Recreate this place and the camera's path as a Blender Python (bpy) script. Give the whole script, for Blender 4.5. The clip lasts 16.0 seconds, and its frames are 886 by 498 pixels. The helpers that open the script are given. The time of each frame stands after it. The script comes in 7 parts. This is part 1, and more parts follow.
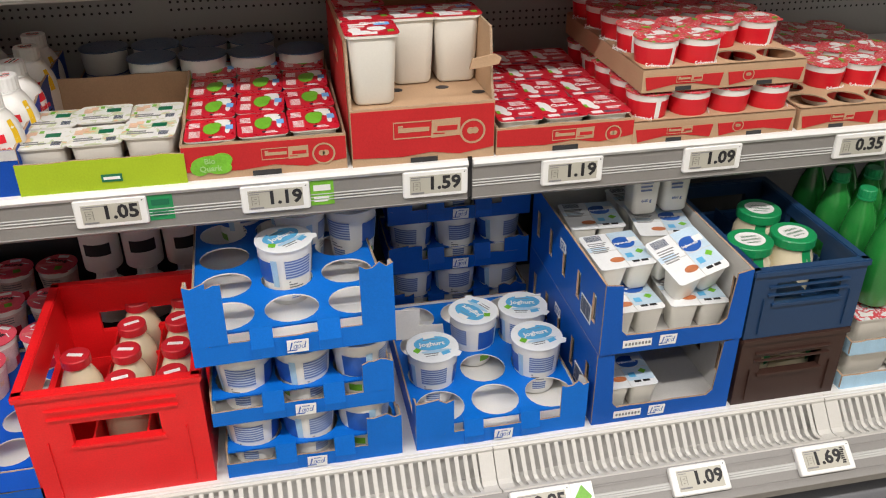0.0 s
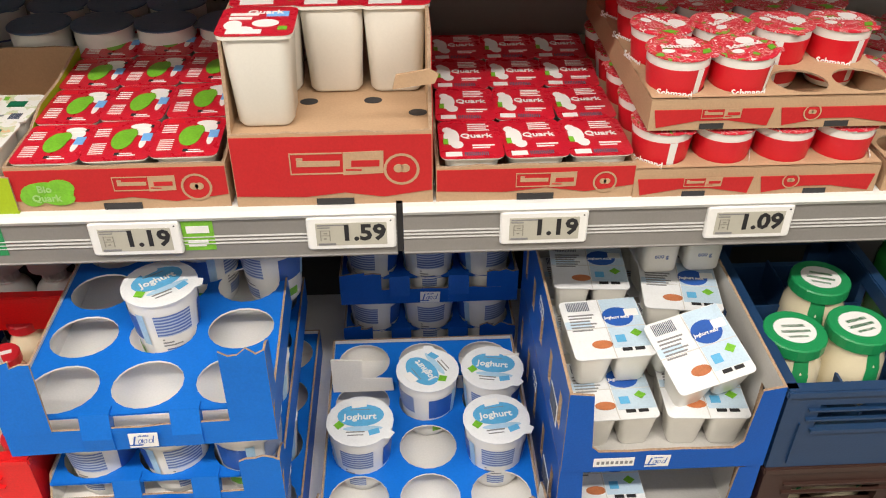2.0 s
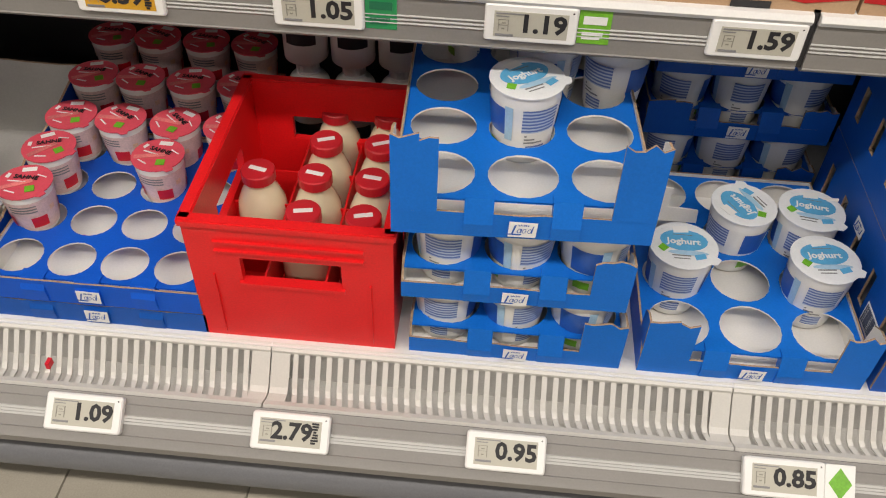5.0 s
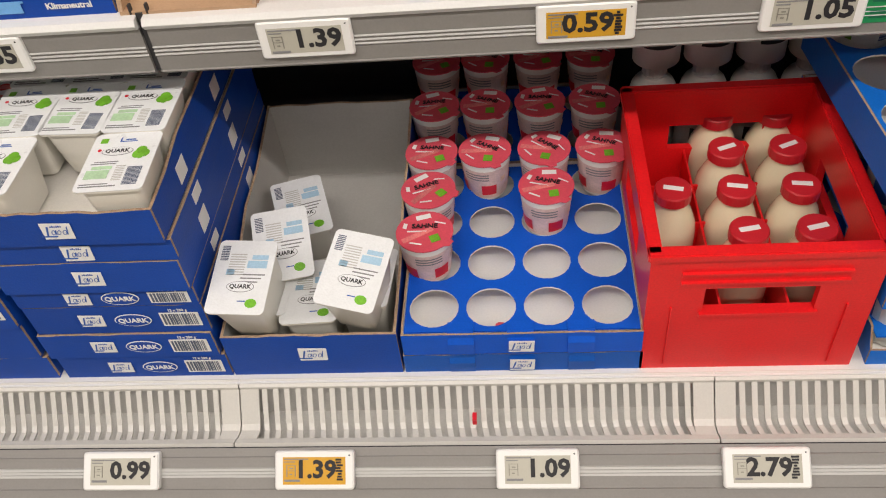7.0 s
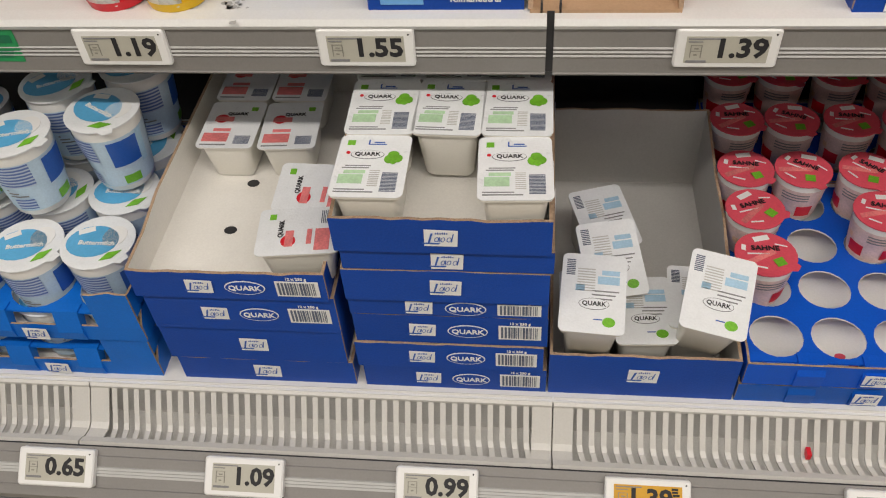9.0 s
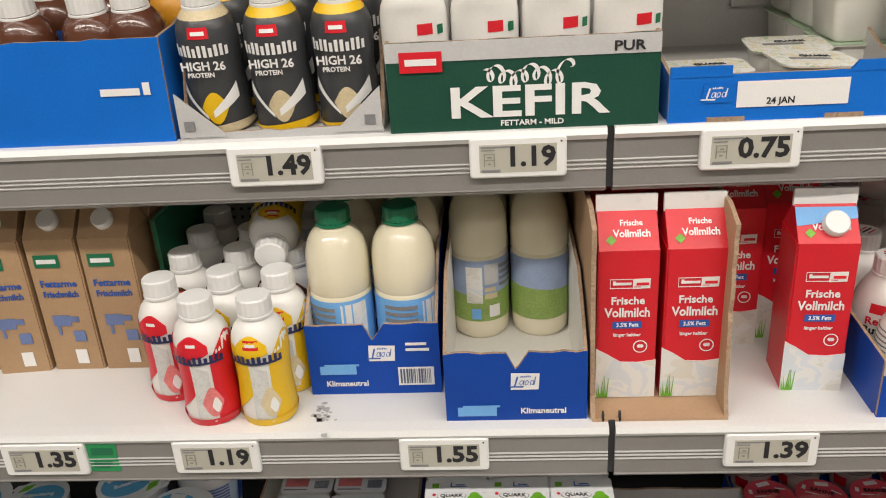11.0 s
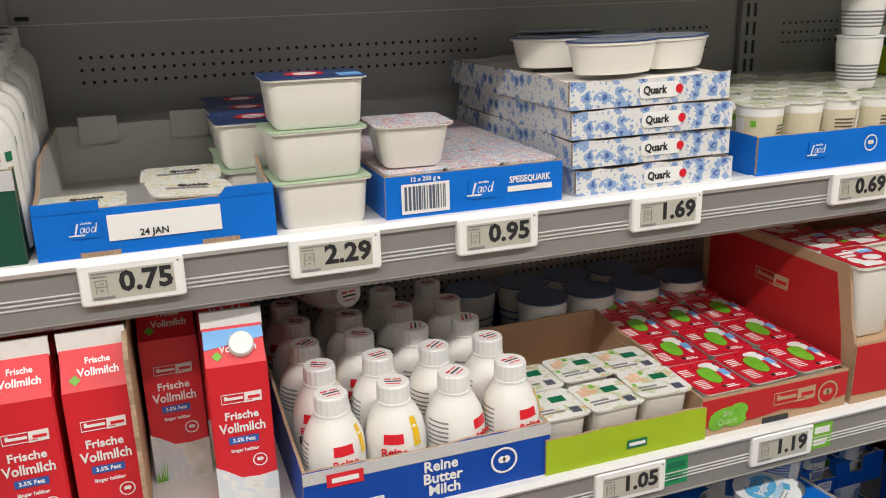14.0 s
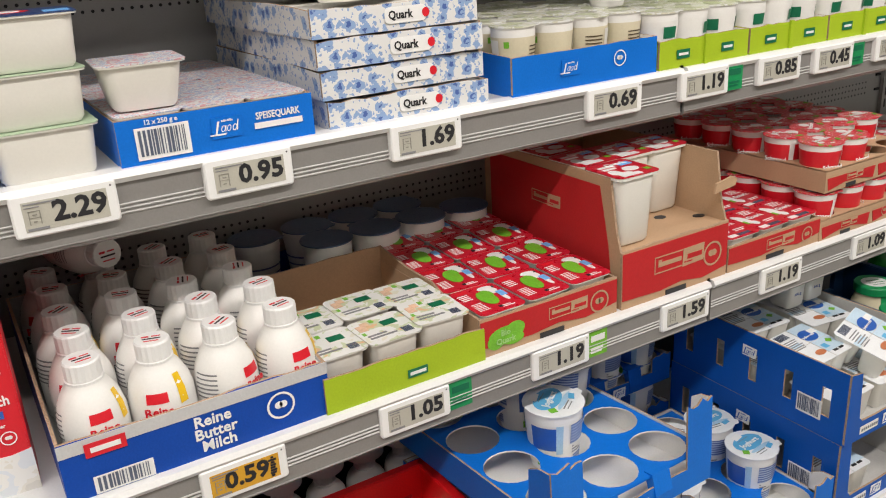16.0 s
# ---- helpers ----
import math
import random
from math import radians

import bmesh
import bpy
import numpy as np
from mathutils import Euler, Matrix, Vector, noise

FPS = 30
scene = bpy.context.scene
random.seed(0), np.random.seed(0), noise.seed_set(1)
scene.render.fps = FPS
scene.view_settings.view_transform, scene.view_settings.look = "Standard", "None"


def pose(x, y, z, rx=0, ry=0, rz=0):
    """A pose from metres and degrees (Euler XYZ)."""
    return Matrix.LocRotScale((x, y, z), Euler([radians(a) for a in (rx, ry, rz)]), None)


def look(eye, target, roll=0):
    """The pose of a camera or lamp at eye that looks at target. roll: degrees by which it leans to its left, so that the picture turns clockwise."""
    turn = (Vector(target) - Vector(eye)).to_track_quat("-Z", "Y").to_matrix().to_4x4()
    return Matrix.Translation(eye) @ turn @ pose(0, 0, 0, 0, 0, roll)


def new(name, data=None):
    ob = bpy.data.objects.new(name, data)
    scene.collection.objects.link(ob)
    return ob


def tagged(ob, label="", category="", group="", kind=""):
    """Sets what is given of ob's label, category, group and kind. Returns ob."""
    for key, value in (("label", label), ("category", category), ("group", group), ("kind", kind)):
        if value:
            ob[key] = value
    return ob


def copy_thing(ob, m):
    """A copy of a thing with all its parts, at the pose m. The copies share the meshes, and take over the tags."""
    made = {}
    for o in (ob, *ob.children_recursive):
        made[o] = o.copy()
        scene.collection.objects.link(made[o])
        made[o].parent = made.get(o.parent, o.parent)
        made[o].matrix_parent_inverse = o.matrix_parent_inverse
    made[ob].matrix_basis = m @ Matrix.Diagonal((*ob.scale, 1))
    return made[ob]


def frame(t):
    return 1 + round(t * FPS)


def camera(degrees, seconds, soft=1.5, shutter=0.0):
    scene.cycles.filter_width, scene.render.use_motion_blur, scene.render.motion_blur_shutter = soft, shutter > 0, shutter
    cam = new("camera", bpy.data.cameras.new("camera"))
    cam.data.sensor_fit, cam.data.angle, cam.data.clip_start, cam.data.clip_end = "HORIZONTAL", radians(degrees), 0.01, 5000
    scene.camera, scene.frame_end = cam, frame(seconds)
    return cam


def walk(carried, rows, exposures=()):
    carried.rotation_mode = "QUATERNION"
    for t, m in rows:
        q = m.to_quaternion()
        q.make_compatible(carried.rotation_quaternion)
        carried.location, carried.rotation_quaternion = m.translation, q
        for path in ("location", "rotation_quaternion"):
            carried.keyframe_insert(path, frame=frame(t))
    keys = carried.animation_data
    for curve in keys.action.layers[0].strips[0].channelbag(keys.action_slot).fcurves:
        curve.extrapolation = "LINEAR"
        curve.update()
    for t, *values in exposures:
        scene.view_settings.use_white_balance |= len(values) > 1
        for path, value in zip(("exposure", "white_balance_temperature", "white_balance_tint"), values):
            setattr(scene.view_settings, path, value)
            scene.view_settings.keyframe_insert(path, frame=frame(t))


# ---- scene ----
cam = camera(55.0, 16.0, soft=1.1)
ROWS = [
    (0.0, -0.0543, -1.2524, 1.3405, 60.61, 0.23, -11.61),
    (0.5, 0.0762, -1.0454, 1.3684, 58.30, 0.22, -8.14),
    (1.0, 0.2089, -0.8940, 1.3713, 57.36, -0.94, -5.43),
    (1.5, 0.2594, -0.8606, 1.3585, 56.56, -0.06, -4.01),
    (2.0, 0.2525, -0.8684, 1.3345, 54.50, -0.00, -2.84),
    (2.5, 0.2472, -0.8877, 1.2999, 50.60, -0.07, -2.10),
    (3.0, 0.2331, -0.9062, 1.2677, 47.54, -0.15, -1.81),
    (5.5, -0.2440, -0.9047, 1.2506, 45.27, -0.64, 6.34),
    (6.0, -0.3802, -0.8422, 1.2543, 44.73, 1.10, 6.87),
    (6.5, -0.4842, -0.8334, 1.2533, 44.70, 2.40, 5.54),
    (7.0, -0.6254, -0.8395, 1.2538, 44.35, 5.31, 2.70),
    (7.5, -0.7649, -0.8591, 1.2579, 44.23, 5.08, 2.57),
    (8.0, -0.8629, -0.8740, 1.2562, 44.36, 3.25, 3.68),
    (8.5, -0.9741, -0.8200, 1.2506, 44.34, 2.97, 4.48),
    (9.0, -1.0638, -0.8062, 1.2666, 43.88, 3.17, 5.09),
    (9.5, -1.1416, -0.8319, 1.2959, 47.45, 4.02, 4.06),
    (10.0, -1.1755, -0.8212, 1.3777, 53.99, 3.80, 3.26),
    (12.5, -1.0914, -0.8894, 1.3985, 74.19, 2.11, 0.24),
    (13.0, -1.0125, -0.8744, 1.3952, 73.88, 1.32, -6.95),
    (13.5, -0.9385, -0.8680, 1.3923, 73.41, 1.11, -13.19),
    (14.0, -0.8727, -0.8660, 1.3914, 72.80, 1.54, -19.95),
    (14.5, -0.8187, -0.8718, 1.3946, 72.60, 2.64, -25.99),
    (15.0, -0.7915, -0.8819, 1.3911, 72.16, 2.97, -29.58),
    (15.5, -0.7813, -0.8873, 1.3873, 72.02, 3.11, -31.09),
    (16.0, -0.7749, -0.8936, 1.3566, 69.26, 3.29, -31.64),
]
walk(cam, [(t, pose(*p)) for t, *p in ROWS],
     ((0.0, 0.10, 6450, 12.5), (1.0, 0.16, 6800, 12.5), (2.0, 0.26, 6800, 12), (2.5, -0.02, 6850, 12), (3.0, -0.08, 6850, 12), (5.5, -0.16, 6800, 13), (6.5, -0.18, 6800, 14), (8.0, -0.28, 6750, 13), (9.0, -0.46, 6700, 12), (9.5, -0.32, 6600, 11), (10.0, -0.27, 6850, 13), (12.5, -0.10, 6400, 11), (14.0, -0.14, 6450, 11.5), (15.5, -0.16, 6500, 12.5), (16.0, -0.06, 6500, 12.5)))

# ---- world and light ----
world = bpy.data.worlds.new("world")
scene.world = world
world.use_nodes = True
world.node_tree.nodes["Background"].inputs[0].default_value = (0.9, 0.95, 1.0, 1)
world.node_tree.nodes["Background"].inputs[1].default_value = 0.01
scene.view_settings.exposure = 0.0
CEILING_POWER, CANOPY_POWER = 56.0, 5.0


def area_lamp(name, loc, target, sx, sy, power, colour):
    d = bpy.data.lights.new(name, "AREA")
    d.shape, d.size, d.size_y, d.energy, d.color = "RECTANGLE", sx, sy, power, colour
    ob = new(name, d)
    ob.matrix_world = look(loc, target)
    return ob


for lx in (-3.0, -0.6, 1.8):
    area_lamp("ceiling_lamp", (lx, -1.65, 3.12), (lx, -1.65, 0), 2.2, 0.16, CEILING_POWER, (1.0, 0.955, 0.885))
    area_lamp("ceiling_lamp", (lx, -2.9, 3.12), (lx, -2.9, 0), 2.2, 0.16, CEILING_POWER * 0.30, (1.0, 0.955, 0.885))
# assumed strip lamp, out of view, added to light the goods from above
area_lamp("canopy_lamp", (-0.4, -0.18, 1.93), (-0.4, 0.0, 0.8), 4.6, 0.05, CANOPY_POWER, (1.0, 0.955, 0.90))

# ---- materials ----
MATS = {}


def mat(name, colour, rough=0.5, metal=0.0, vary=0.12, scale=30.0, bump=0.03, fine=350.0, trans=0.0, coat=0.0, sub=0.0):
    """Principled surface with colour variation and relief at two scales."""
    if name in MATS:
        return MATS[name]
    m = bpy.data.materials.new(name)
    m.use_nodes = True
    nt = m.node_tree
    b = nt.nodes["Principled BSDF"]
    tc = nt.nodes.new("ShaderNodeTexCoord")
    info = nt.nodes.new("ShaderNodeObjectInfo")
    big = nt.nodes.new("ShaderNodeTexNoise")
    big.inputs["Scale"].default_value, big.inputs["Detail"].default_value = scale, 4
    small = nt.nodes.new("ShaderNodeTexNoise")
    small.inputs["Scale"].default_value, small.inputs["Detail"].default_value = fine, 2
    nt.links.new(tc.outputs["Object"], big.inputs["Vector"])
    nt.links.new(tc.outputs["Object"], small.inputs["Vector"])
    add = nt.nodes.new("ShaderNodeMath")
    add.operation = "ADD"
    nt.links.new(big.outputs["Fac"], add.inputs[0])
    nt.links.new(small.outputs["Fac"], add.inputs[1])
    rnd = nt.nodes.new("ShaderNodeMath")
    rnd.operation = "MULTIPLY_ADD"
    rnd.inputs[1].default_value, rnd.inputs[2].default_value = 0.35, -0.17
    nt.links.new(info.outputs["Random"], rnd.inputs[0])
    tot = nt.nodes.new("ShaderNodeMath")
    tot.operation = "ADD"
    nt.links.new(add.outputs[0], tot.inputs[0])
    nt.links.new(rnd.outputs[0], tot.inputs[1])
    rng = nt.nodes.new("ShaderNodeMapRange")
    rng.inputs["From Min"].default_value, rng.inputs["From Max"].default_value = 0.55, 1.45
    rng.inputs["To Min"].default_value, rng.inputs["To Max"].default_value = 1 - vary, 1 + vary
    nt.links.new(tot.outputs[0], rng.inputs["Value"])
    mix = nt.nodes.new("ShaderNodeVectorMath")
    mix.operation = "SCALE"
    mix.inputs[0].default_value = colour
    nt.links.new(rng.outputs["Result"], mix.inputs["Scale"])
    nt.links.new(mix.outputs["Vector"], b.inputs["Base Color"])
    rr = nt.nodes.new("ShaderNodeMapRange")
    rr.inputs["To Min"].default_value, rr.inputs["To Max"].default_value = max(rough - 0.08, 0.02), min(rough + 0.1, 1)
    nt.links.new(big.outputs["Fac"], rr.inputs["Value"])
    nt.links.new(rr.outputs["Result"], b.inputs["Roughness"])
    b.inputs["Metallic"].default_value = metal
    b.inputs["Transmission Weight"].default_value = trans
    b.inputs["Coat Weight"].default_value = coat
    if "cardboard" in name or "board" in name:
        b.inputs["Specular IOR Level"].default_value = 0.25
    if sub:
        b.inputs["Subsurface Weight"].default_value = sub
        b.inputs["Subsurface Radius"].default_value = (0.01, 0.008, 0.005)
    if bump:
        bp = nt.nodes.new("ShaderNodeBump")
        bp.inputs["Strength"].default_value, bp.inputs["Distance"].default_value = bump * 4, 0.002
        nt.links.new(add.outputs[0], bp.inputs["Height"])
        nt.links.new(bp.outputs["Normal"], b.inputs["Normal"])
    MATS[name] = m
    return m


WHITE = mat("white_plastic", (0.80, 0.79, 0.76), 0.35, vary=0.04, scale=12, bump=0.01)
FOIL = mat("white_foil_lid", (0.78, 0.80, 0.82), 0.3, vary=0.06, scale=60, bump=0.06)
MILK = mat("milk_behind_plastic", (0.80, 0.74, 0.56), 0.2, vary=0.03, scale=9, bump=0.0, coat=0.5)
CREAM = mat("cream_in_glass", (0.78, 0.70, 0.50), 0.12, vary=0.03, scale=9, bump=0.0, coat=0.8)
ENAMEL = mat("white_enamelled_steel", (0.74, 0.74, 0.73), 0.32, vary=0.05, scale=7, bump=0.01)
GRILLE = mat("off_white_grille_plastic", (0.60, 0.585, 0.55), 0.4, vary=0.06, scale=8, bump=0.01)
GREYSTEEL = mat("grey_enamelled_steel", (0.42, 0.42, 0.41), 0.42, vary=0.08, scale=6, bump=0.015)
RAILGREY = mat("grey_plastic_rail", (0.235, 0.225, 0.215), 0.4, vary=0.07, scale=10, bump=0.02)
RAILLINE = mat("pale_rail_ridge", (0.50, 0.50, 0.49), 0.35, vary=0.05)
DARK = mat("dark_plastic", (0.03, 0.03, 0.033), 0.55, vary=0.2)
CAVITY = mat("shaded_duct_steel", (0.60, 0.59, 0.57), 0.6, vary=0.10)
BUMPER = mat("grey_rubber_bumper", (0.16, 0.165, 0.18), 0.42, vary=0.12, scale=8)
BLACK = mat("black_ink", (0.015, 0.015, 0.018), 0.6, vary=0.1)
FAINTINK = mat("faint_display_ink", (0.27, 0.26, 0.225), 0.5, vary=0.1)
GREYINK = mat("grey_ink", (0.22, 0.22, 0.23), 0.6, vary=0.15)
EINK = mat("grey_display_film", (0.47, 0.455, 0.39), 0.35, vary=0.03)
AMBER = mat("amber_display_film", (0.62, 0.33, 0.02), 0.35, vary=0.04)
LABELCASE = mat("white_label_case", (0.82, 0.82, 0.81), 0.3, vary=0.02)
CODEINK = mat("blue_black_ink", (0.10, 0.12, 0.18), 0.5, vary=0.2)
TRAYBLUE = mat("bright_blue_cardboard", (0.002, 0.145, 0.60), 0.45, vary=0.10, scale=14, bump=0.03)
NAVY = mat("dark_blue_cardboard", (0.003, 0.058, 0.36), 0.42, vary=0.14, scale=14, bump=0.04)
VIVIDBLUE = mat("vivid_blue_cardboard", (0.002, 0.095, 0.60), 0.45, vary=0.10, scale=14, bump=0.03)
MIDBLUE = mat("mid_blue_cardboard", (0.003, 0.088, 0.43), 0.42, vary=0.12, scale=14, bump=0.03)
CARD = mat("brown_cardboard", (0.47, 0.31, 0.19), 0.75, vary=0.10, scale=18, bump=0.05)
CARDEDGE = mat("torn_cardboard_edge", (0.40, 0.28, 0.19), 0.9, vary=0.3, scale=200, bump=0.2)
INNER = mat("white_cardboard", (0.78, 0.76, 0.72), 0.7, vary=0.06, scale=15, bump=0.03)
INNERGREY = mat("greyish_board", (0.52, 0.51, 0.49), 0.7, vary=0.08, scale=15, bump=0.03)
REDPRINT = mat("red_printed_cardboard", (0.50, 0.022, 0.025), 0.5, vary=0.10, scale=18, bump=0.03)
LIME = mat("lime_green_cardboard", (0.36, 0.50, 0.02), 0.5, vary=0.10, scale=18, bump=0.03)
BOTTLEGREEN = mat("dark_green_cardboard", (0.012, 0.07, 0.045), 0.5, vary=0.15, scale=18, bump=0.03)
PALEGREY = mat("pale_grey_cardboard", (0.52, 0.52, 0.52), 0.6, vary=0.08, scale=18)
CRATERED = mat("red_crate_plastic", (0.76, 0.012, 0.015), 0.33, vary=0.14, scale=9, bump=0.02)
CRATEBLUE = mat("dark_blue_crate_plastic", (0.012, 0.045, 0.12), 0.4, vary=0.16, scale=9, bump=0.02)
CRATEBROWN = mat("dark_brown_crate_plastic", (0.045, 0.02, 0.015), 0.42, vary=0.16, scale=9, bump=0.02)
REDCAP = mat("red_metal_cap", (0.55, 0.02, 0.03), 0.3, vary=0.05)
GREENCAP = mat("green_metal_cap", (0.01, 0.27, 0.09), 0.3, vary=0.05)
DKGREENCAP = mat("dark_green_plastic_cap", (0.005, 0.15, 0.07), 0.35, vary=0.05)
WHITECAP = mat("white_ribbed_cap", (0.78, 0.78, 0.77), 0.4, vary=0.03)
BRIGHTRED = mat("bright_red_print", (0.66, 0.012, 0.025), 0.35, vary=0.06)
PINKLID = mat("pink_red_foil", (0.70, 0.085, 0.125), 0.32, vary=0.10, scale=50, bump=0.05)
LIDBLUE = mat("light_blue_print", (0.10, 0.40, 0.68), 0.35, vary=0.12, scale=40)
PALEBLUE = mat("pale_blue_print", (0.38, 0.58, 0.74), 0.4, vary=0.15, scale=40)
INKBLUE = mat("blue_ink", (0.02, 0.10, 0.42), 0.4, vary=0.12)
STRIPEBLUE = mat("blue_grey_stripe_print", (0.14, 0.20, 0.40), 0.4, vary=0.15)
LEAF = mat("leaf_green_print", (0.16, 0.45, 0.03), 0.4, vary=0.25, scale=60)
OAT = mat("oat_coloured_print", (0.62, 0.52, 0.33), 0.45, vary=0.15, scale=60)
YELLOW = mat("yellow_print", (0.80, 0.50, 0.01), 0.35, vary=0.06)
CHOC = mat("chocolate_drink", (0.10, 0.035, 0.018), 0.2, vary=0.1, coat=0.5)
CHARCOAL = mat("charcoal_sleeve", (0.05, 0.053, 0.058), 0.32, vary=0.1)
KRAFT = mat("kraft_carton", (0.42, 0.27, 0.15), 0.6, vary=0.10, scale=40)
SKYBLUE = mat("sky_blue_print", (0.16, 0.42, 0.80), 0.4, vary=0.08)
DARKLID = mat("dark_blue_foil_lid", (0.085, 0.145, 0.26), 0.3, vary=0.15, scale=60, bump=0.05)
NATURAL = mat("white_dairy_tub", (0.79, 0.77, 0.71), 0.3, vary=0.03, scale=10, bump=0.005, coat=0.2)
STRAW = mat("strawberry_pink_print", (0.72, 0.20, 0.20), 0.4, vary=0.3, scale=60)
PEACH = mat("peach_print", (0.75, 0.50, 0.34), 0.4, vary=0.25, scale=60)
PLASTER = mat("painted_wall", (0.62, 0.61, 0.58), 0.8, vary=0.06, scale=3)
TILE = mat("beige_floor_tile", (0.40, 0.37, 0.31), 0.35, vary=0.14, scale=9, bump=0.02)
GROUT = mat("grey_grout", (0.16, 0.15, 0.13), 0.9, vary=0.15)
PANEL = mat("grey_back_panel", (0.37, 0.37, 0.365), 0.4, vary=0.05, scale=4, bump=0.01)
# back panel colour darkened to hold the shade under the middle shelf
SHADEPANEL = mat("shade_dark_liner", (0.035, 0.035, 0.037), 0.5, vary=0.1, scale=4)


def busy(name, colours, scale=55.0, rough=0.35):
    """Printed film whose artwork is too small to read: patches of ink colours."""
    if name in MATS:
        return MATS[name]
    m = bpy.data.materials.new(name)
    m.use_nodes = True
    nt = m.node_tree
    b = nt.nodes["Principled BSDF"]
    tc = nt.nodes.new("ShaderNodeTexCoord")
    info = nt.nodes.new("ShaderNodeObjectInfo")
    off = nt.nodes.new("ShaderNodeVectorMath")
    off.operation = "ADD"
    nt.links.new(tc.outputs["Object"], off.inputs[0])
    nt.links.new(info.outputs["Random"], off.inputs[1])
    n = nt.nodes.new("ShaderNodeTexNoise")
    n.inputs["Scale"].default_value, n.inputs["Detail"].default_value, n.inputs["Distortion"].default_value = scale, 3, 0.6
    nt.links.new(off.outputs[0], n.inputs["Vector"])
    r = nt.nodes.new("ShaderNodeValToRGB")
    r.color_ramp.interpolation = "CONSTANT"
    els = r.color_ramp.elements
    while len(els) < len(colours):
        els.new(0.5)
    for i, c in enumerate(colours):
        els[i].position = 0.0 if i == 0 else 0.36 + 0.28 * (i - 1) / max(len(colours) - 2, 1)
        els[i].color = (*c, 1)
    nt.links.new(n.outputs["Fac"], r.inputs["Fac"])
    nt.links.new(r.outputs["Color"], b.inputs["Base Color"])
    b.inputs["Roughness"].default_value = rough
    bp = nt.nodes.new("ShaderNodeBump")
    bp.inputs["Strength"].default_value, bp.inputs["Distance"].default_value = 0.1, 0.001
    nt.links.new(n.outputs["Fac"], bp.inputs["Height"])
    nt.links.new(bp.outputs["Normal"], b.inputs["Normal"])
    MATS[name] = m
    return m


W3, G3, R3, B3 = (0.75, 0.75, 0.73), (0.15, 0.42, 0.05), (0.60, 0.02, 0.04), (0.08, 0.35, 0.65)
OATLID = busy("cream_butter_foil", [(0.70, 0.68, 0.58), W3, W3, (0.55, 0.60, 0.40), (0.72, 0.45, 0.25)], 45)
FLORALFOIL = busy("pale_floral_foil", [(0.42, 0.38, 0.50), W3, (0.36, 0.43, 0.62), W3, (0.60, 0.27, 0.32), (0.66, 0.64, 0.66), W3], 65)
MILKPOUR = busy("milk_splash_print", [(0.62, 0.60, 0.55), (0.70, 0.68, 0.62), W3, (0.66, 0.70, 0.74), W3], 22)
REDFOIL = mat("glossy_red_foil", (0.55, 0.012, 0.03), 0.28, vary=0.14, scale=40, bump=0.06)
CREAMLID = busy("cream_foil_lid", [(0.62, 0.60, 0.48), W3, (0.66, 0.66, 0.56), (0.50, 0.52, 0.36), W3], 45)
PALELID = busy("pale_herb_foil", [(0.60, 0.64, 0.50), W3, W3, (0.68, 0.62, 0.40), W3, (0.40, 0.50, 0.30)], 60)
REDLID = busy("red_white_foil", [G3, (0.50, 0.01, 0.03), R3, (0.70, 0.30, 0.30), R3, (0.66, 0.02, 0.05), R3, W3], 85)


def flowers(name, ground, petal, deep, scale=70.0):
    """White board printed with scattered two-tone blossoms and small sprigs."""
    m = bpy.data.materials.new(name)
    m.use_nodes = True
    nt = m.node_tree
    b = nt.nodes["Principled BSDF"]
    tc = nt.nodes.new("ShaderNodeTexCoord")
    wob = nt.nodes.new("ShaderNodeTexNoise")
    wob.inputs["Scale"].default_value = 160
    mixv = nt.nodes.new("ShaderNodeVectorMath")
    mixv.operation = "MULTIPLY_ADD"
    mixv.inputs[1].default_value = (0.012, 0.012, 0.012)
    nt.links.new(tc.outputs["Object"], wob.inputs["Vector"])
    nt.links.new(wob.outputs["Color"], mixv.inputs[0])
    nt.links.new(tc.outputs["Object"], mixv.inputs[2])
    last = None
    for sc, lo_, col in ((scale, 0.44, petal), (scale, 0.23, deep), (scale * 2.3, 0.27, petal)):
        v = nt.nodes.new("ShaderNodeTexVoronoi")
        v.inputs["Scale"].default_value = sc
        nt.links.new(mixv.outputs[0], v.inputs["Vector"])
        lt = nt.nodes.new("ShaderNodeMath")
        lt.operation = "LESS_THAN"
        lt.inputs[1].default_value = lo_
        nt.links.new(v.outputs["Distance"], lt.inputs[0])
        mx = nt.nodes.new("ShaderNodeMix")
        mx.data_type = "RGBA"
        nt.links.new(lt.outputs[0], mx.inputs[0])
        mx.inputs[7].default_value = (*col, 1)
        if last is None:
            mx.inputs[6].default_value = (*ground, 1)
        else:
            nt.links.new(last, mx.inputs[6])
        last = mx.outputs[2]
    nt.links.new(last, b.inputs["Base Color"])
    b.inputs["Roughness"].default_value = 0.5
    MATS[name] = m
    return m


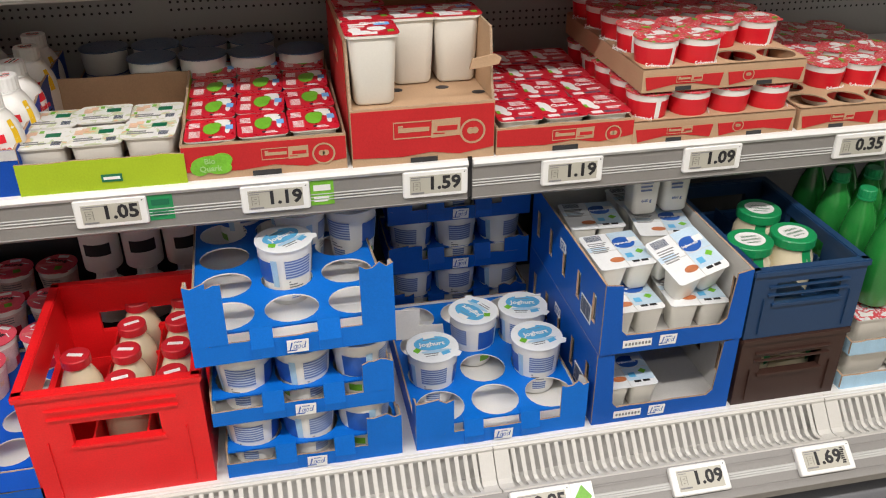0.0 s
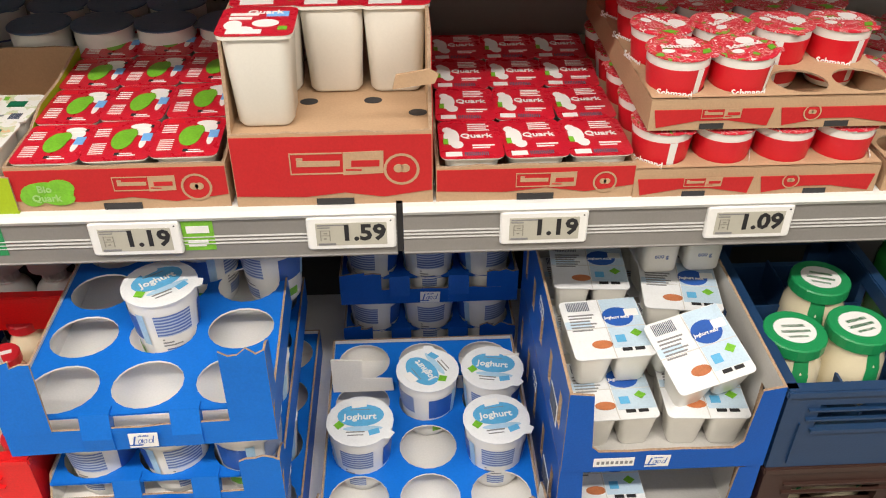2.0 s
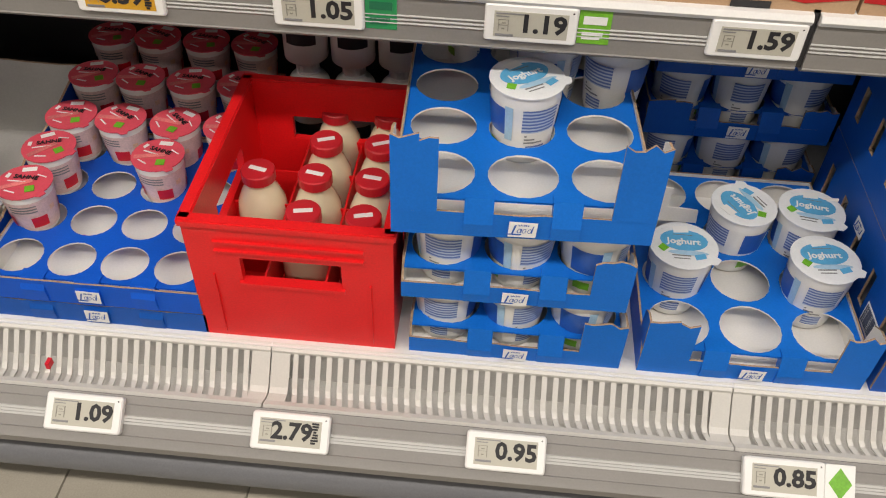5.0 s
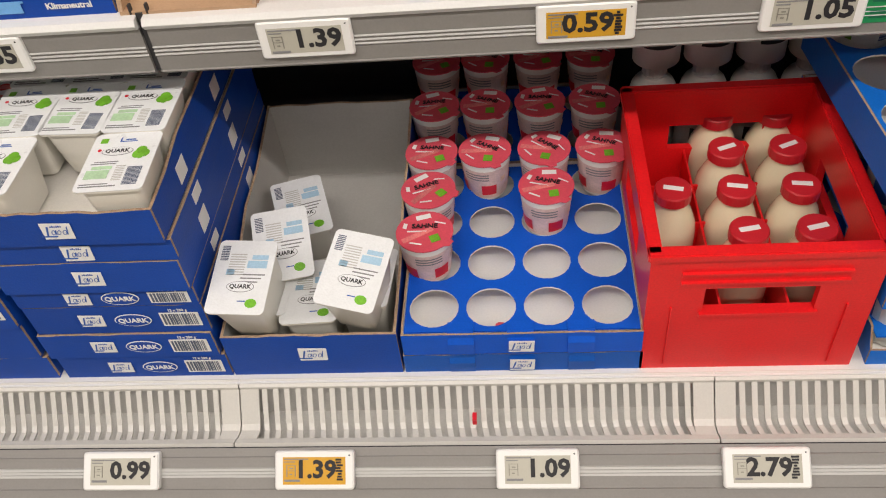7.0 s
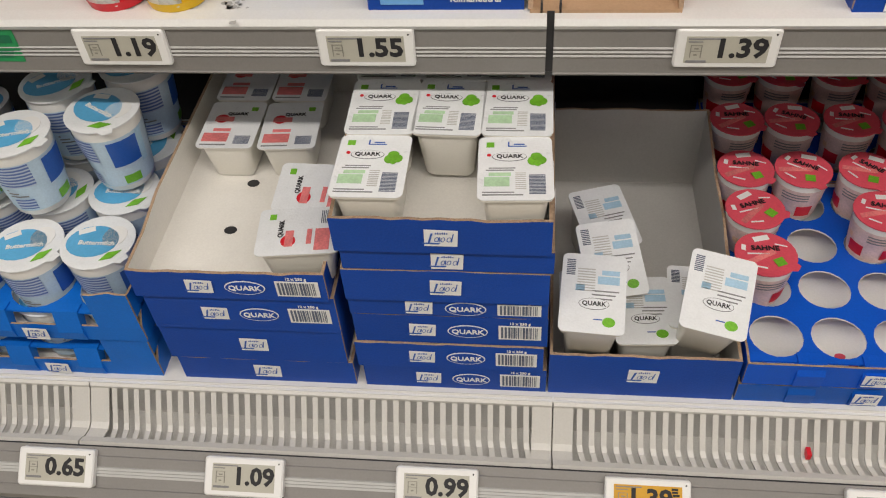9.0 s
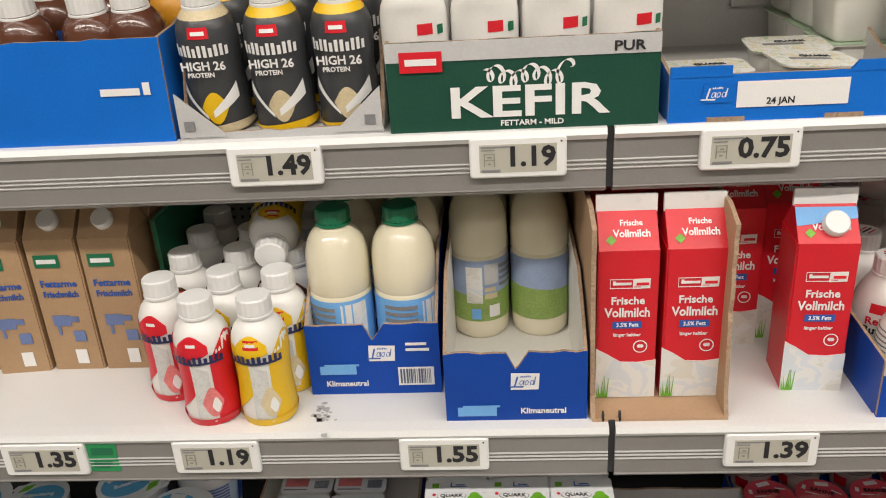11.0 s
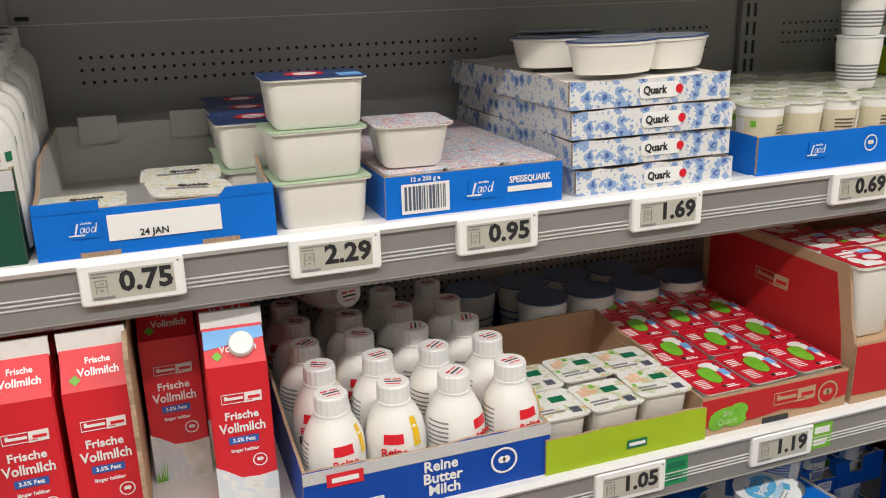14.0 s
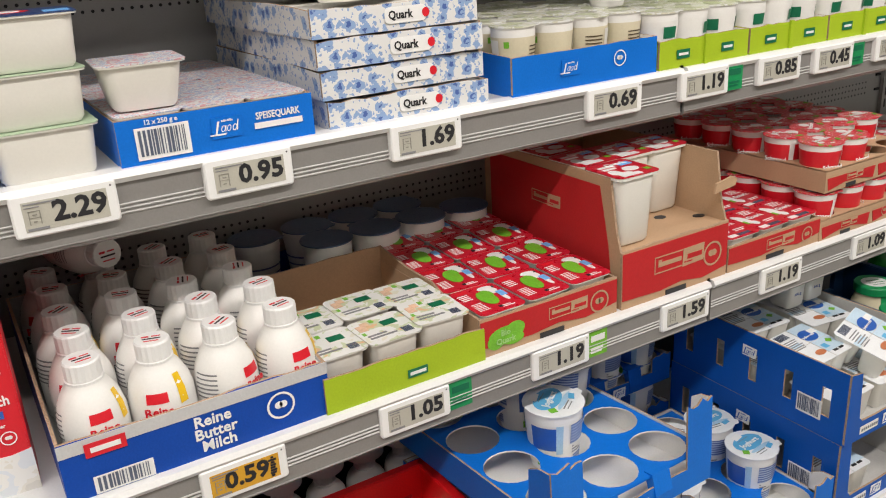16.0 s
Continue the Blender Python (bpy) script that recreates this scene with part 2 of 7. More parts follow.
def striped(name, dark, pale, pitch):
    """Print of fine level stripes, dark fading into pale."""
    m = mat(name, dark, 0.4, vary=0.1)
    nt = m.node_tree
    tc = nt.nodes.new("ShaderNodeTexCoord")
    wv = nt.nodes.new("ShaderNodeTexWave")
    wv.bands_direction = "Z"
    wv.inputs["Scale"].default_value = 0.314 / pitch
    wv.inputs["Distortion"].default_value = 0.0
    nt.links.new(tc.outputs["Object"], wv.inputs["Vector"])
    r = nt.nodes.new("ShaderNodeValToRGB")
    r.color_ramp.elements[0].position, r.color_ramp.elements[1].position = 0.35, 0.75
    r.color_ramp.elements[0].color, r.color_ramp.elements[1].color = (*dark, 1), (*pale, 1)
    nt.links.new(wv.outputs["Fac"], r.inputs["Fac"])
    nt.links.new(r.outputs["Color"], nt.nodes["Principled BSDF"].inputs["Base Color"])
    return m


FINESTRIPE = striped("fine_blue_stripe_print", (0.09, 0.15, 0.38), (0.45, 0.53, 0.66), 0.0052)
BLUEWHITE = flowers("blue_floral_cardboard", (0.70, 0.70, 0.69), (0.25, 0.37, 0.60), (0.06, 0.12, 0.36), 56.0)


# ---- mesh helpers ----
def blank():
    return bmesh.new()


def finish(bm, name, mats):
    me = bpy.data.meshes.new(name)
    bm.normal_update()
    bm.to_mesh(me)
    bm.free()
    for m in mats if isinstance(mats, (list, tuple)) else [mats]:
        me.materials.append(m)
    return me


def smooth(me, angle=40):
    me.polygons.foreach_set("use_smooth", [True] * len(me.polygons))
    me.set_sharp_from_angle(angle=radians(angle))
    return me


def part(name, bm, material, parent, label="", round_=False):
    me = finish(bm, name, material) if isinstance(bm, bmesh.types.BMesh) else bm
    if round_:
        smooth(me)
    ob = new(name, me)
    ob.parent = parent
    if label:
        ob["label"] = label
    return ob


def thing(name, x, y, z, label, category, group="", kind="", rz=0):
    ob = new(name)
    ob.empty_display_size = 0.05
    ob.matrix_world = pose(x, y, z, 0, 0, rz)
    return tagged(ob, label, category, group, kind)


def box(bm, x0, x1, y0, y1, z0, z1, mi=0, sides=None):
    """A box; sides gives other material numbers for -x +x -y +y -z +z."""
    v = [bm.verts.new((x, y, z)) for x in (x0, x1) for y in (y0, y1) for z in (z0, z1)]
    quads = ((0, 1, 3, 2), (4, 6, 7, 5), (0, 4, 5, 1), (2, 3, 7, 6), (0, 2, 6, 4), (1, 5, 7, 3))
    for n, q in enumerate(quads):
        f = bm.faces.new([v[i] for i in q])
        f.material_index = sides[n] if sides else mi
    return v


def prism(bm, poly, axis, a, b, mi_a=0, mi_b=0, mi_edge=0):
    """A polygon pushed along an axis from a to b. Points are (y, z) for x, (x, z) for y, (x, y) for z."""
    def at(p, v):
        return {"x": (v, p[0], p[1]), "y": (p[0], v, p[1]), "z": (p[0], p[1], v)}[axis]
    va = [bm.verts.new(at(p, a)) for p in poly]
    vb = [bm.verts.new(at(p, b)) for p in poly]
    fa, fb = bm.faces.new(va), bm.faces.new(vb[::-1])
    fa.material_index, fb.material_index = mi_a, mi_b
    for i in range(len(poly)):
        j = (i + 1) % len(poly)
        f = bm.faces.new((va[j], va[i], vb[i], vb[j]))
        f.material_index = mi_edge
    return va + vb


def recalc(bm):
    bmesh.ops.recalc_face_normals(bm, faces=bm.faces)
    return bm


def lathe(bm, profile, n=24, mi=0, cx=0.0, cy=0.0, caps=True):
    rings = []
    for r, z in profile:
        rings.append([bm.verts.new((cx + r * math.cos(2 * math.pi * k / n), cy + r * math.sin(2 * math.pi * k / n), z)) for k in range(n)])
    for a, b in zip(rings, rings[1:]):
        for k in range(n):
            f = bm.faces.new((a[k], a[(k + 1) % n], b[(k + 1) % n], b[k]))
            f.material_index = mi
    if caps:
        bm.faces.new(rings[0][::-1]).material_index = mi
        bm.faces.new(rings[-1]).material_index = mi
    return rings


def rrect(hx, hy, r, per=4):
    pts = []
    for cx, cy, a0 in ((hx - r, hy - r, 0), (-hx + r, hy - r, 90), (-hx + r, -hy + r, 180), (hx - r, -hy + r, 270)):
        for k in range(per + 1):
            a = radians(a0 + 90 * k / per)
            pts.append((cx + r * math.cos(a), cy + r * math.sin(a)))
    return pts


def loft(bm, sections, mi=0, per=4):
    """Rounded rectangles (half width, half depth, corner, z) joined from bottom to top."""
    rings = [[bm.verts.new((x, y, z)) for x, y in rrect(hx, hy, r, per)] for hx, hy, r, z in sections]
    for a, b in zip(rings, rings[1:]):
        for k in range(len(a)):
            j = (k + 1) % len(a)
            bm.faces.new((a[k], a[j], b[j], b[k])).material_index = mi
    bm.faces.new(rings[0][::-1]).material_index = mi
    bm.faces.new(rings[-1]).material_index = mi


def ellipse(bm, cx, cy, rx, ry, z, h=0.0005, n=20, mi=0):
    lo = [bm.verts.new((cx + rx * math.cos(2 * math.pi * k / n), cy + ry * math.sin(2 * math.pi * k / n), z)) for k in range(n)]
    hi = [bm.verts.new((v.co.x, v.co.y, z + h)) for v in lo]
    bm.faces.new(hi).material_index = mi
    for k in range(n):
        bm.faces.new((lo[k], lo[(k + 1) % n], hi[(k + 1) % n], hi[k])).material_index = mi


TEXTS = {}


def words(text, size, material, narrow=1.0, bold=0.023):
    """Lettering as a thin mesh, centred, in the xy plane."""
    key = (text, size, material.name, narrow, bold)
    if key not in TEXTS:
        cu = bpy.data.curves.new("lettering", "FONT")
        cu.body, cu.size, cu.align_x, cu.align_y, cu.extrude = text, size, "CENTER", "CENTER", 0.0003
        cu.resolution_u, cu.offset = 2, bold * size
        ob = new("lettering", cu)
        me = bpy.data.meshes.new_from_object(ob.evaluated_get(bpy.context.evaluated_depsgraph_get()))
        bpy.data.objects.remove(ob)
        bpy.data.curves.remove(cu)
        me.transform(Matrix.Diagonal((narrow, 1, 1, 1)))
        me.materials.clear()
        me.materials.append(material)
        TEXTS[key] = me
    return TEXTS[key]


def lettering(text, size, material, parent, m, narrow=1.0, name="lettering", bold=0.023):
    ob = new(name, words(text, size, material, narrow, bold))
    ob.parent = parent
    ob.matrix_basis = m
    return ob


FRONT = Matrix.Rotation(radians(90), 4, "X")


def on_front(x, y, z, tilt=0, turn=0):
    """Puts a flat mark made in the xy plane on a face that looks to -y."""
    return pose(x, y, z, 90 - tilt, 0, turn)


def flat_rect(bm, x0, x1, y0, y1, z=0.0, h=0.0006, mi=0):
    box(bm, x0, x1, y0, y1, z, z + h, mi)


def mark(name, parent, m, rects, material, label=""):
    """Thin plates in one plane: rects are (x0, x1, y0, y1)."""
    bm = blank()
    for r in rects:
        flat_rect(bm, *r)
    ob = part(name, bm, material, parent, label)
    ob.matrix_basis = m
    if len(rects) > 1 and ("print" in name or "code" in name or "mark" in name):
        tagged(ob, kind="stuff")
    return ob


def barcode(parent, m, w, h):
    mark("barcode_field", parent, m, [(-w / 2, w / 2, -h / 2, h / 2)], LABELCASE)
    rng = random.Random(5)
    x, rects = -w / 2 + w * 0.06, []
    while x < w / 2 - w * 0.08:
        t = w * rng.choice((0.015, 0.03, 0.05))
        rects.append((x, x + t, -h * 0.38, h * 0.42))
        x += t + w * rng.choice((0.02, 0.035))
    ob = mark("barcode", parent, m @ pose(0, 0, 0.0007), rects, CODEINK)
    return ob


def text_bars(parent, m, w, rows, pitch, material, seed=1, thick=0.45):
    rng = random.Random(seed)
    rects = []
    for k in range(rows):
        a = w * rng.uniform(0.7, 1.0)
        rects.append((-w / 2, -w / 2 + a, -k * pitch - thick * pitch, -k * pitch))
    return mark("fine_print", parent, m, rects, material)


def blocks(x0, x1, y0, y1, n, seed):
    """A row of plain blocks of uneven height, for a name too small or not to be spelled."""
    rng = random.Random(seed)
    w = (x1 - x0) / n
    return [(x0 + k * w, x0 + k * w + w * rng.uniform(0.55, 0.8), y0, y0 + (y1 - y0) * rng.choice((0.65, 0.7, 1.0))) for k in range(n)]


def oval_ring(bm, cx, cy, rx, ry, t, z=0.0005, n=14):
    """A flat slanted oval ring."""
    a, b = [[bm.verts.new((cx + (rx - q) * math.cos(6.2832 * k / n) + 0.25 * (ry - q) * math.sin(6.2832 * k / n), cy + (ry - q) * math.sin(6.2832 * k / n), z)) for k in range(n)] for q in (0, t)]
    for k in range(n):
        bm.faces.new((a[k], a[(k + 1) % n], b[(k + 1) % n], b[k]))


def emblem(parent, m, w, field, ink):
    """A maker's badge: a plain field with a swash and blocks of ink."""
    h = w * 0.62
    bm = blank()
    prism(bm, [(-w * 0.44, -h * 0.5), (w * 0.46, -h * 0.5), (w * 0.5, h * 0.46), (-w * 0.42, h * 0.5)], "z", 0, 0.0006)
    o_ = part("badge", recalc(bm), field, parent)
    o_.matrix_basis = m
    bm = blank()
    prism(bm, [(-w * 0.34, -h * 0.30), (-w * 0.29, -h * 0.30), (-w * 0.18, h * 0.30), (-w * 0.24, h * 0.30)], "z", 0, 0.0005)
    prism(bm, [(-w * 0.5, -h * 0.34), (-w * 0.05, -h * 0.36), (0.0, -h * 0.28), (-w * 0.5, -h * 0.28)], "z", 0, 0.0005)
    for cx, rx in ((-0.09, 0.062), (0.08, 0.062), (0.25, 0.066)):
        oval_ring(bm, cx * w, -h * 0.06, rx * w, h * 0.155, 0.022 * w)
    prism(bm, [(w * 0.29, -h * 0.20), (w * 0.325, -h * 0.20), (w * 0.385, h * 0.28), (w * 0.355, h * 0.28)], "z", 0, 0.0005)
    prism(bm, [(-w * 0.04, -h * 0.20), (-w * 0.015, -h * 0.20), (w * 0.01, h * 0.08), (-w * 0.02, h * 0.08)], "z", 0, 0.0005)
    for r_ in blocks(-w * 0.12, w * 0.24, h * 0.26, h * 0.36, 6, 8):
        flat_rect(bm, *r_, 0.0, 0.0005)
    o_ = part("badge_mark", recalc(bm), ink, parent)
    o_.matrix_basis = m @ pose(0, 0, 0.0007)


def two_tone_badge(parent, m, w, ink, field):
    """A long maker's badge: an outlined half and a filled half."""
    h = w * 0.26
    bm = blank()
    for q in ((-w / 2, 0.06 * w, h * 0.44, h * 0.5), (-w / 2, 0.06 * w, -h * 0.5, -h * 0.44), (-w / 2, -w * 0.487, -h * 0.44, h * 0.44)):
        flat_rect(bm, *q)
    prism(bm, [(0.06 * w, -h * 0.56), (w * 0.49, -h * 0.50), (w * 0.5, h * 0.54), (0.07 * w, h * 0.50)], "z", 0, 0.0006)
    prism(bm, [(-w * 0.43, -h * 0.13), (w * 0.03, -h * 0.13), (w * 0.035, h * 0.12), (-w * 0.425, h * 0.14)], "z", 0, 0.0006)
    prism(bm, [(-w * 0.43, h * 0.16), (-w * 0.36, h * 0.16), (-w * 0.355, h * 0.28), (-w * 0.425, h * 0.28)], "z", 0, 0.0006)
    o_ = part("badge_outline", recalc(bm), ink, parent)
    o_.matrix_basis = m
    bm = blank()
    prism(bm, [(w * 0.15, -h * 0.17), (w * 0.45, -h * 0.17), (w * 0.455, h * 0.12), (w * 0.155, h * 0.12)], "z", 0, 0.0005)
    prism(bm, [(w * 0.09, -h * 0.34), (w * 0.26, -h * 0.36), (w * 0.26, -h * 0.30), (w * 0.09, -h * 0.27)], "z", 0, 0.0005)
    o_ = tagged(part("badge_mark", recalc(bm), field, parent), kind="stuff")
    o_.matrix_basis = m @ pose(0, 0, 0.0007)


def seal(parent, m, r, ink, n=20):
    bm = blank()
    a = [bm.verts.new((r * math.cos(6.2832 * k / n), r * math.sin(6.2832 * k / n), 0.0006)) for k in range(n)]
    b = [bm.verts.new((r * 0.84 * math.cos(6.2832 * k / n), r * 0.84 * math.sin(6.2832 * k / n), 0.0006)) for k in range(n)]
    for k in range(n):
        j = (k + 1) % n
        bm.faces.new((a[k], a[j], b[j], b[k]))
    ellipse(bm, -r * 0.16, r * 0.05, r * 0.28, r * 0.26, 0.0)
    ellipse(bm, r * 0.18, r * 0.05, r * 0.28, r * 0.26, 0.0)
    ob = part("seal", bm, ink, parent)
    ob.matrix_basis = m


def wavy(a, b, z, n, amp, rng):
    """Points from a to b at height z with a torn, uneven edge."""
    return [(a + (b - a) * k / n, z + rng.uniform(-amp, amp)) for k in range(n + 1)]


def open_tray(parent, w, d, hf, hb, hs, outer, inner, edge, t=0.004, seed=0, tear=0.0015, name="tray", slope=0.3):
    """An open carton: front wall hf, back wall hb, side walls from hf up to hs. Its base lies at z 0, its front at y 0."""
    rng = random.Random(seed)
    bm = blank()
    x = w / 2
    box(bm, -x, x, 0, d, 0, t, sides=(0, 0, 0, 0, 0, 1))
    prism(bm, [(-x, t)] + [(x, t)] + wavy(x, -x, hf, 14, tear, rng), "y", 0, t, 0, 1, 2)
    prism(bm, [(-x + t, t)] + [(x - t, t)] + wavy(x - t, -x + t, hb, 8, tear, rng), "y", d - t, d, 1, 0, 2)
    for s in (-1, 1):
        top = [(t, hf), (d * slope * 0.5, hf + (hs - hf) * 0.25), (d * slope, hs)]
        top = [(y, z + rng.uniform(-tear, tear)) for y, z in top] + [(d * 0.7, hs), (d, hb if hs < hb else hs)]
        poly = [(d, t), (t, t)] + top
        a, b = (x - t, x) if s > 0 else (-x, -x + t)
        prism(bm, poly, "x", a, b, 1 if s > 0 else 0, 0 if s > 0 else 1, 2)
    recalc(bm)
    return part(name, bm, [outer, inner, edge], parent)


def hole_plate(bm, w, d, z, nx, ny, r, y0=0.0, t=0.0025, n=20, mi=0):
    """A sheet with a grid of round holes."""
    cw, cd = w / nx, d / ny
    for i in range(nx):
        for j in range(ny):
            cx, cy = -w / 2 + (i + 0.5) * cw, y0 + (j + 0.5) * cd
            for zz, up in ((z, True), (z - t, False)):
                inner, outer = [], []
                for k in range(n):
                    a = 6.283185 * (k + 0.5) / n
                    c, s = math.cos(a), math.sin(a)
                    q = min(cw / 2 / max(abs(c), 1e-6), cd / 2 / max(abs(s), 1e-6))
                    inner.append(bm.verts.new((cx + r * c, cy + r * s, zz)))
                    outer.append(bm.verts.new((cx + q * c, cy + q * s, zz)))
                for k in range(n):
                    m_ = (k + 1) % n
                    quad = (inner[k], outer[k], outer[m_], inner[m_])
                    bm.faces.new(quad if up else quad[::-1]).material_index = mi
                    # corner filler where the ring jumps round a corner of its cell
                    a, b = outer[k].co, outer[m_].co
                    if abs(a.x - b.x) > 1e-5 and abs(a.y - b.y) > 1e-5:
                        px_ = a.x if abs(abs(a.x - cx) - cw / 2) < 1e-4 else b.x
                        py_ = a.y if abs(abs(a.y - cy) - cd / 2) < 1e-4 else b.y
                        cv = bm.verts.new((px_, py_, zz))
                        bm.faces.new((outer[k], cv, outer[m_]) if up else (outer[m_], cv, outer[k])).material_index = mi
                if up:
                    rim = inner
                else:
                    for k in range(n):
                        m_ = (k + 1) % n
                        bm.faces.new((rim[k], rim[m_], inner[m_], inner[k])).material_index = 1
    bmesh.ops.remove_doubles(bm, verts=bm.verts, dist=2e-5)


# ---- containers ----
def cup(x, y, z, r, h, rb, label, group, body, lid, band, lid_marks, rz=0, lid_word=None, tab=True, lid_label="", dome=0.0, art=()):
    """A tapered pot with a printed sleeve, a rim and a sealed foil lid."""
    c = thing("yogurt_cup", x, y, z, label, "cup", group, rz=rz)
    bm = blank()
    lathe(bm, [(rb * 0.93, 0), (rb, 0.003), (rb + (r - rb) * 0.86, h * 0.88), (r * 0.965, h * 0.9), (r * 0.97, h * 0.965), (r, h * 0.972), (r, h)], 24)
    part("body", bm, body, c, round_=True)
    if band:
        bm = blank()
        z0, z1 = h * 0.1, h * 0.84
        f = lambda q: rb + (r - rb) * (q / h) * 0.977 + 0.0006
        lathe(bm, [(f(z0), z0), (f(z1), z1)], 24, caps=False)
        for f_ in bm.faces:
            f_.smooth = True
        me = finish(bm, "sleeve", band[0])
        part("sleeve", me, None, c)
        bm = blank()
        k = 0
        for zz in band[1]:
            a = zz * h
            lathe(bm, [(f(a) + 0.0005, a), (f(a + h * 0.035) + 0.0005, a + h * 0.035)], 24, caps=False)
        if band[1]:
            part("printed_stripe", bm, band[2], c)
        for nm, q0, q1, mt, a0, a1 in art:
            bm = blank()
            n = max(int((a1 - a0) / 12), 2)
            rows_ = [[bm.verts.new(((f(q * h) + 0.0009) * math.cos(radians(a0 + (a1 - a0) * k / n)), (f(q * h) + 0.0009) * math.sin(radians(a0 + (a1 - a0) * k / n)), q * h)) for k in range(n + 1)] for q in (q0, q1)]
            for k in range(n):
                bm.faces.new((rows_[0][k], rows_[0][k + 1], rows_[1][k + 1], rows_[1][k])).smooth = True
            part(nm, bm, mt, c)
    bm = blank()
    lathe(bm, [(r * 1.035, h - 0.001), (r * 1.035, h + 0.0008), (r * 0.93, h + 0.0012 + dome), (r * 0.5, h + 0.001 + dome * 1.5)], 24)
    if tab:
        prism(bm, [(r * 0.66, -r * 0.74), (r * 0.92, -r * 0.74), (r * 1.06, -r * 0.52), (r * 0.92, -r * 0.38)], "z", h - 0.0008, h + 0.0006)
        recalc(bm)
    lo = part("lid", bm, lid, c, lid_label)
    zt = h + 0.0016 + dome * 1.5
    for nm, mt, els in lid_marks:
        bm = blank()
        for e in els:
            if len(e) == 4:
                ellipse(bm, e[0] * r, e[1] * r, e[2] * r, e[3] * r, zt, 0.0004)
            else:
                q = prism(bm, [(px_ * r, py_ * r) for px_, py_ in zip(e[0::2], e[1::2])], "z", zt + 0.0003, zt + 0.0008)
        tagged(part(nm, recalc(bm), mt, lo), kind="stuff" if len(els) > 1 else "")
    if lid_word:
        w_, s_, mt, yy = lid_word
        lettering(w_, s_ * r, mt, lo, pose(0, yy * r, zt + 0.0011))
    return c


def tub(x, y, z, w, d, h, label, group, body, lid, marks=(), rz=0, rx=0, ry=0, word=None, taper=0.82, corner=0.016, flange=0.004, name="quark_tub"):
    """A rounded rectangular tub with a flange and a printed foil lid."""
    c = thing(name, x, y, z, label, "tub", group, rz=rz)
    if rx or ry:
        c.matrix_world = pose(x, y, z, rx, ry, rz)
    bm = blank()
    a, b = w / 2 - flange, d / 2 - flange
    loft(bm, [(a * taper - 0.004, b * taper - 0.004, corner * 0.7, 0), (a * taper, b * taper, corner, 0.005), (a, b, corner, h * 0.95), (w / 2, d / 2, corner * 0.8, h * 0.955), (w / 2, d / 2, corner * 0.8, h)])
    part("body", bm, body, c, round_=True)
    bm = blank()
    loft(bm, [(w / 2 + 0.0008, d / 2 + 0.0008, corner * 0.8, h - 0.0004), (w / 2 + 0.0008, d / 2 + 0.0008, corner * 0.8, h + 0.0006)])
    lo = part("lid", bm, lid, c)
    for nm, mt, rects in marks:
        for group_ in ([rects] if nm in ("barcode", "fine_print", "badge_mark") else [[q] for q in rects]):
            bm = blank()
            for r_ in group_:
                if len(r_) == 5:
                    ellipse(bm, r_[0] * w, r_[1] * d, r_[2] * w, r_[3] * d, h + 0.0008 + r_[4], 0.0004)
                else:
                    flat_rect(bm, r_[0] * w, r_[1] * w, r_[2] * d, r_[3] * d, h + 0.0008, 0.0005)
            tagged(part(nm, bm, mt, lo), kind="stuff" if len(group_) > 1 else "")
    if word:
        lettering(word[0], word[1], word[2], lo, pose(word[3] * w, word[4] * d, h + 0.0016), word[5] if len(word) > 5 else 1.0)
    return c


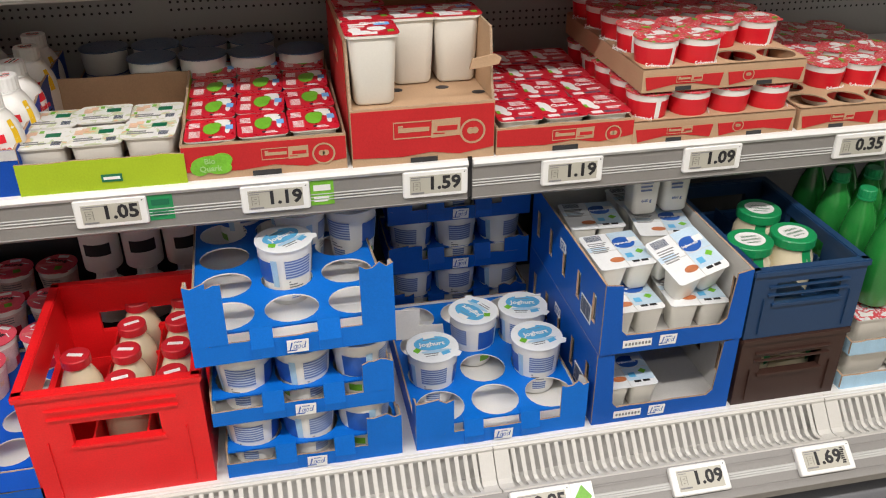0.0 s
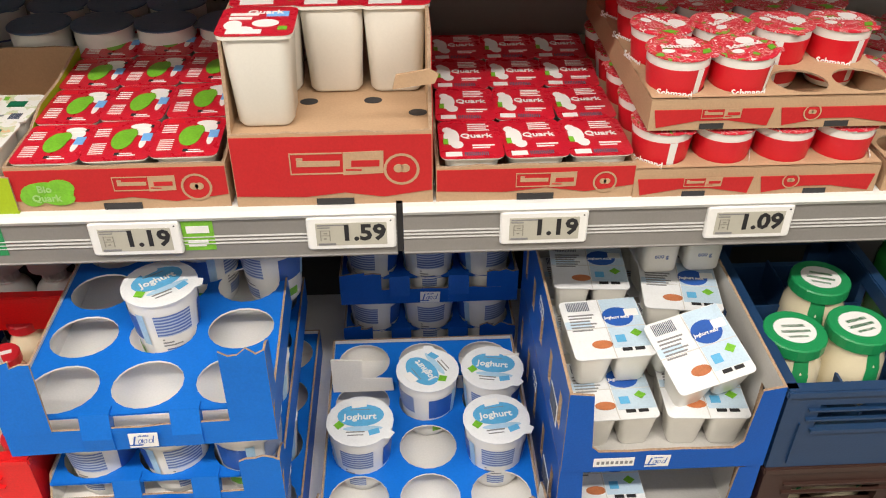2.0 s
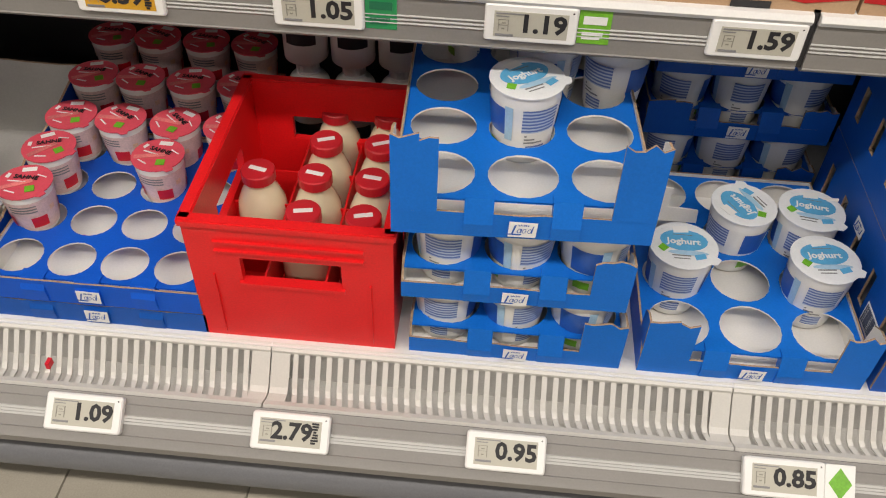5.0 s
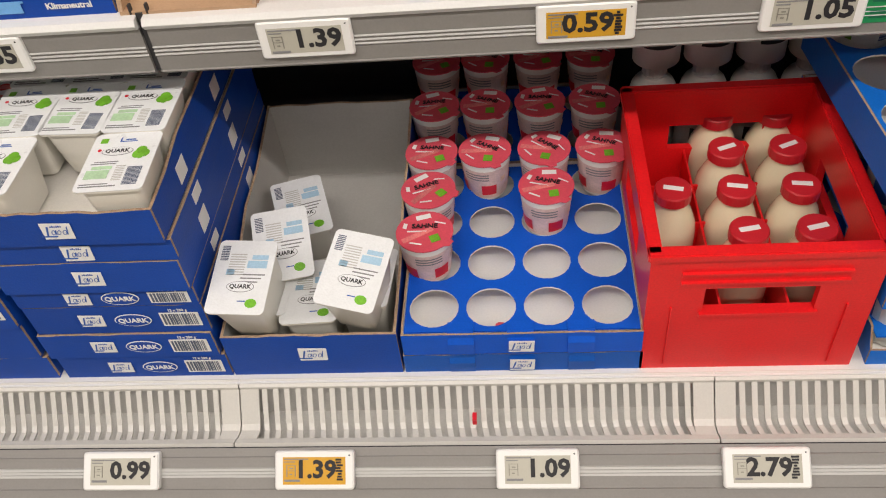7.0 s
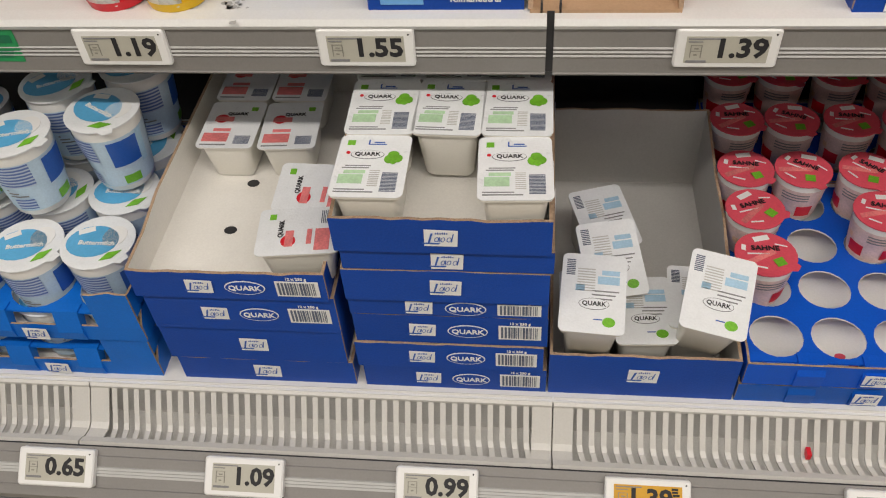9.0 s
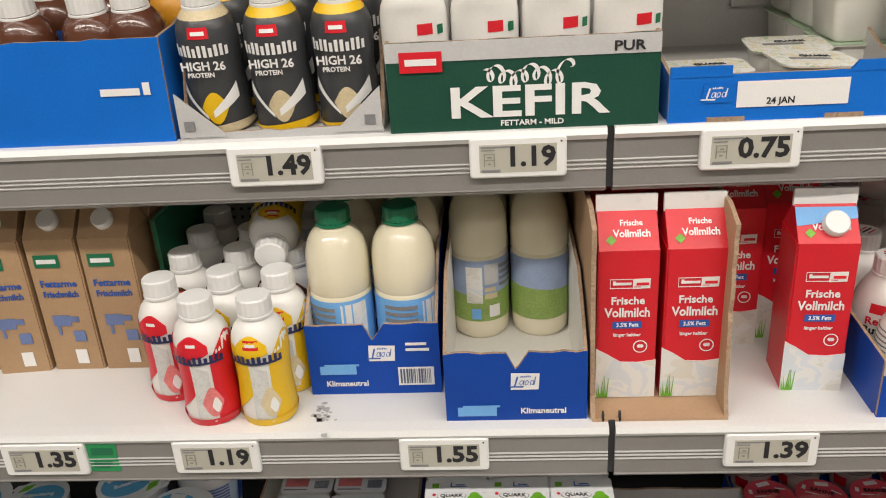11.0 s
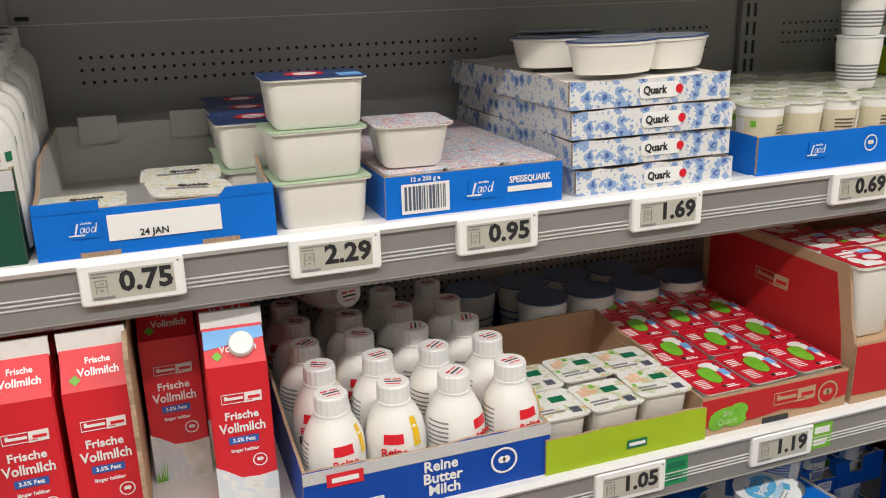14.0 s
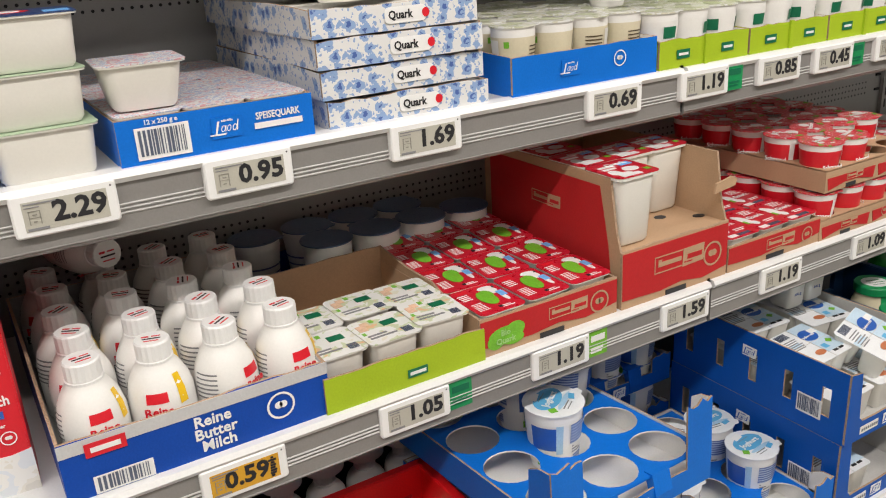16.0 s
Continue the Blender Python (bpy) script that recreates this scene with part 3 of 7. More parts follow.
def bottle(x, y, z, profile, cap, label, group, body, cap_mat, bands=(), rz=0, cap_r=0.02, name="milk_bottle", ribs=True, tags=()):
    """A lathed bottle with printed bands and a ribbed screw cap. cap: (z0, z1)."""
    c = thing(name, x, y, z, label, "bottle", group, rz=rz)
    bm = blank()
    lathe(bm, profile, 24)
    part("body", bm, body, c, round_=True)
    def radius(q):
        for (r0, z0), (r1, z1) in zip(profile, profile[1:]):
            if z0 <= q <= z1 and z1 > z0:
                return r0 + (r1 - r0) * (q - z0) / (z1 - z0)
        return profile[-1][0]
    strokes = None
    for layer, (nm, z0, z1, mt, *arc) in enumerate(bands):
        lift = 0.0006 + 0.0002 * min(layer, 10)
        bm = strokes if strokes and nm == "name_stroke" else blank()
        a0, a1 = arc if arc else (0, 360)
        n = max(int((a1 - a0) / 15), 3)
        bow = callable(z0) or callable(z1)
        if bow:
            n = max(n, 10)
        fa, fb = (z0 if callable(z0) else (lambda u, q=z0: q)), (z1 if callable(z1) else (lambda u, q=z1: q))
        m_ = 6 if bow else max(int((z1 - z0) / 0.012), 1)
        grid = []
        for j in range(m_ + 1):
            row = []
            for k in range(n + 1):
                u, a = k / n, radians(a0 + (a1 - a0) * k / n)
                zz = fa(u) + (fb(u) - fa(u)) * j / m_
                row.append(bm.verts.new(((radius(zz) + lift) * math.cos(a), (radius(zz) + lift) * math.sin(a), zz)))
            grid.append(row)
        for j in range(m_):
            for k in range(n):
                bm.faces.new((grid[j][k], grid[j][k + 1], grid[j + 1][k + 1], grid[j + 1][k])).smooth = True
        if nm == "name_stroke":
            strokes, ink_ = bm, mt
        else:
            part(nm, bm, mt, c)
    if strokes:
        tagged(part("name_print", strokes, ink_, c), kind="stuff")
    bm = blank()
    z0, z1 = cap
    n = 36 if ribs else 24
    rings = []
    for r_, zz in ((cap_r, z0), (cap_r, z1 - 0.002), (cap_r - 0.0015, z1)):
        rings.append([bm.verts.new(((r_ - (0.0007 if ribs and k % 2 else 0)) * math.cos(6.283185 * k / n), (r_ - (0.0007 if ribs and k % 2 else 0)) * math.sin(6.283185 * k / n), zz)) for k in range(n)])
    for a, b in zip(rings, rings[1:]):
        for k in range(n):
            bm.faces.new((a[k], a[(k + 1) % n], b[(k + 1) % n], b[k]))
    bm.faces.new(rings[-1])
    bm.faces.new(rings[0][::-1])
    co = part("cap", bm, cap_mat, c)
    if ribs:
        bm = blank()
        lathe(bm, [(cap_r * 0.94, z0 - 0.0052), (cap_r * 1.035, z0 - 0.0045), (cap_r * 1.035, z0 - 0.0016), (cap_r * 0.94, z0 - 0.0008)], 28)
        part("tamper_ring", bm, cap_mat, c)
    for nm, mt, rects in tags:
        bm = blank()
        for r_ in rects:
            flat_rect(bm, *r_, z1 + 0.0002, 0.0004)
        part(nm, bm, mt, co)
    return c

# ---- the setting ----
X0, X1 = -3.0, 2.6
DECK, S1, S2 = 0.315, 0.790, 1.128
S1Y, S2Y, BACK = -0.012, 0.065, 0.515
JOINTS = (-2.32, -1.048, 0.243, 1.52)


def structure(name, bm, material, label, category, round_=False):
    me = finish(recalc(bm), name, material)
    if round_:
        smooth(me)
    return tagged(new(name, me), label, category, kind="structure")


bm = blank()
box(bm, -7, 7, -5, 1.2, -0.1, -0.004)
floor = structure("floor", bm, GROUT, "grey grout bed under beige floor tiles", "floor")
for nm, a in (("wall_north", (-7, 7, 0.9, 1.1, 0, 3.2)), ("wall_south", (-7, 7, -5.2, -5, 0, 3.2)), ("wall_west", (-7.2, -7, -5, 1.1, 0, 3.2)), ("wall_east", (7, 7.2, -5, 1.1, 0, 3.2))):
    bm = blank()
    box(bm, *a)
    structure(nm, bm, PLASTER, "plain painted shop wall", "wall")
bm = blank()
box(bm, -7.2, 7.2, -5.2, 1.1, 3.2, 3.35)
structure("ceiling", bm, PLASTER, "plain pale shop ceiling", "ceiling")

# cooler carcass
bm = blank()
box(bm, X0, X1, BACK, BACK + 0.06, S1 - 0.06, 2.0)
back_panel = structure("cooler_back_panel", bm, PANEL, "grey steel back panel of the dairy cooler", "panel")
# the shade behind the deck goods is put into this panel's colour
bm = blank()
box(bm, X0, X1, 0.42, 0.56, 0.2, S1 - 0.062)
structure("cooler_back_lower", bm, SHADEPANEL, "lower back liner behind the bottom deck, coloured dark for shade", "panel")
# unseen canopy, added to close the top and shade the upper back
bm = blank()
box(bm, X0, X1, -0.25, 0.56, 1.96, 2.06)
box(bm, X0, X1, -0.27, -0.245, 1.86, 2.06)
structure("cooler_canopy", bm, ENAMEL, "unseen white steel canopy added over the dairy cooler", "canopy")
for nm, xa in (("cooler_end_west", X0 - 0.05), ("cooler_end_east", X1)):
    bm = blank()
    box(bm, xa, xa + 0.05, -0.22, 0.56, 0.0, 2.06)
    structure(nm, bm, ENAMEL, "white steel end wall of the cooler", "panel")
bm = blank()
box(bm, X0, X1, -0.17, 0.42, DECK - 0.012, DECK)
structure("cooler_deck", bm, ENAMEL, "white enamelled bottom deck of the cooler", "shelf")
bm = blank()
box(bm, X0, X1, -0.12, 0.56, 0.0, 0.20)
box(bm, X0, X1, -0.262, -0.12, 0.20, 0.215)
structure("cooler_plinth", bm, DARK, "dark recessed plinth of the cooler", "plinth")
bm = blank()
lathe(bm, [(0.030, X0), (0.030, X1)], 20)
bmesh.ops.transform(bm, matrix=pose(0, -0.262, 0.150) @ Matrix.Rotation(radians(90), 4, "Y"), verts=bm.verts)
structure("cooler_bumper", bm, BUMPER, "dark grey rubber bumper along the cooler foot", "bumper", True)
bm = blank()
box(bm, X0, X1, -0.25, -0.165, 0.237, 0.240)
box(bm, X0, X1, -0.166, -0.163, 0.228, 0.300)
structure("air_duct", bm, CAVITY, "shaded steel duct beneath the air grille", "duct")

# slanted price rail at the foot, made of ridged strips
rail0 = thing("price_rail_foot", 0, 0, 0, "grey ridged price rail along the cooler foot", "rail", kind="structure")
bm = blank()
prism(bm, [(-0.252, 0.281), (-0.256, 0.290), (-0.309, 0.248), (-0.305, 0.230), (-0.262, 0.230)], "x", X0, X1)
part("rail_body", recalc(bm), RAILGREY, rail0)
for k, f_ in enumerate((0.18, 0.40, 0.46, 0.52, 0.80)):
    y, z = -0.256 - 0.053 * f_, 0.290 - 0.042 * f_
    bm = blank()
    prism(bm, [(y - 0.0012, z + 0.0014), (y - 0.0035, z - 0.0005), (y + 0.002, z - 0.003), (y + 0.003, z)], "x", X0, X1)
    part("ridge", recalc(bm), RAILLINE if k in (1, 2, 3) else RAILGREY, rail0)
bm = blank()
prism(bm, [(-0.238, 0.266), (-0.246, 0.276), (-0.252, 0.276), (-0.256, 0.252)], "x", X0, X1)
part("dark_gap_strip", recalc(bm), DARK, rail0)


def shelf(name, z, y, label):
    """A steel shelf in bays, each with its plate, white lip and ridged price rail."""
    for a, b in zip((X0, *JOINTS), (*JOINTS, X1)):
        s = thing(name, (a + b) / 2, y, z, label, "shelf", kind="structure")
        h = (b - a) / 2 - 0.004
        bm = blank()
        box(bm, -h, h, 0.0, BACK - y - 0.004, -0.022, 0.0)
        part("plate", bm, ENAMEL, s)
        bm = blank()
        prism(bm, [(-0.006, -0.012), (-0.010, -0.006), (-0.006, 0.0005), (0.012, 0.002), (0.012, -0.003), (0.0, -0.012)], "x", -h, h)
        part("lip", recalc(bm), ENAMEL, s)
        bm = blank()
        prism(bm, [(-0.002, -0.012), (-0.002, -0.072), (0.004, -0.076), (0.016, -0.076), (0.016, -0.012)], "x", -h, h)
        part("price_rail", recalc(bm), RAILGREY, s)
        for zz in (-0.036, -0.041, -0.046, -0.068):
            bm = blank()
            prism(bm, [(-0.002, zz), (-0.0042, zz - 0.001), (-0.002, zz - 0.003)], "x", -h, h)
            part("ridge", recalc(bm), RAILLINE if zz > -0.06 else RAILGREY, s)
        for e in (-1, 1):
            bm = blank()
            prism(bm, [(0.0, -0.022), (BACK - y - 0.01, -0.022), (BACK - y - 0.01, -0.10), (0.05, -0.05)], "x", e * h - (0.003 if e > 0 else 0), e * h + (0.003 if e < 0 else 0))
            part("bracket", recalc(bm), DARK, s)
    for x in JOINTS:
        bm = blank()
        box(bm, x - 0.0038, x + 0.0038, y + 0.002, y + 0.012, z - 0.07, z + 0.004)
        box(bm, x - 0.011, x - 0.0085, y + 0.004, y + 0.010, z, z + 0.013)
        box(bm, x + 0.0085, x + 0.011, y + 0.004, y + 0.010, z, z + 0.013)
        structure("shelf_joint", bm, DARK, "dark gap with hooks between two shelf bays", "joint")


shelf("middle_shelf", S1, S1Y, "white steel shelf with a grey price rail")
shelf("upper_shelf", S2, S2Y, "white steel shelf with a grey price rail")
# inferred shelf above the view, added to shade the back panel
shelf("top_shelf", 1.545, 0.05, "unseen white steel shelf above the filled shelves, shading the back panel")

for x in JOINTS:
    up = thing("slotted_upright", x, BACK, 0, "grey slotted steel upright on the back panel", "upright", kind="structure")
    bm = blank()
    box(bm, -0.022, 0.022, -0.012, -0.002, S1 - 0.05, 1.95)
    part("channel", bm, PANEL, up)
    bm = blank()
    for k in range(34):
        for e in (-0.008, 0.008):
            zz = S1 + 0.02 + k * 0.034
            box(bm, e - 0.003, e + 0.003, -0.0128, -0.011, zz, zz + 0.024)
    part("slots", bm, DARK, up)
    bm = blank()
    for zz in (0.865, 0.905, 1.362):
        box(bm, 0.030, 0.048, -0.006, -0.001, zz - 0.003, zz + 0.003)
        box(bm, -0.048, -0.030, -0.006, -0.001, zz - 0.003, zz + 0.003)
    part("panel_clip", bm, BLACK, up)

bm = blank()
for xa, xb in ((-2.2, -1.08), (-0.94, -0.30), (-0.24, 0.18), (0.33, 1.45)):
    for rows in ((0.86, 0.875, 0.89, 0.93, 0.945), (1.268, 1.286, 1.304)):
        n = int((xb - xa) / 0.0145)
        for k in range(n):
            for zz in rows:
                cx = xa + k * 0.0145
                ring = [bm.verts.new((cx + 0.0028 * math.cos(1.0472 * q), BACK - 0.0012, zz + 0.0028 * math.sin(1.0472 * q))) for q in range(6)]
                bm.faces.new(ring)
holes = part("perforation", bm, BLACK, back_panel, "rows of small round air holes")
bm = blank()
for z in (1.352, 0.975):
    box(bm, X0, X1, BACK - 0.0015, BACK - 0.0002, z, z + 0.0016)
part("panel_seam", bm, CAVITY, back_panel)

# air grille plates with separate bent slats
bm = blank()
path_ = [(-0.170, 0.308), (-0.206, 0.267), (-0.214, 0.263), (-0.230, 0.267)]
up_ = [(y, z + 0.003) for y, z in path_]
prism(bm, path_ + up_[::-1], "x", -0.0036, 0.0036)
for v in bm.verts:
    if v.co.y < -0.2:
        v.co.x += (-0.2 - v.co.y) * 0.18
SLAT = finish(recalc(bm), "slat", GRILLE)
GX = [-2.628 + 0.64 * k for k in range(7)]
for gi, gx in enumerate(GX):
    g = thing("air_grille", gx, 0, 0, "white slotted air grille along the front of the deck", "grille", kind="structure")
    h = 0.319
    bm = blank()
    prism(bm, [(-0.158, 0.311), (-0.164, 0.3165), (-0.174, 0.311), (-0.174, 0.306), (-0.160, 0.300)], "x", -h, h)
    part("top_frame", recalc(bm), GRILLE, g)
    bm = blank()
    prism(bm, [(-0.228, 0.264), (-0.232, 0.274), (-0.242, 0.279), (-0.246, 0.274), (-0.240, 0.260)], "x", -h, h)
    part("bottom_frame", recalc(bm), GRILLE, g)
    for e in (-1, 1):
        bm = blank()
        a, b = (h - 0.026, h) if e > 0 else (-h, -h + 0.026)
        prism(bm, path_ + up_[::-1], "x", a, b)
        part("end_plate", recalc(bm), GRILLE, g)
    n = 37
    for k in range(n):
        s = new("slat", SLAT)
        s.parent = g
        s.location.x = -h + 0.034 + k * (2 * h - 0.068) / (n - 1)
bm = blank()
box(bm, -0.706, -0.7005, -0.212, -0.200, 0.2715, 0.2825)
tagged(new("red_tag", finish(bm, "red_tag", BRIGHTRED)), "small red plastic tag stuck in the white grille", "tag")


# ---- electronic price labels ----
def price_label(x, y, z, text, tilt=0.0, amber=False, bio="", w=0.107, h=0.047, turn=0.0, side="", seed=0, frame_green=False):
    """x, z: the upper left corner of the case; the face looks to -y, leaning back by tilt degrees."""
    p = thing("price_label", 0, 0, 0, ("white electronic price label with amber display, " if amber else "white electronic price label with grey display, ") + "price " + text, "price label", "price labels on the rails")
    p.matrix_world = pose(x, y, z) @ Matrix.Rotation(radians(90 - tilt), 4, "X") @ pose(0, 0, 0, 0, 0, turn)
    bm = blank()
    loft(bm, [(w / 2, h / 2, 0.004, 0), (w / 2, h / 2, 0.004, 0.008), (w / 2 - 0.002, h / 2 - 0.002, 0.003, 0.010)], per=3)
    bmesh.ops.translate(bm, vec=(w / 2, -h / 2, 0), verts=bm.verts)
    part("case", bm, LABELCASE, p)
    bm = blank()
    flat_rect(bm, 0.011, w - 0.011, -h + 0.007, -0.008, 0.0101, 0.0004)
    part("display", bm, AMBER if amber else EINK, p)
    sx = w * (0.63 if not side else 0.52)
    lettering(text, 0.0310, BLACK, p, pose(sx, -h * 0.49, 0.0108), 1.04, "price", 0.034)
    rects = [(0.013, 0.045, -0.0112, -0.0098), (0.013, 0.028, -0.0145, -0.0135), (0.013, 0.034, -0.0392, -0.0365)]
    mark("small_print", p, pose(0, 0, 0.0107), rects, GREYINK)
    mark("small_print", p, pose(0, 0, 0.0107), [(0.016, 0.017, -0.033, -0.018), (0.016, 0.028, -0.0185, -0.018), (0.027, 0.028, -0.033, -0.018), (0.016, 0.028, -0.0255, -0.025), (0.020, 0.0245, -0.0230, -0.0215), (0.020, 0.0235, -0.0305, -0.029)], FAINTINK)
    if side:
        rng = random.Random(seed)
        mark("side_print", p, pose(0, 0, 0.0107), [(w - 0.025 + rng.uniform(0, 0.004), w - 0.014 - rng.uniform(0, 0.004), -0.010 - k * 0.0036 - 0.0026, -0.010 - k * 0.0036) for k in range(8)], BLACK)
    bm = blank()
    ellipse(bm, w - 0.006, -0.006, 0.0011, 0.0011, 0.0101, 0.0003, 8)
    part("light_dot", bm, BLACK, p)
    if bio:
        bm = blank()
        flat_rect(bm, w + 0.001, w + 0.038, -h + 0.002, -0.001, 0.004, 0.001)
        flag = part("green_flag", bm, LEAF if bio == "leaf" else GREENCAP, p, "green organic flag")
        mark("flag_print", flag, pose(0, 0, 0.0052), [(w + 0.006, w + 0.033, -0.020, -0.010), (w + 0.006, w + 0.030, -0.034, -0.030), (w + 0.006, w + 0.027, -0.039, -0.036)], LABELCASE if bio == "leaf" else DKGREENCAP)
    if frame_green:
        bm = blank()
        box(bm, w, w + 0.038, -h + 0.001, -0.001, 0.0, 0.009)
        part("side_card", bm, LABELCASE, p)
        bm = blank()
        prism(bm, [(w + 0.019, -0.005), (w + 0.034, -h / 2), (w + 0.019, -h + 0.005), (w + 0.004, -h / 2)], "z", 0.0091, 0.0098)
        part("green_diamond", recalc(bm), LEAF, p)
    return p


L1Y = S1Y + 0.002
for x, text, kw in ((-1.915, "0.99", {}), (-1.795, "1.35", dict(bio="dark")), (-1.578, "1.19", {}), (-1.300, "1.55", {}), (-0.918, "1.39", {}), (-0.609, "0.59", dict(amber=True, side="y", seed=2)), (-0.372, "1.05", dict(bio="dark")), (-0.125, "1.19", dict(bio="leaf")), (0.131, "1.59", {}), (0.364, "1.19", {}), (0.617, "1.09", {}), (0.905, "0.35", {}), (1.16, "0.35", {})):
    price_label(x, L1Y, 0.779, text, **kw)
L2Y = S2Y - 0.002
for x, text, kw in ((-1.475, "1.49", {}), (-1.203, "1.19", {}), (-0.952, "0.75", {}), (-0.731, "2.29", {}), (-0.528, "0.95", {}), (-0.286, "1.69", {}), (0.040, "0.69", {}), (0.230, "1.19", dict(bio="dark")), (0.41, "0.85", {}), (0.555, "0.45", dict(bio="dark")), (0.73, "1.09", {})):
    price_label(x, L2Y, 1.1235, text, **kw)
for x, text, kw in ((-1.735, "0.65", {}), (-1.478, "1.09", {}), (-1.226, "0.99", {}), (-0.963, "1.39", dict(amber=True, side="y", seed=3)), (-0.674, "1.09", {}), (-0.392, "2.79", dict(side="y", seed=4)), (-0.105, "0.95", {}), (0.256, "0.85", dict(frame_green=True)), (0.538, "1.09", {}), (0.776, "1.69", dict(side="y", seed=6))):
    price_label(x, -0.2590, 0.2890, text, tilt=51.5, w=0.105, h=0.050, **kw)


# ---- bottom deck ----
def badge_front(p, x, z, w=0.035, y=-0.001, field=None, ink=None):
    emblem(p, on_front(x, y, z), w, field or LABELCASE, ink or INKBLUE)


def crate(x, y, z, w, d, h, material, label, handle, ribs=True, floor_z=0.012):
    """A plastic bottle crate with grip openings, rim, corner posts and a divider grid."""
    c = thing("bottle_crate", x, y, z, label, "crate")
    t = 0.011
    hz0, hz1, hx = handle
    X = w / 2

    def wall(bm, a, b, horizontal, at, inset):
        # a wall with a rectangular opening, as four slabs
        for u0, u1, z0, z1 in ((a, b, 0, hz0), (a, b, hz1, h), (a, -hx, hz0, hz1), (hx, b, hz0, hz1)):
            if horizontal:
                box(bm, u0, u1, at, at + t, z0, z1)
            else:
                box(bm, at, at + t, u0 + d / 2, u1 + d / 2, z0, z1)
    for nm, hor, at, a in (("front_wall", True, 0, X), ("back_wall", True, d - t, X), ("side_wall", False, -X, d / 2), ("side_wall", False, X - t, d / 2)):
        bm = blank()
        wall(bm, -a + (0 if hor else t), a - (0 if hor else t), hor, at, 0)
        part(nm, bm, material, c)
    bm = blank()
    for a in ((-X - 0.004, X + 0.004, -0.005, t + 0.002), (-X - 0.004, X + 0.004, d - t - 0.002, d + 0.005), (-X - 0.0045, -X + t + 0.002, 0, d), (X - t - 0.002, X + 0.0045, 0, d)):
        box(bm, a[0], a[1], a[2], a[3], h - 0.006, h + 0.006)
    bmesh.ops.bevel(bm, geom=bm.edges[:], offset=0.002, segments=2, affect="EDGES")
    part("rim", bm, material, c)
    bm = blank()
    box(bm, -X * 0.72, X * 0.72, -0.0045, 0, h - 0.030, h - 0.027)
    box(bm, -X * 0.72, X * 0.72, -0.0045, 0, h - 0.046, h - 0.043)
    box(bm, -X * 0.78, -X * 0.765, -0.0035, 0, 0.01, hz0 + 0.01)
    box(bm, X * 0.765, X * 0.78, -0.0035, 0, 0.01, hz0 + 0.01)
    box(bm, -hx - 0.004, hx + 0.004, -0.005, 0, hz0 - 0.006, hz0)
    part("front_ribs", bm, material, c)
    bm = blank()
    box(bm, -X + t, X - t, t, d - t, 0, floor_z)
    part("crate_floor", bm, material, c)
    return c


def crate_grid(c, w, d, nx, ny, z0, z1, material):
    for i in range(1, nx):
        bm = blank()
        x = -w / 2 + 0.011 + (w - 0.022) * i / nx
        box(bm, x - 0.0015, x + 0.0015, 0.011, d - 0.011, z0, z1)
        part("divider", bm, material, c)
    for j in range(1, ny):
        bm = blank()
        y = 0.011 + (d - 0.022) * j / ny
        box(bm, -w / 2 + 0.011, w / 2 - 0.011, y - 0.0015, y + 0.0015, z0 + 0.002, z1 - 0.002)
        part("divider", bm, material, c)


CRY = -0.155
red = crate(-0.350, CRY, DECK, 0.268, 0.325, 0.213, CRATERED, "bright red plastic milk crate, half filled with bottles", (0.114, 0.156, 0.066))
crate_grid(red, 0.268, 0.325, 3, 4, 0.04, 0.11, CRATERED)
glass_profile = [(0.033, 0), (0.0365, 0.004), (0.0365, 0.085), (0.034, 0.102), (0.026, 0.122), (0.0205, 0.134), (0.0205, 0.144)]
gb = None
for x, y in ((-0.432, 0.012), (-0.350, -0.068), (-0.350, 0.012), (-0.349, 0.092), (-0.348, 0.172), (-0.268, -0.068), (-0.268, 0.012), (-0.267, 0.092), (-0.266, 0.172)):
    a = (x * 37 + y * 91) * 100 % 50 - 25
    if gb is None:
        gb = bottle(x, y, DECK + 0.012, glass_profile, (0.140, 0.156), "glass milk bottle with red metal cap in a crate", "bottles in the red crate", CREAM, REDCAP, rz=a, cap_r=0.0245, ribs=False, tags=(("cap_print", LABELCASE, [(-0.013, 0.013, -0.004, 0.004)]),), name="glass_milk_bottle")
    else:
        copy_thing(gb, pose(x, y, DECK + 0.012, 0, 0, a))

# cups
YOG_ART = [("stripe_panel", 0.50, 0.83, FINESTRIPE, a_, a_ + 62) for a_ in (-128, 58)] + [("fine_print", q_, q_ + 0.022, GREYINK, a_ + 6, a_ + 52 - 300 * (q_ - 0.30)) for a_ in (-128, 58) for q_ in (0.44, 0.39, 0.34)] + [("blue_print", 0.14, 0.30, FINESTRIPE, a_ + 10, a_ + 46) for a_ in (-128, 58)] + [("name_oval", 0.42, 0.80, INKBLUE, a_, a_ + 52) for a_ in (-44, 150)] + [("name_shade", 0.36, 0.84, PALEBLUE, a_ + 52, a_ + 66) for a_ in (-44, 150)] + [("leaf_print", 0.13, 0.26, LEAF, a_ + 8, a_ + 40) for a_ in (-44, 150)]
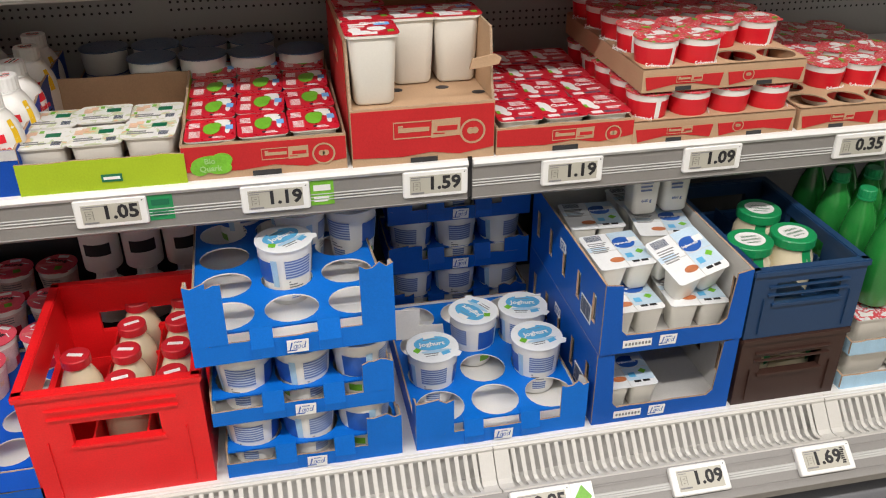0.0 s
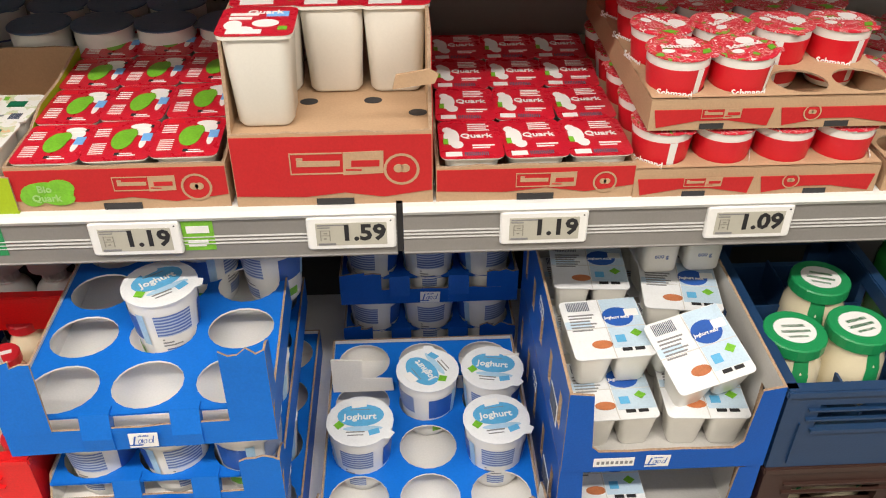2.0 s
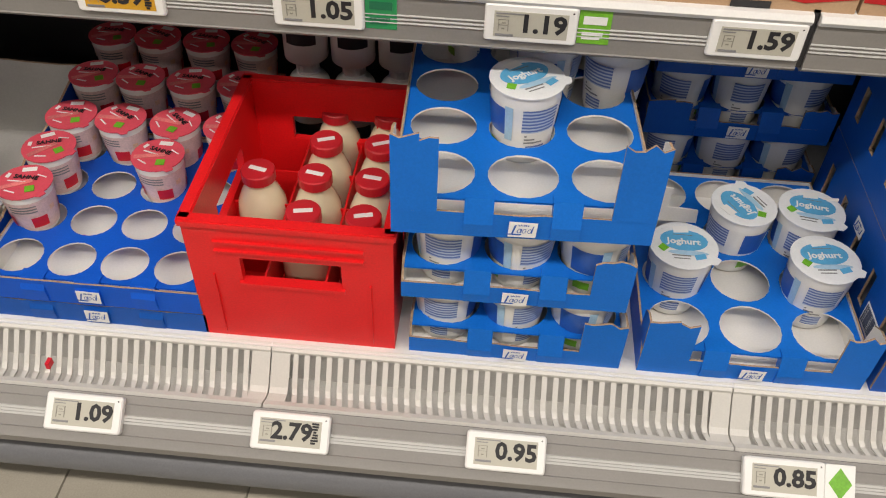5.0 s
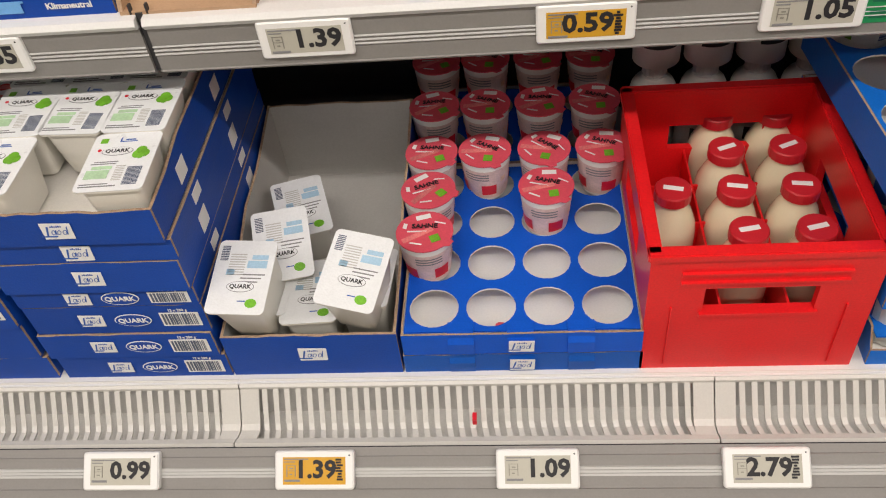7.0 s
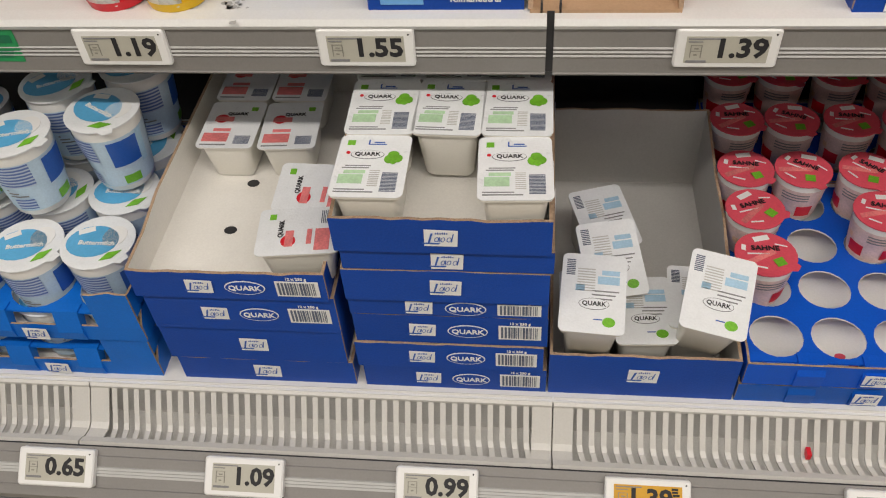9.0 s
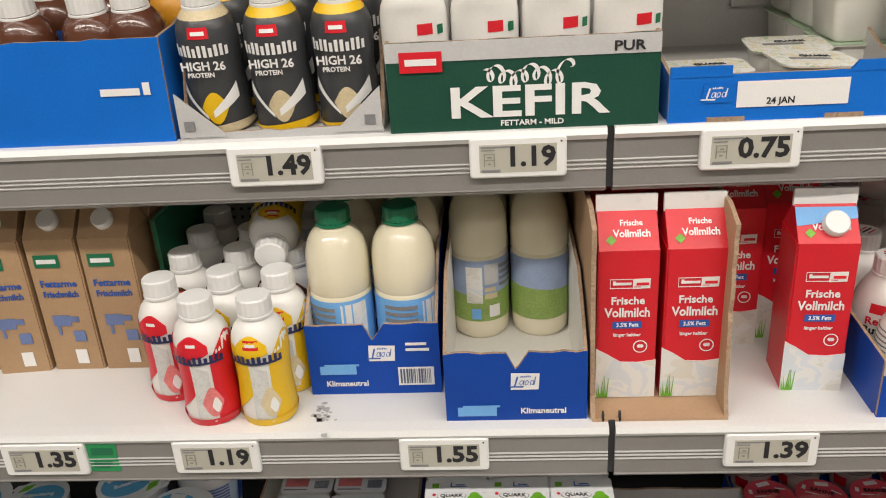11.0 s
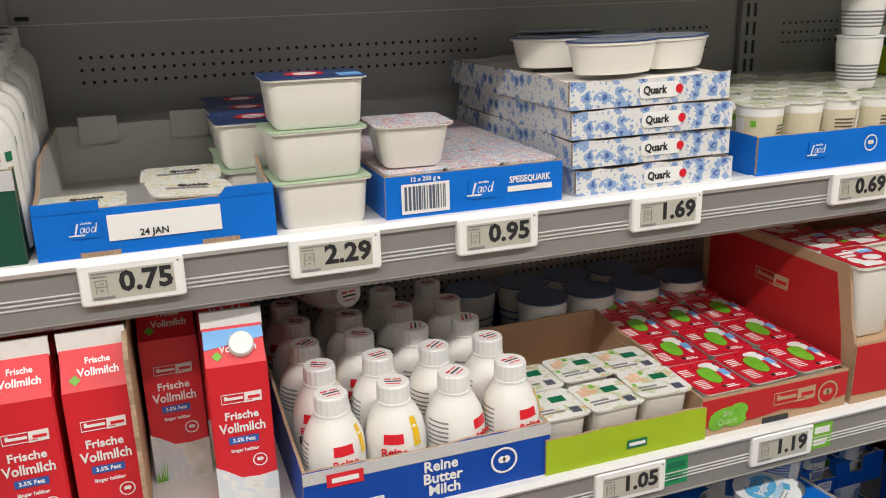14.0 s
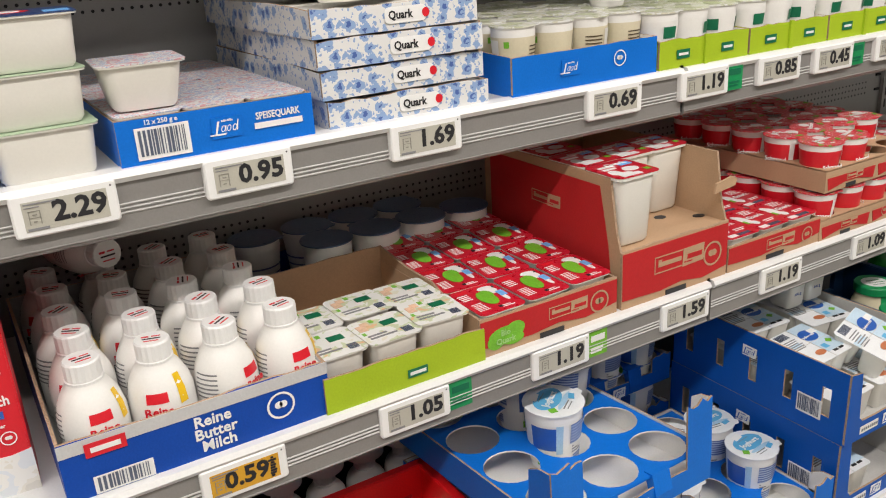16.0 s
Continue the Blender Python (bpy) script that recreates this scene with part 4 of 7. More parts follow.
yog = cup(0.176, -0.017, DECK + 0.006, 0.0465, 0.108, 0.036, "white yogurt cup with blue stripes and printed lid", "yogurt cups in the blue trays", WHITE,
          FOIL, (WHITE, (), STRIPEBLUE), (("lid_print", LIDBLUE, [(0.02, 0.20, 0.72, 0.46)]), ("lid_shade", PALEBLUE, [(0.1, -0.34, 0.60, 0.10)]), ("lid_badge", LABELCASE, [(-0.26, 0.50, 0.20, 0.56, 0.18, 0.84, -0.28, 0.78)]), ("leaf_print", LEAF, [(-0.80, -0.18, -0.64, -0.36, -0.46, -0.18, -0.64, 0.0)]), ("info_print", LIDBLUE, [(0.30, -0.64, 0.62, -0.54, 0.58, -0.34, 0.26, -0.44)]), ("fine_print", GREYINK, [(-0.40, -0.50, 0.16, -0.50, 0.16, -0.46, -0.40, -0.46), (-0.36, -0.62, 0.12, -0.62, 0.12, -0.59, -0.36, -0.59), (-0.30, 0.42, 0.30, 0.42, 0.30, 0.44, -0.30, 0.44)])), lid_word=("Joghurt", 0.34, LABELCASE, 0.12),
          art=YOG_ART)
for x, y, z, a in ((0.276, 0.083, 0, 120), (0.375, 0.083, 0, -10), (0.371, -0.022, 0, 6)):
    copy_thing(yog, pose(x, y, DECK + 0.006, 0, 0, a))


def holed_tray(x, y, z, w, d, nx, ny, r, plate_z, label, outer=None, flaps=0.0, band=0.03, seed=0, sides=(-1, 1)):
    """A display tray: white inside, a coloured sheet with round holes, a low front band and torn corner flaps."""
    outer = outer or TRAYBLUE
    t_ = thing("display_tray", x, y, z, label, "tray", "blue cardboard trays")
    rng = random.Random(seed)
    X = w / 2
    bm = blank()
    box(bm, -X, X, 0, d, 0, 0.003, sides=(0, 0, 0, 0, 0, 1))
    for s in (-1, 1):
        a, b = (X - 0.003, X) if s > 0 else (-X, -X + 0.003)
        prism(bm, [(d, 0.003), (0.003, 0.003), (0.003, band), (0.02, plate_z + 0.004), (d, plate_z + 0.004)], "x", a, b, 1 if s > 0 else 0, 0 if s > 0 else 1, 2)
    prism(bm, [(-X, 0.003), (X, 0.003)] + wavy(X, -X, band, 12, 0.0012, rng), "y", 0, 0.003, 0, 1, 2)
    box(bm, -X + 0.003, X - 0.003, d - 0.003, d, 0.003, plate_z + 0.004, sides=(0, 0, 1, 0, 0, 2))
    part("tray_body", recalc(bm), [outer, INNER, CARDEDGE], t_)
    bm = blank()
    hole_plate(bm, w - 0.007, d - 0.012, plate_z, nx, ny, r, y0=0.006)
    part("hole_sheet", bm, [outer, INNER], t_)
    if flaps:
        for s in sides:
            bm = blank()
            wd = 0.058 + rng.uniform(-0.01, 0.012)
            a, b = (X - wd, X) if s > 0 else (-X, -X + wd)
            top = wavy(b, a, flaps, 5, 0.004, rng)
            top[2 if s > 0 else 3] = (top[2][0], flaps + 0.006)
            prism(bm, [(a, band), (b, band)] + top, "y", -0.001, 0.0022, 0, 1, 2)
            part("corner_flap", recalc(bm), [outer, INNER, CARDEDGE], t_)
            bm = blank()
            dd = 0.045 + rng.uniform(-0.01, 0.01)
            xx = X - 0.003 if s > 0 else -X
            prism(bm, [(0.002, plate_z), (dd, plate_z), (dd * 0.9, flaps - 0.012), (dd * 0.5, flaps - 0.002), (0.002, flaps)], "x", xx, xx + 0.003, 1 if s > 0 else 0, 0 if s > 0 else 1, 2)
            part("side_flap", recalc(bm), [outer, INNER, CARDEDGE], t_)
    for k in range(nx - 1):
        bm = blank()
        xk = -X + w * (k + 1) / nx
        zt = max(plate_z, band) + 0.002
        prism(bm, [(-0.0015, 0.001), (0.0045, 0.001), (0.020, zt), (0.004, zt + 0.001), (-0.0035, band * 0.6)], "x", xk - 0.017, xk + 0.017)
        part("front_strap", recalc(bm), outer, t_)
    badge_front(t_, 0.0, band * 0.52, 0.036, -0.0045)
    return t_


# three stacked trays of yogurt
SX, SW = -0.056, 0.292
cols = [SX + v for v in (-0.094, 0.0, 0.094)]
for k in range(3):
    tr_ = holed_tray(SX + (0.006, -0.004, -0.006)[k], CRY - (0.0, 0.002, 0.018)[k], DECK + 0.115 * k, SW + (0, 0, 0.014)[k], 0.41, 3, 4, 0.0425, 0.050, ("bright blue cardboard yogurt tray, almost emptied" if k == 2 else "bright blue cardboard tray full of yogurt cups"), flaps=(0.085, 0.085, 0.135)[k], band=(0.028, 0.028, 0.034)[k], seed=k + 3, sides=((1,), (1,), (-1, 1))[k])
    tr_.rotation_euler.z += radians((0, 0.8, 2.2)[k])
    if k == 2:
        tr_.location.z += 0.018
        tr_.rotation_euler.x -= radians(2.5)
    if k < 2:
        for j in range(2):
            for x in cols:
                copy_thing(yog, pose(x, CRY + 0.055 + j * 0.1, DECK + 0.115 * k + 0.004, 0, 0, 60 + 50 * j + x * 400))
for x, y, zz, a in ((SX - 0.011, 0.008, 0.014, 35), (SX + 0.02, 0.135, 0.008, 80), (SX + 0.112, 0.130, 0.008, 140), (SX + 0.094, 0.232, 0.004, 10), (SX - 0.09, 0.245, 0.004, 40), (SX + 0.005, 0.24, 0.004, 200)):
    copy_thing(yog, pose(x, y, DECK + 0.23 + zz, 0, 0, a))

# the single tray beside it and the stack behind it
single = holed_tray(0.273, CRY, DECK, 0.305, 0.385, 3, 4, 0.0425, 0.047, "bright blue cardboard tray with four yogurt cups", flaps=0.10, band=0.030, seed=11)
for s in (-1, 1):
    fl = [(s * 0.146, 0.049), (s * 0.146, 0.118), (s * 0.098, 0.114), (s * 0.100, 0.078), (s * 0.052, 0.074), (s * 0.050, 0.049)]
    bm = blank()
    prism(bm, fl, "y", 0.262, 0.265)
    part("folded_flap", recalc(bm), [INNER], single, "white folded cardboard flap")
for k in range(3):
    zt = DECK + 0.115 * k
    holed_tray(0.285, 0.245, zt + (0.002 if k == 0 else 0), 0.295, 0.17, 3, 2, 0.0425, 0.050, "blue cardboard tray of yogurt cups against the liner", outer=MIDBLUE, flaps=0.06, band=0.03, seed=21 + k)
    for x in (0.191, 0.285, 0.379):
        copy_thing(yog, pose(x, 0.300, zt + 0.006, 0, 0, 100 + x * 300))

# torn-open boxes of yogurt four-packs
ICEBLUE = mat("ice_blue_print", (0.50, 0.64, 0.76), 0.4, vary=0.12, scale=30)
def four_pack(x, y, z, rz=0, rx=0, ry=0, first=[]):
    """Four joined pots under one printed lid with a scored cross."""
    if first:
        return copy_thing(first[0], pose(x, y, z, rx, ry, rz))
    p = thing("yogurt_pack", x, y, z, "white yogurt four-pack with pale blue printed foil lid", "yogurt pack", "yogurt four-packs in the blue boxes", rz=rz)
    for sx in (-1, 1):
        for sy in (-1, 1):
            bm = blank()
            loft(bm, [(0.019, 0.019, 0.008, 0), (0.021, 0.021, 0.009, 0.004), (0.027, 0.027, 0.008, 0.060)], per=3)
            o = part("pot", bm, NATURAL, p, round_=True)
            o.location = (sx * 0.029, sy * 0.029, 0)
    bm = blank()
    loft(bm, [(0.058, 0.058, 0.008, 0.060), (0.058, 0.058, 0.008, 0.0618)], per=3)
    lo = part("lid", bm, FOIL, p)
    for nm, mt, rects in (("lid_print", ICEBLUE, [(0.002, 0.057, -0.040, 0.057), (-0.057, -0.020, 0.002, 0.016)]), ("barcode", CODEINK, [(-0.048 + 0.0026 * k, -0.0467 + 0.0026 * k, 0.036, 0.054) for k in range(13)]), ("fine_print", GREYINK, [(-0.05, -0.012 - 0.004 * (k % 3), 0.026 - 0.006 * k, 0.0285 - 0.006 * k) for k in range(6)]), ("info_box", BLACK, [(0.012, 0.026, -0.047, -0.041), (0.030, 0.044, -0.047, -0.041)]), ("score", CAVITY, [(-0.058, 0.058, -0.0006, 0.0006), (-0.0006, 0.0006, -0.058, 0.058)])):
        bm = blank()
        for r_ in rects:
            flat_rect(bm, *r_, 0.0619 if nm == "lid_print" else 0.0623, 0.0004)
        tagged(part(nm, bm, mt, lo), kind="stuff" if nm in ("barcode", "fine_print") else "")
    bm = blank()
    ellipse(bm, 0.022, 0.020, 0.023, 0.019, 0.0624, 0.0003)
    part("blue_oval", bm, INKBLUE, lo)
    bm = blank()
    ellipse(bm, -0.014, -0.032, 0.015, 0.008, 0.0624, 0.0003)
    part("almond_print", bm, mat("almond_brown_print", (0.50, 0.17, 0.07), 0.4, vary=0.25, scale=90), lo)
    bm = blank()
    flat_rect(bm, 0.034, 0.054, 0.020, 0.034, 0.0625, 0.0003)
    part("lid_badge", bm, LABELCASE, lo)
    bm = blank()
    prism(bm, [(0.040, -0.022), (0.049, -0.014), (0.040, -0.006), (0.031, -0.014)], "z", 0.0624, 0.0628)
    part("leaf_diamond", recalc(bm), LEAF, lo)
    bm = blank()
    flat_rect(bm, 0.008, 0.022, -0.030, -0.016, 0.0624, 0.0003)
    part("fat_content_print", bm, LIDBLUE, lo)
    lettering("Joghurt mild", 0.0075, LABELCASE, lo, pose(0.020, 0.018, 0.0632))
    for q in p.children_recursive:
        if q.name.split(".")[0] != "pot" or q.data.users == 1:
            q.data.transform(Matrix.Scale(0.92, 4))
        q.location *= 0.92
    p.matrix_world = pose(x, y, z, rx, ry, rz)
    first.append(p)
    return p


def torn_box(x, y, z, w, d, hf, hs, label, seed, hb=None):
    """A tall blue carton with white inside whose front is torn open."""
    c = thing("yogurt_box", x, y, z, label, "box", "blue yogurt boxes")
    rng = random.Random(seed)
    X = w / 2
    hb = hb or hs
    bm = blank()
    box(bm, -X, X, 0, d, 0, 0.004, sides=(0, 0, 0, 0, 0, 1))
    part("box_floor", bm, [MIDBLUE, INNERGREY], c)
    bm = blank()
    prism(bm, [(-X, 0.004), (X, 0.004), (X, hs), (X - 0.028, hs - 0.006), (X - 0.034, hf + 0.01)] + wavy(X - 0.045, -X + 0.045, hf, 8, 0.001, rng) + [(-X + 0.036, hf + 0.01), (-X + 0.030, hs - 0.004), (-X, hs)], "y", 0, 0.004, 0, 1, 2)
    part("front_wall", recalc(bm), [MIDBLUE, INNERGREY, CARDEDGE], c)
    bm = blank()
    box(bm, -X, X, d - 0.004, d, 0.004, hb, sides=(0, 0, 1, 0, 0, 2))
    part("back_wall", bm, [MIDBLUE, INNERGREY, CARDEDGE], c)
    for s in (-1, 1):
        a, b = (X - 0.004, X) if s > 0 else (-X, -X + 0.004)
        bm = blank()
        zs = hs
        # slots cut in the side wall
        ys = [0.004 + (d - 0.008) * k / 5 for k in range(6)]
        for y0, y1 in zip(ys, ys[1:]):
            m0, m1 = (y0 + y1) / 2 - 0.009, (y0 + y1) / 2 + 0.009
            for q in ((y0, m0, 0.004, zs), (m1, y1, 0.004, zs), (m0, m1, 0.004, zs * 0.30), (m0, m1, zs * 0.70, zs)):
                box(bm, a, b, *q, sides=(1 if s > 0 else 0, 0 if s > 0 else 1, 2, 2, 2, 2))
        bmesh.ops.remove_doubles(bm, verts=bm.verts, dist=1e-5)
        part("side_wall", bm, [MIDBLUE, INNERGREY, CARDEDGE], c)
        if s < 0:
            barcode(c, pose(-X - 0.0008, 0.075, zs * 0.35) @ Matrix.Rotation(radians(-90), 4, "Z") @ FRONT, 0.05, 0.038)
            emblem(c, pose(-X - 0.0008, 0.21, zs * 0.72) @ Matrix.Rotation(radians(-90), 4, "Z") @ FRONT, 0.035, LABELCASE, INKBLUE)
    mark("date_field", c, on_front(-X + 0.066, -0.0008, hf * 0.52), [(-0.026, 0.026, -0.0075, 0.0075)], LABELCASE)
    mark("date_print", c, on_front(-X + 0.066, -0.0016, hf * 0.52), [(-0.022 + 0.006 * k, -0.0185 + 0.006 * k, -0.0025, 0.0025) for k in range(8)], GREYINK)
    badge_front(c, -0.010, hf * 0.52, 0.034)
    return c


YB = 0.569
torn_box(YB, CRY, DECK, 0.262, 0.40, 0.034, 0.155, "blue cardboard yogurt box with white inside, nearly empty", 31)
torn_box(YB, CRY - 0.004, DECK + 0.156, 0.262, 0.40, 0.036, 0.140, "blue cardboard yogurt box full of jumbled four-packs", 32)
four_pack(0.515, -0.085, DECK + 0.005, 0)
Z2 = DECK + 0.156 + 0.005
for x, y, z, rz, rx, ry in ((0.512, -0.075, 0, 2, 0, 0), (0.632, -0.078, 0, -3, 0, 0), (0.512, 0.05, 0, 0, 0, 0), (0.635, 0.05, 0, 3, 0, 0), (0.515, 0.17, 0, 0, 0, 0), (0.634, 0.17, 0, 0, 0, 0),
                            (0.510, -0.020, 0.064, 4, 5, 0), (0.512, 0.112, 0.064, -4, 0, 0), (0.632, 0.060, 0.064, -8, 0, 0), (0.622, -0.058, 0.072, 14, 17, -8), (0.634, 0.165, 0.064, 5, 0, 0)):
    four_pack(x, y, Z2 + z, rz, rx, ry)
for x, y in ((0.606, 0.104), (0.668, 0.106)):
    tt = tub(x, y, Z2 + 0.128, 0.060, 0.060, 0.105, "tall white yogurt tub with blue print standing on the packs", "tall yogurt tubs", NATURAL, NATURAL, marks=(), taper=0.88, corner=0.01, flange=0.002, name="yogurt_tub")
    text_bars(tt, pose(0, -0.0272, 0.085, 86, 0, 0), 0.030, 5, 0.0075, STRIPEBLUE, 4)
    lettering("600 g", 0.009, STRIPEBLUE, tt, pose(0, -0.0255, 0.030, 86, 0, 0))

# two crates of jars
brown = crate(0.812, CRY, DECK, 0.206, 0.345, 0.142, CRATEBROWN, "dark brown plastic bottle crate under a blue crate", (0.068, 0.104, 0.060))
blue = crate(0.812, CRY - 0.002, DECK + 0.149, 0.212, 0.345, 0.134, CRATEBLUE, "dark blue plastic jar crate standing on a brown crate", (0.072, 0.112, 0.062))
crate_grid(blue, 0.212, 0.345, 2, 3, 0.03, 0.085, CRATEBLUE)
jar_profile = [(0.036, 0), (0.043, 0.006), (0.0445, 0.045), (0.042, 0.075), (0.035, 0.092), (0.034, 0.102)]
jar = bottle(0.752, -0.052, DECK + 0.175, jar_profile, (0.098, 0.115), "glass yogurt jar with a green metal lid and paper seal", "jars in the blue crate", CREAM, GREENCAP, cap_r=0.041, ribs=False, name="yogurt_jar", tags=(("lid_print", LABELCASE, [(-0.027 * math.cos(0.131 * k), 0.027 * math.cos(0.131 * k), 0.025 * math.sin(0.131 * k), 0.025 * math.sin(0.131 * (k + 1))) for k in range(-11, 11)]), ("lid_text", GREENCAP, [(-0.019, 0.019, -0.005, 0.0005), (-0.015, 0.015, 0.006, 0.0115), (-0.013, 0.013, -0.0145, -0.0105)])), bands=(("paper_seal", 0.045, 0.100, GREENCAP, -105, -75),))
for x, y, a in ((0.842, -0.044, 15), (0.832, 0.058, -20)):
    copy_thing(jar, pose(x, y, DECK + 0.175, 0, 0, a))
for x, y in ((0.770, -0.08), (0.855, -0.08)):
    copy_thing(jar, pose(x, y, DECK + 0.013, 0, 0, 30))

# dessert multipacks and green bottles beyond the crates
rng_ = random.Random(8)
DESS = busy("dessert_foil", [W3, W3, (0.60, 0.06, 0.08), (0.70, 0.72, 0.74), (0.65, 0.45, 0.50)], 42)
first = None
for k in range(2):
    dt = thing("dessert_tray", 1.045, CRY, DECK + k * 0.078, "pale blue cardboard tray of dessert packs", "tray", "dessert trays")
    open_tray(dt, 0.225, 0.36, 0.030, 0.045, 0.045, PALEBLUE, INNER, CARDEDGE, seed=k)
    for j in range(3):
        for i in range(2):
            x, y, z = 0.992 + i * 0.106, CRY + 0.062 + j * 0.112, DECK + k * 0.078 + 0.005
            if first is None:
                first = tub(x, y, z, 0.102, 0.106, 0.066, "white dessert pack with red and white printed lid", "dessert packs", NATURAL, DESS, name="dessert_pack", corner=0.008)
            else:
                copy_thing(first, pose(x, y, z))
gbp = [(0.030, 0), (0.033, 0.005), (0.033, 0.10), (0.025, 0.14), (0.014, 0.165), (0.014, 0.18)]
GREENPET = mat("green_bottle_plastic", (0.02, 0.22, 0.04), 0.2, vary=0.15, coat=0.4)
g0 = None
for j in range(4):
    for i in range(3):
        x, y, z = 1.00 + i * 0.07, CRY + 0.06 + j * 0.08, DECK + 0.158
        if g0 is None:
            g0 = bottle(x, y, z, gbp, (0.176, 0.192), "small green drink bottle on the dessert packs", "green drink bottles", GREENPET, GREENCAP, cap_r=0.016)
        else:
            copy_thing(g0, pose(x, y, z, 0, 0, 20 * i))

# strawberry cream cups in their holed trays
sahne = cup(-0.763, -0.027, 0.394 - 0.013, 0.0378, 0.075, 0.029, "small printed cream cup with pink-red foil lid", "cream cups with red lids", WHITE, PINKLID, (mat("blush_print", (0.70, 0.52, 0.49), 0.4, vary=0.2, scale=60), (), PINKLID),
            (("lid_band", STRAW, [(-0.80, -0.42, -0.70, -0.62, 0.35, 0.0, 0.25, 0.2)]), ("lid_square", LEAF, [(0.30, -0.62, 0.62, -0.48, 0.48, -0.16, 0.16, -0.30)]), ("lid_slip", LABELCASE, [(-0.30, 0.52, 0.22, 0.66, 0.16, 0.88, -0.36, 0.74)]), ("fine_print", LABELCASE, [(-0.62, -0.06, 0.10, -0.06, 0.10, 0.0, -0.62, 0.0), (-0.50, -0.62, -0.06, -0.72, -0.05, -0.66, -0.48, -0.56), (0.34, 0.42, 0.74, 0.30, 0.75, 0.35, 0.36, 0.47), (-0.80, 0.16, -0.66, 0.10, -0.62, 0.36, -0.76, 0.40)])), lid_word=("SAHNE", 0.30, BLACK, 0.22), art=[("strawberry_print", 0.20, 0.46, BRIGHTRED, a_, a_ + 38) for a_ in (-150, -70, 20, 100)] + [("fine_print", q_, q_ + 0.03, GREYINK, a_, a_ + 60) for a_ in (-110, 70) for q_ in (0.60, 0.67, 0.74)] + [("pink_swirl", 0.50, 0.62, PEACH, a_, a_ + 14) for a_ in (-160, -20, 50)])
TRAYS = ((-0.638, CRY, 4, 0.335), (-0.638, 0.185, 2, 0.20))
for x, y, ny, d in TRAYS:
    holed_tray(x, y, DECK, 0.315, d, 4, ny, 0.033, 0.030, "lower blue cardboard tray of cream cups", outer=MIDBLUE, band=0.036, seed=40)
    holed_tray(x, y - 0.002, DECK + 0.040, 0.310, d, 4, ny, 0.033, 0.040, "blue cardboard tray with round holes, half emptied", outer=VIVIDBLUE, band=0.040, seed=41)
for x, y in ((-0.763, 0.057), (-0.763, 0.140), (-0.684, 0.140), (-0.597, 0.057), (-0.597, 0.140), (-0.513, 0.140), (-0.763, 0.238), (-0.684, 0.238), (-0.600, 0.238), (-0.517, 0.238), (-0.763, 0.335), (-0.684, 0.335), (-0.600, 0.335), (-0.517, 0.335)):
    copy_thing(sahne, pose(x, y, 0.394 - 0.013 + (0.03 if y > 0.3 else 0.012 if y > 0.2 else 0), 0, 0, (x * 997 + y * 311) * 37 % 140 - 70))
bm = blank()
for x, y, r in ((-0.665, -0.112, 0.007), (-0.652, -0.128, 0.006), (-0.575, -0.115, 0.007), (-0.590, -0.130, 0.006), (-0.702, -0.030, 0.006)):
    ellipse(bm, x, y, r, r * 0.7, DECK + 0.0435, 0.0006, 12)
tagged(new("cream_stain", finish(bm, "cream_stain", PINKLID)), "dried pink spots on the white tray floor", "stain", kind="stuff")

# curd tubs lying in a wide tray
qt = thing("curd_tray", -0.917, CRY, DECK, "dark blue cardboard tray holding loose curd tubs", "tray")
open_tray(qt, 0.236, 0.42, 0.082, 0.15, 0.125, NAVY, INNERGREY, CARDEDGE, seed=5, slope=0.5)
badge_front(qt, 0.0, 0.045, 0.042)
QM = (("blue_print", PALEBLUE, [(0.06, 0.40, 0.12, 0.22), (0.12, 0.40, 0.24, 0.30), (-0.28, -0.14, 0.02, 0.10)]), ("word_oval", GREYINK, [(0.02, -0.14, 0.24, 0.075, 0)]), ("word_field", FOIL, [(0.02, -0.14, 0.23, 0.068, 0.0003)]), ("fine_print", INNERGREY, [(-0.26, 0.02, 0.30 - 0.035 * k, 0.312 - 0.035 * k) for k in range(9)]), ("badge_line", INKBLUE, [(0.02, 0.16, -0.34, -0.328)]), ("barcode", CODEINK, [(-0.44, -0.30, 0.22 + 0.024 * k, 0.232 + 0.024 * k) for k in range(9)]), ("fine_print", GREYINK, [(-0.02, 0.40 - 0.05 * (k % 3), 0.02 - 0.05 * k, 0.035 - 0.05 * k) for k in range(3)]), ("leaf_print", LEAF, [(0.26, -0.36, 0.10, 0.06, 0)]))
big = tub(-0.985, -0.105, DECK + 0.078, 0.076, 0.104, 0.096, "white curd tub with pale blue printed lid, lying loose", "large curd tubs", NATURAL, FOIL, QM, corner=0.009, rz=-4, rx=14, word=("QUARK", 0.0082, BLACK, 0.02, -0.14))
for x, y, z, rx, ry, rz in ((-0.845, -0.100, 0.085, 16, 6, -12), (-0.918, -0.085, 0.004, 4, 0, 3), (-0.985, -0.08, 0.004, 0, 0, 0), (-0.846, -0.07, 0.006, 0, 0, -4), (-0.965, -0.005, 0.05, 22, 0, 12), (-0.965, 0.095, 0.006, 12, 0, 18)):
    copy_thing(big, pose(x, y, DECK + z, rx, ry, rz))


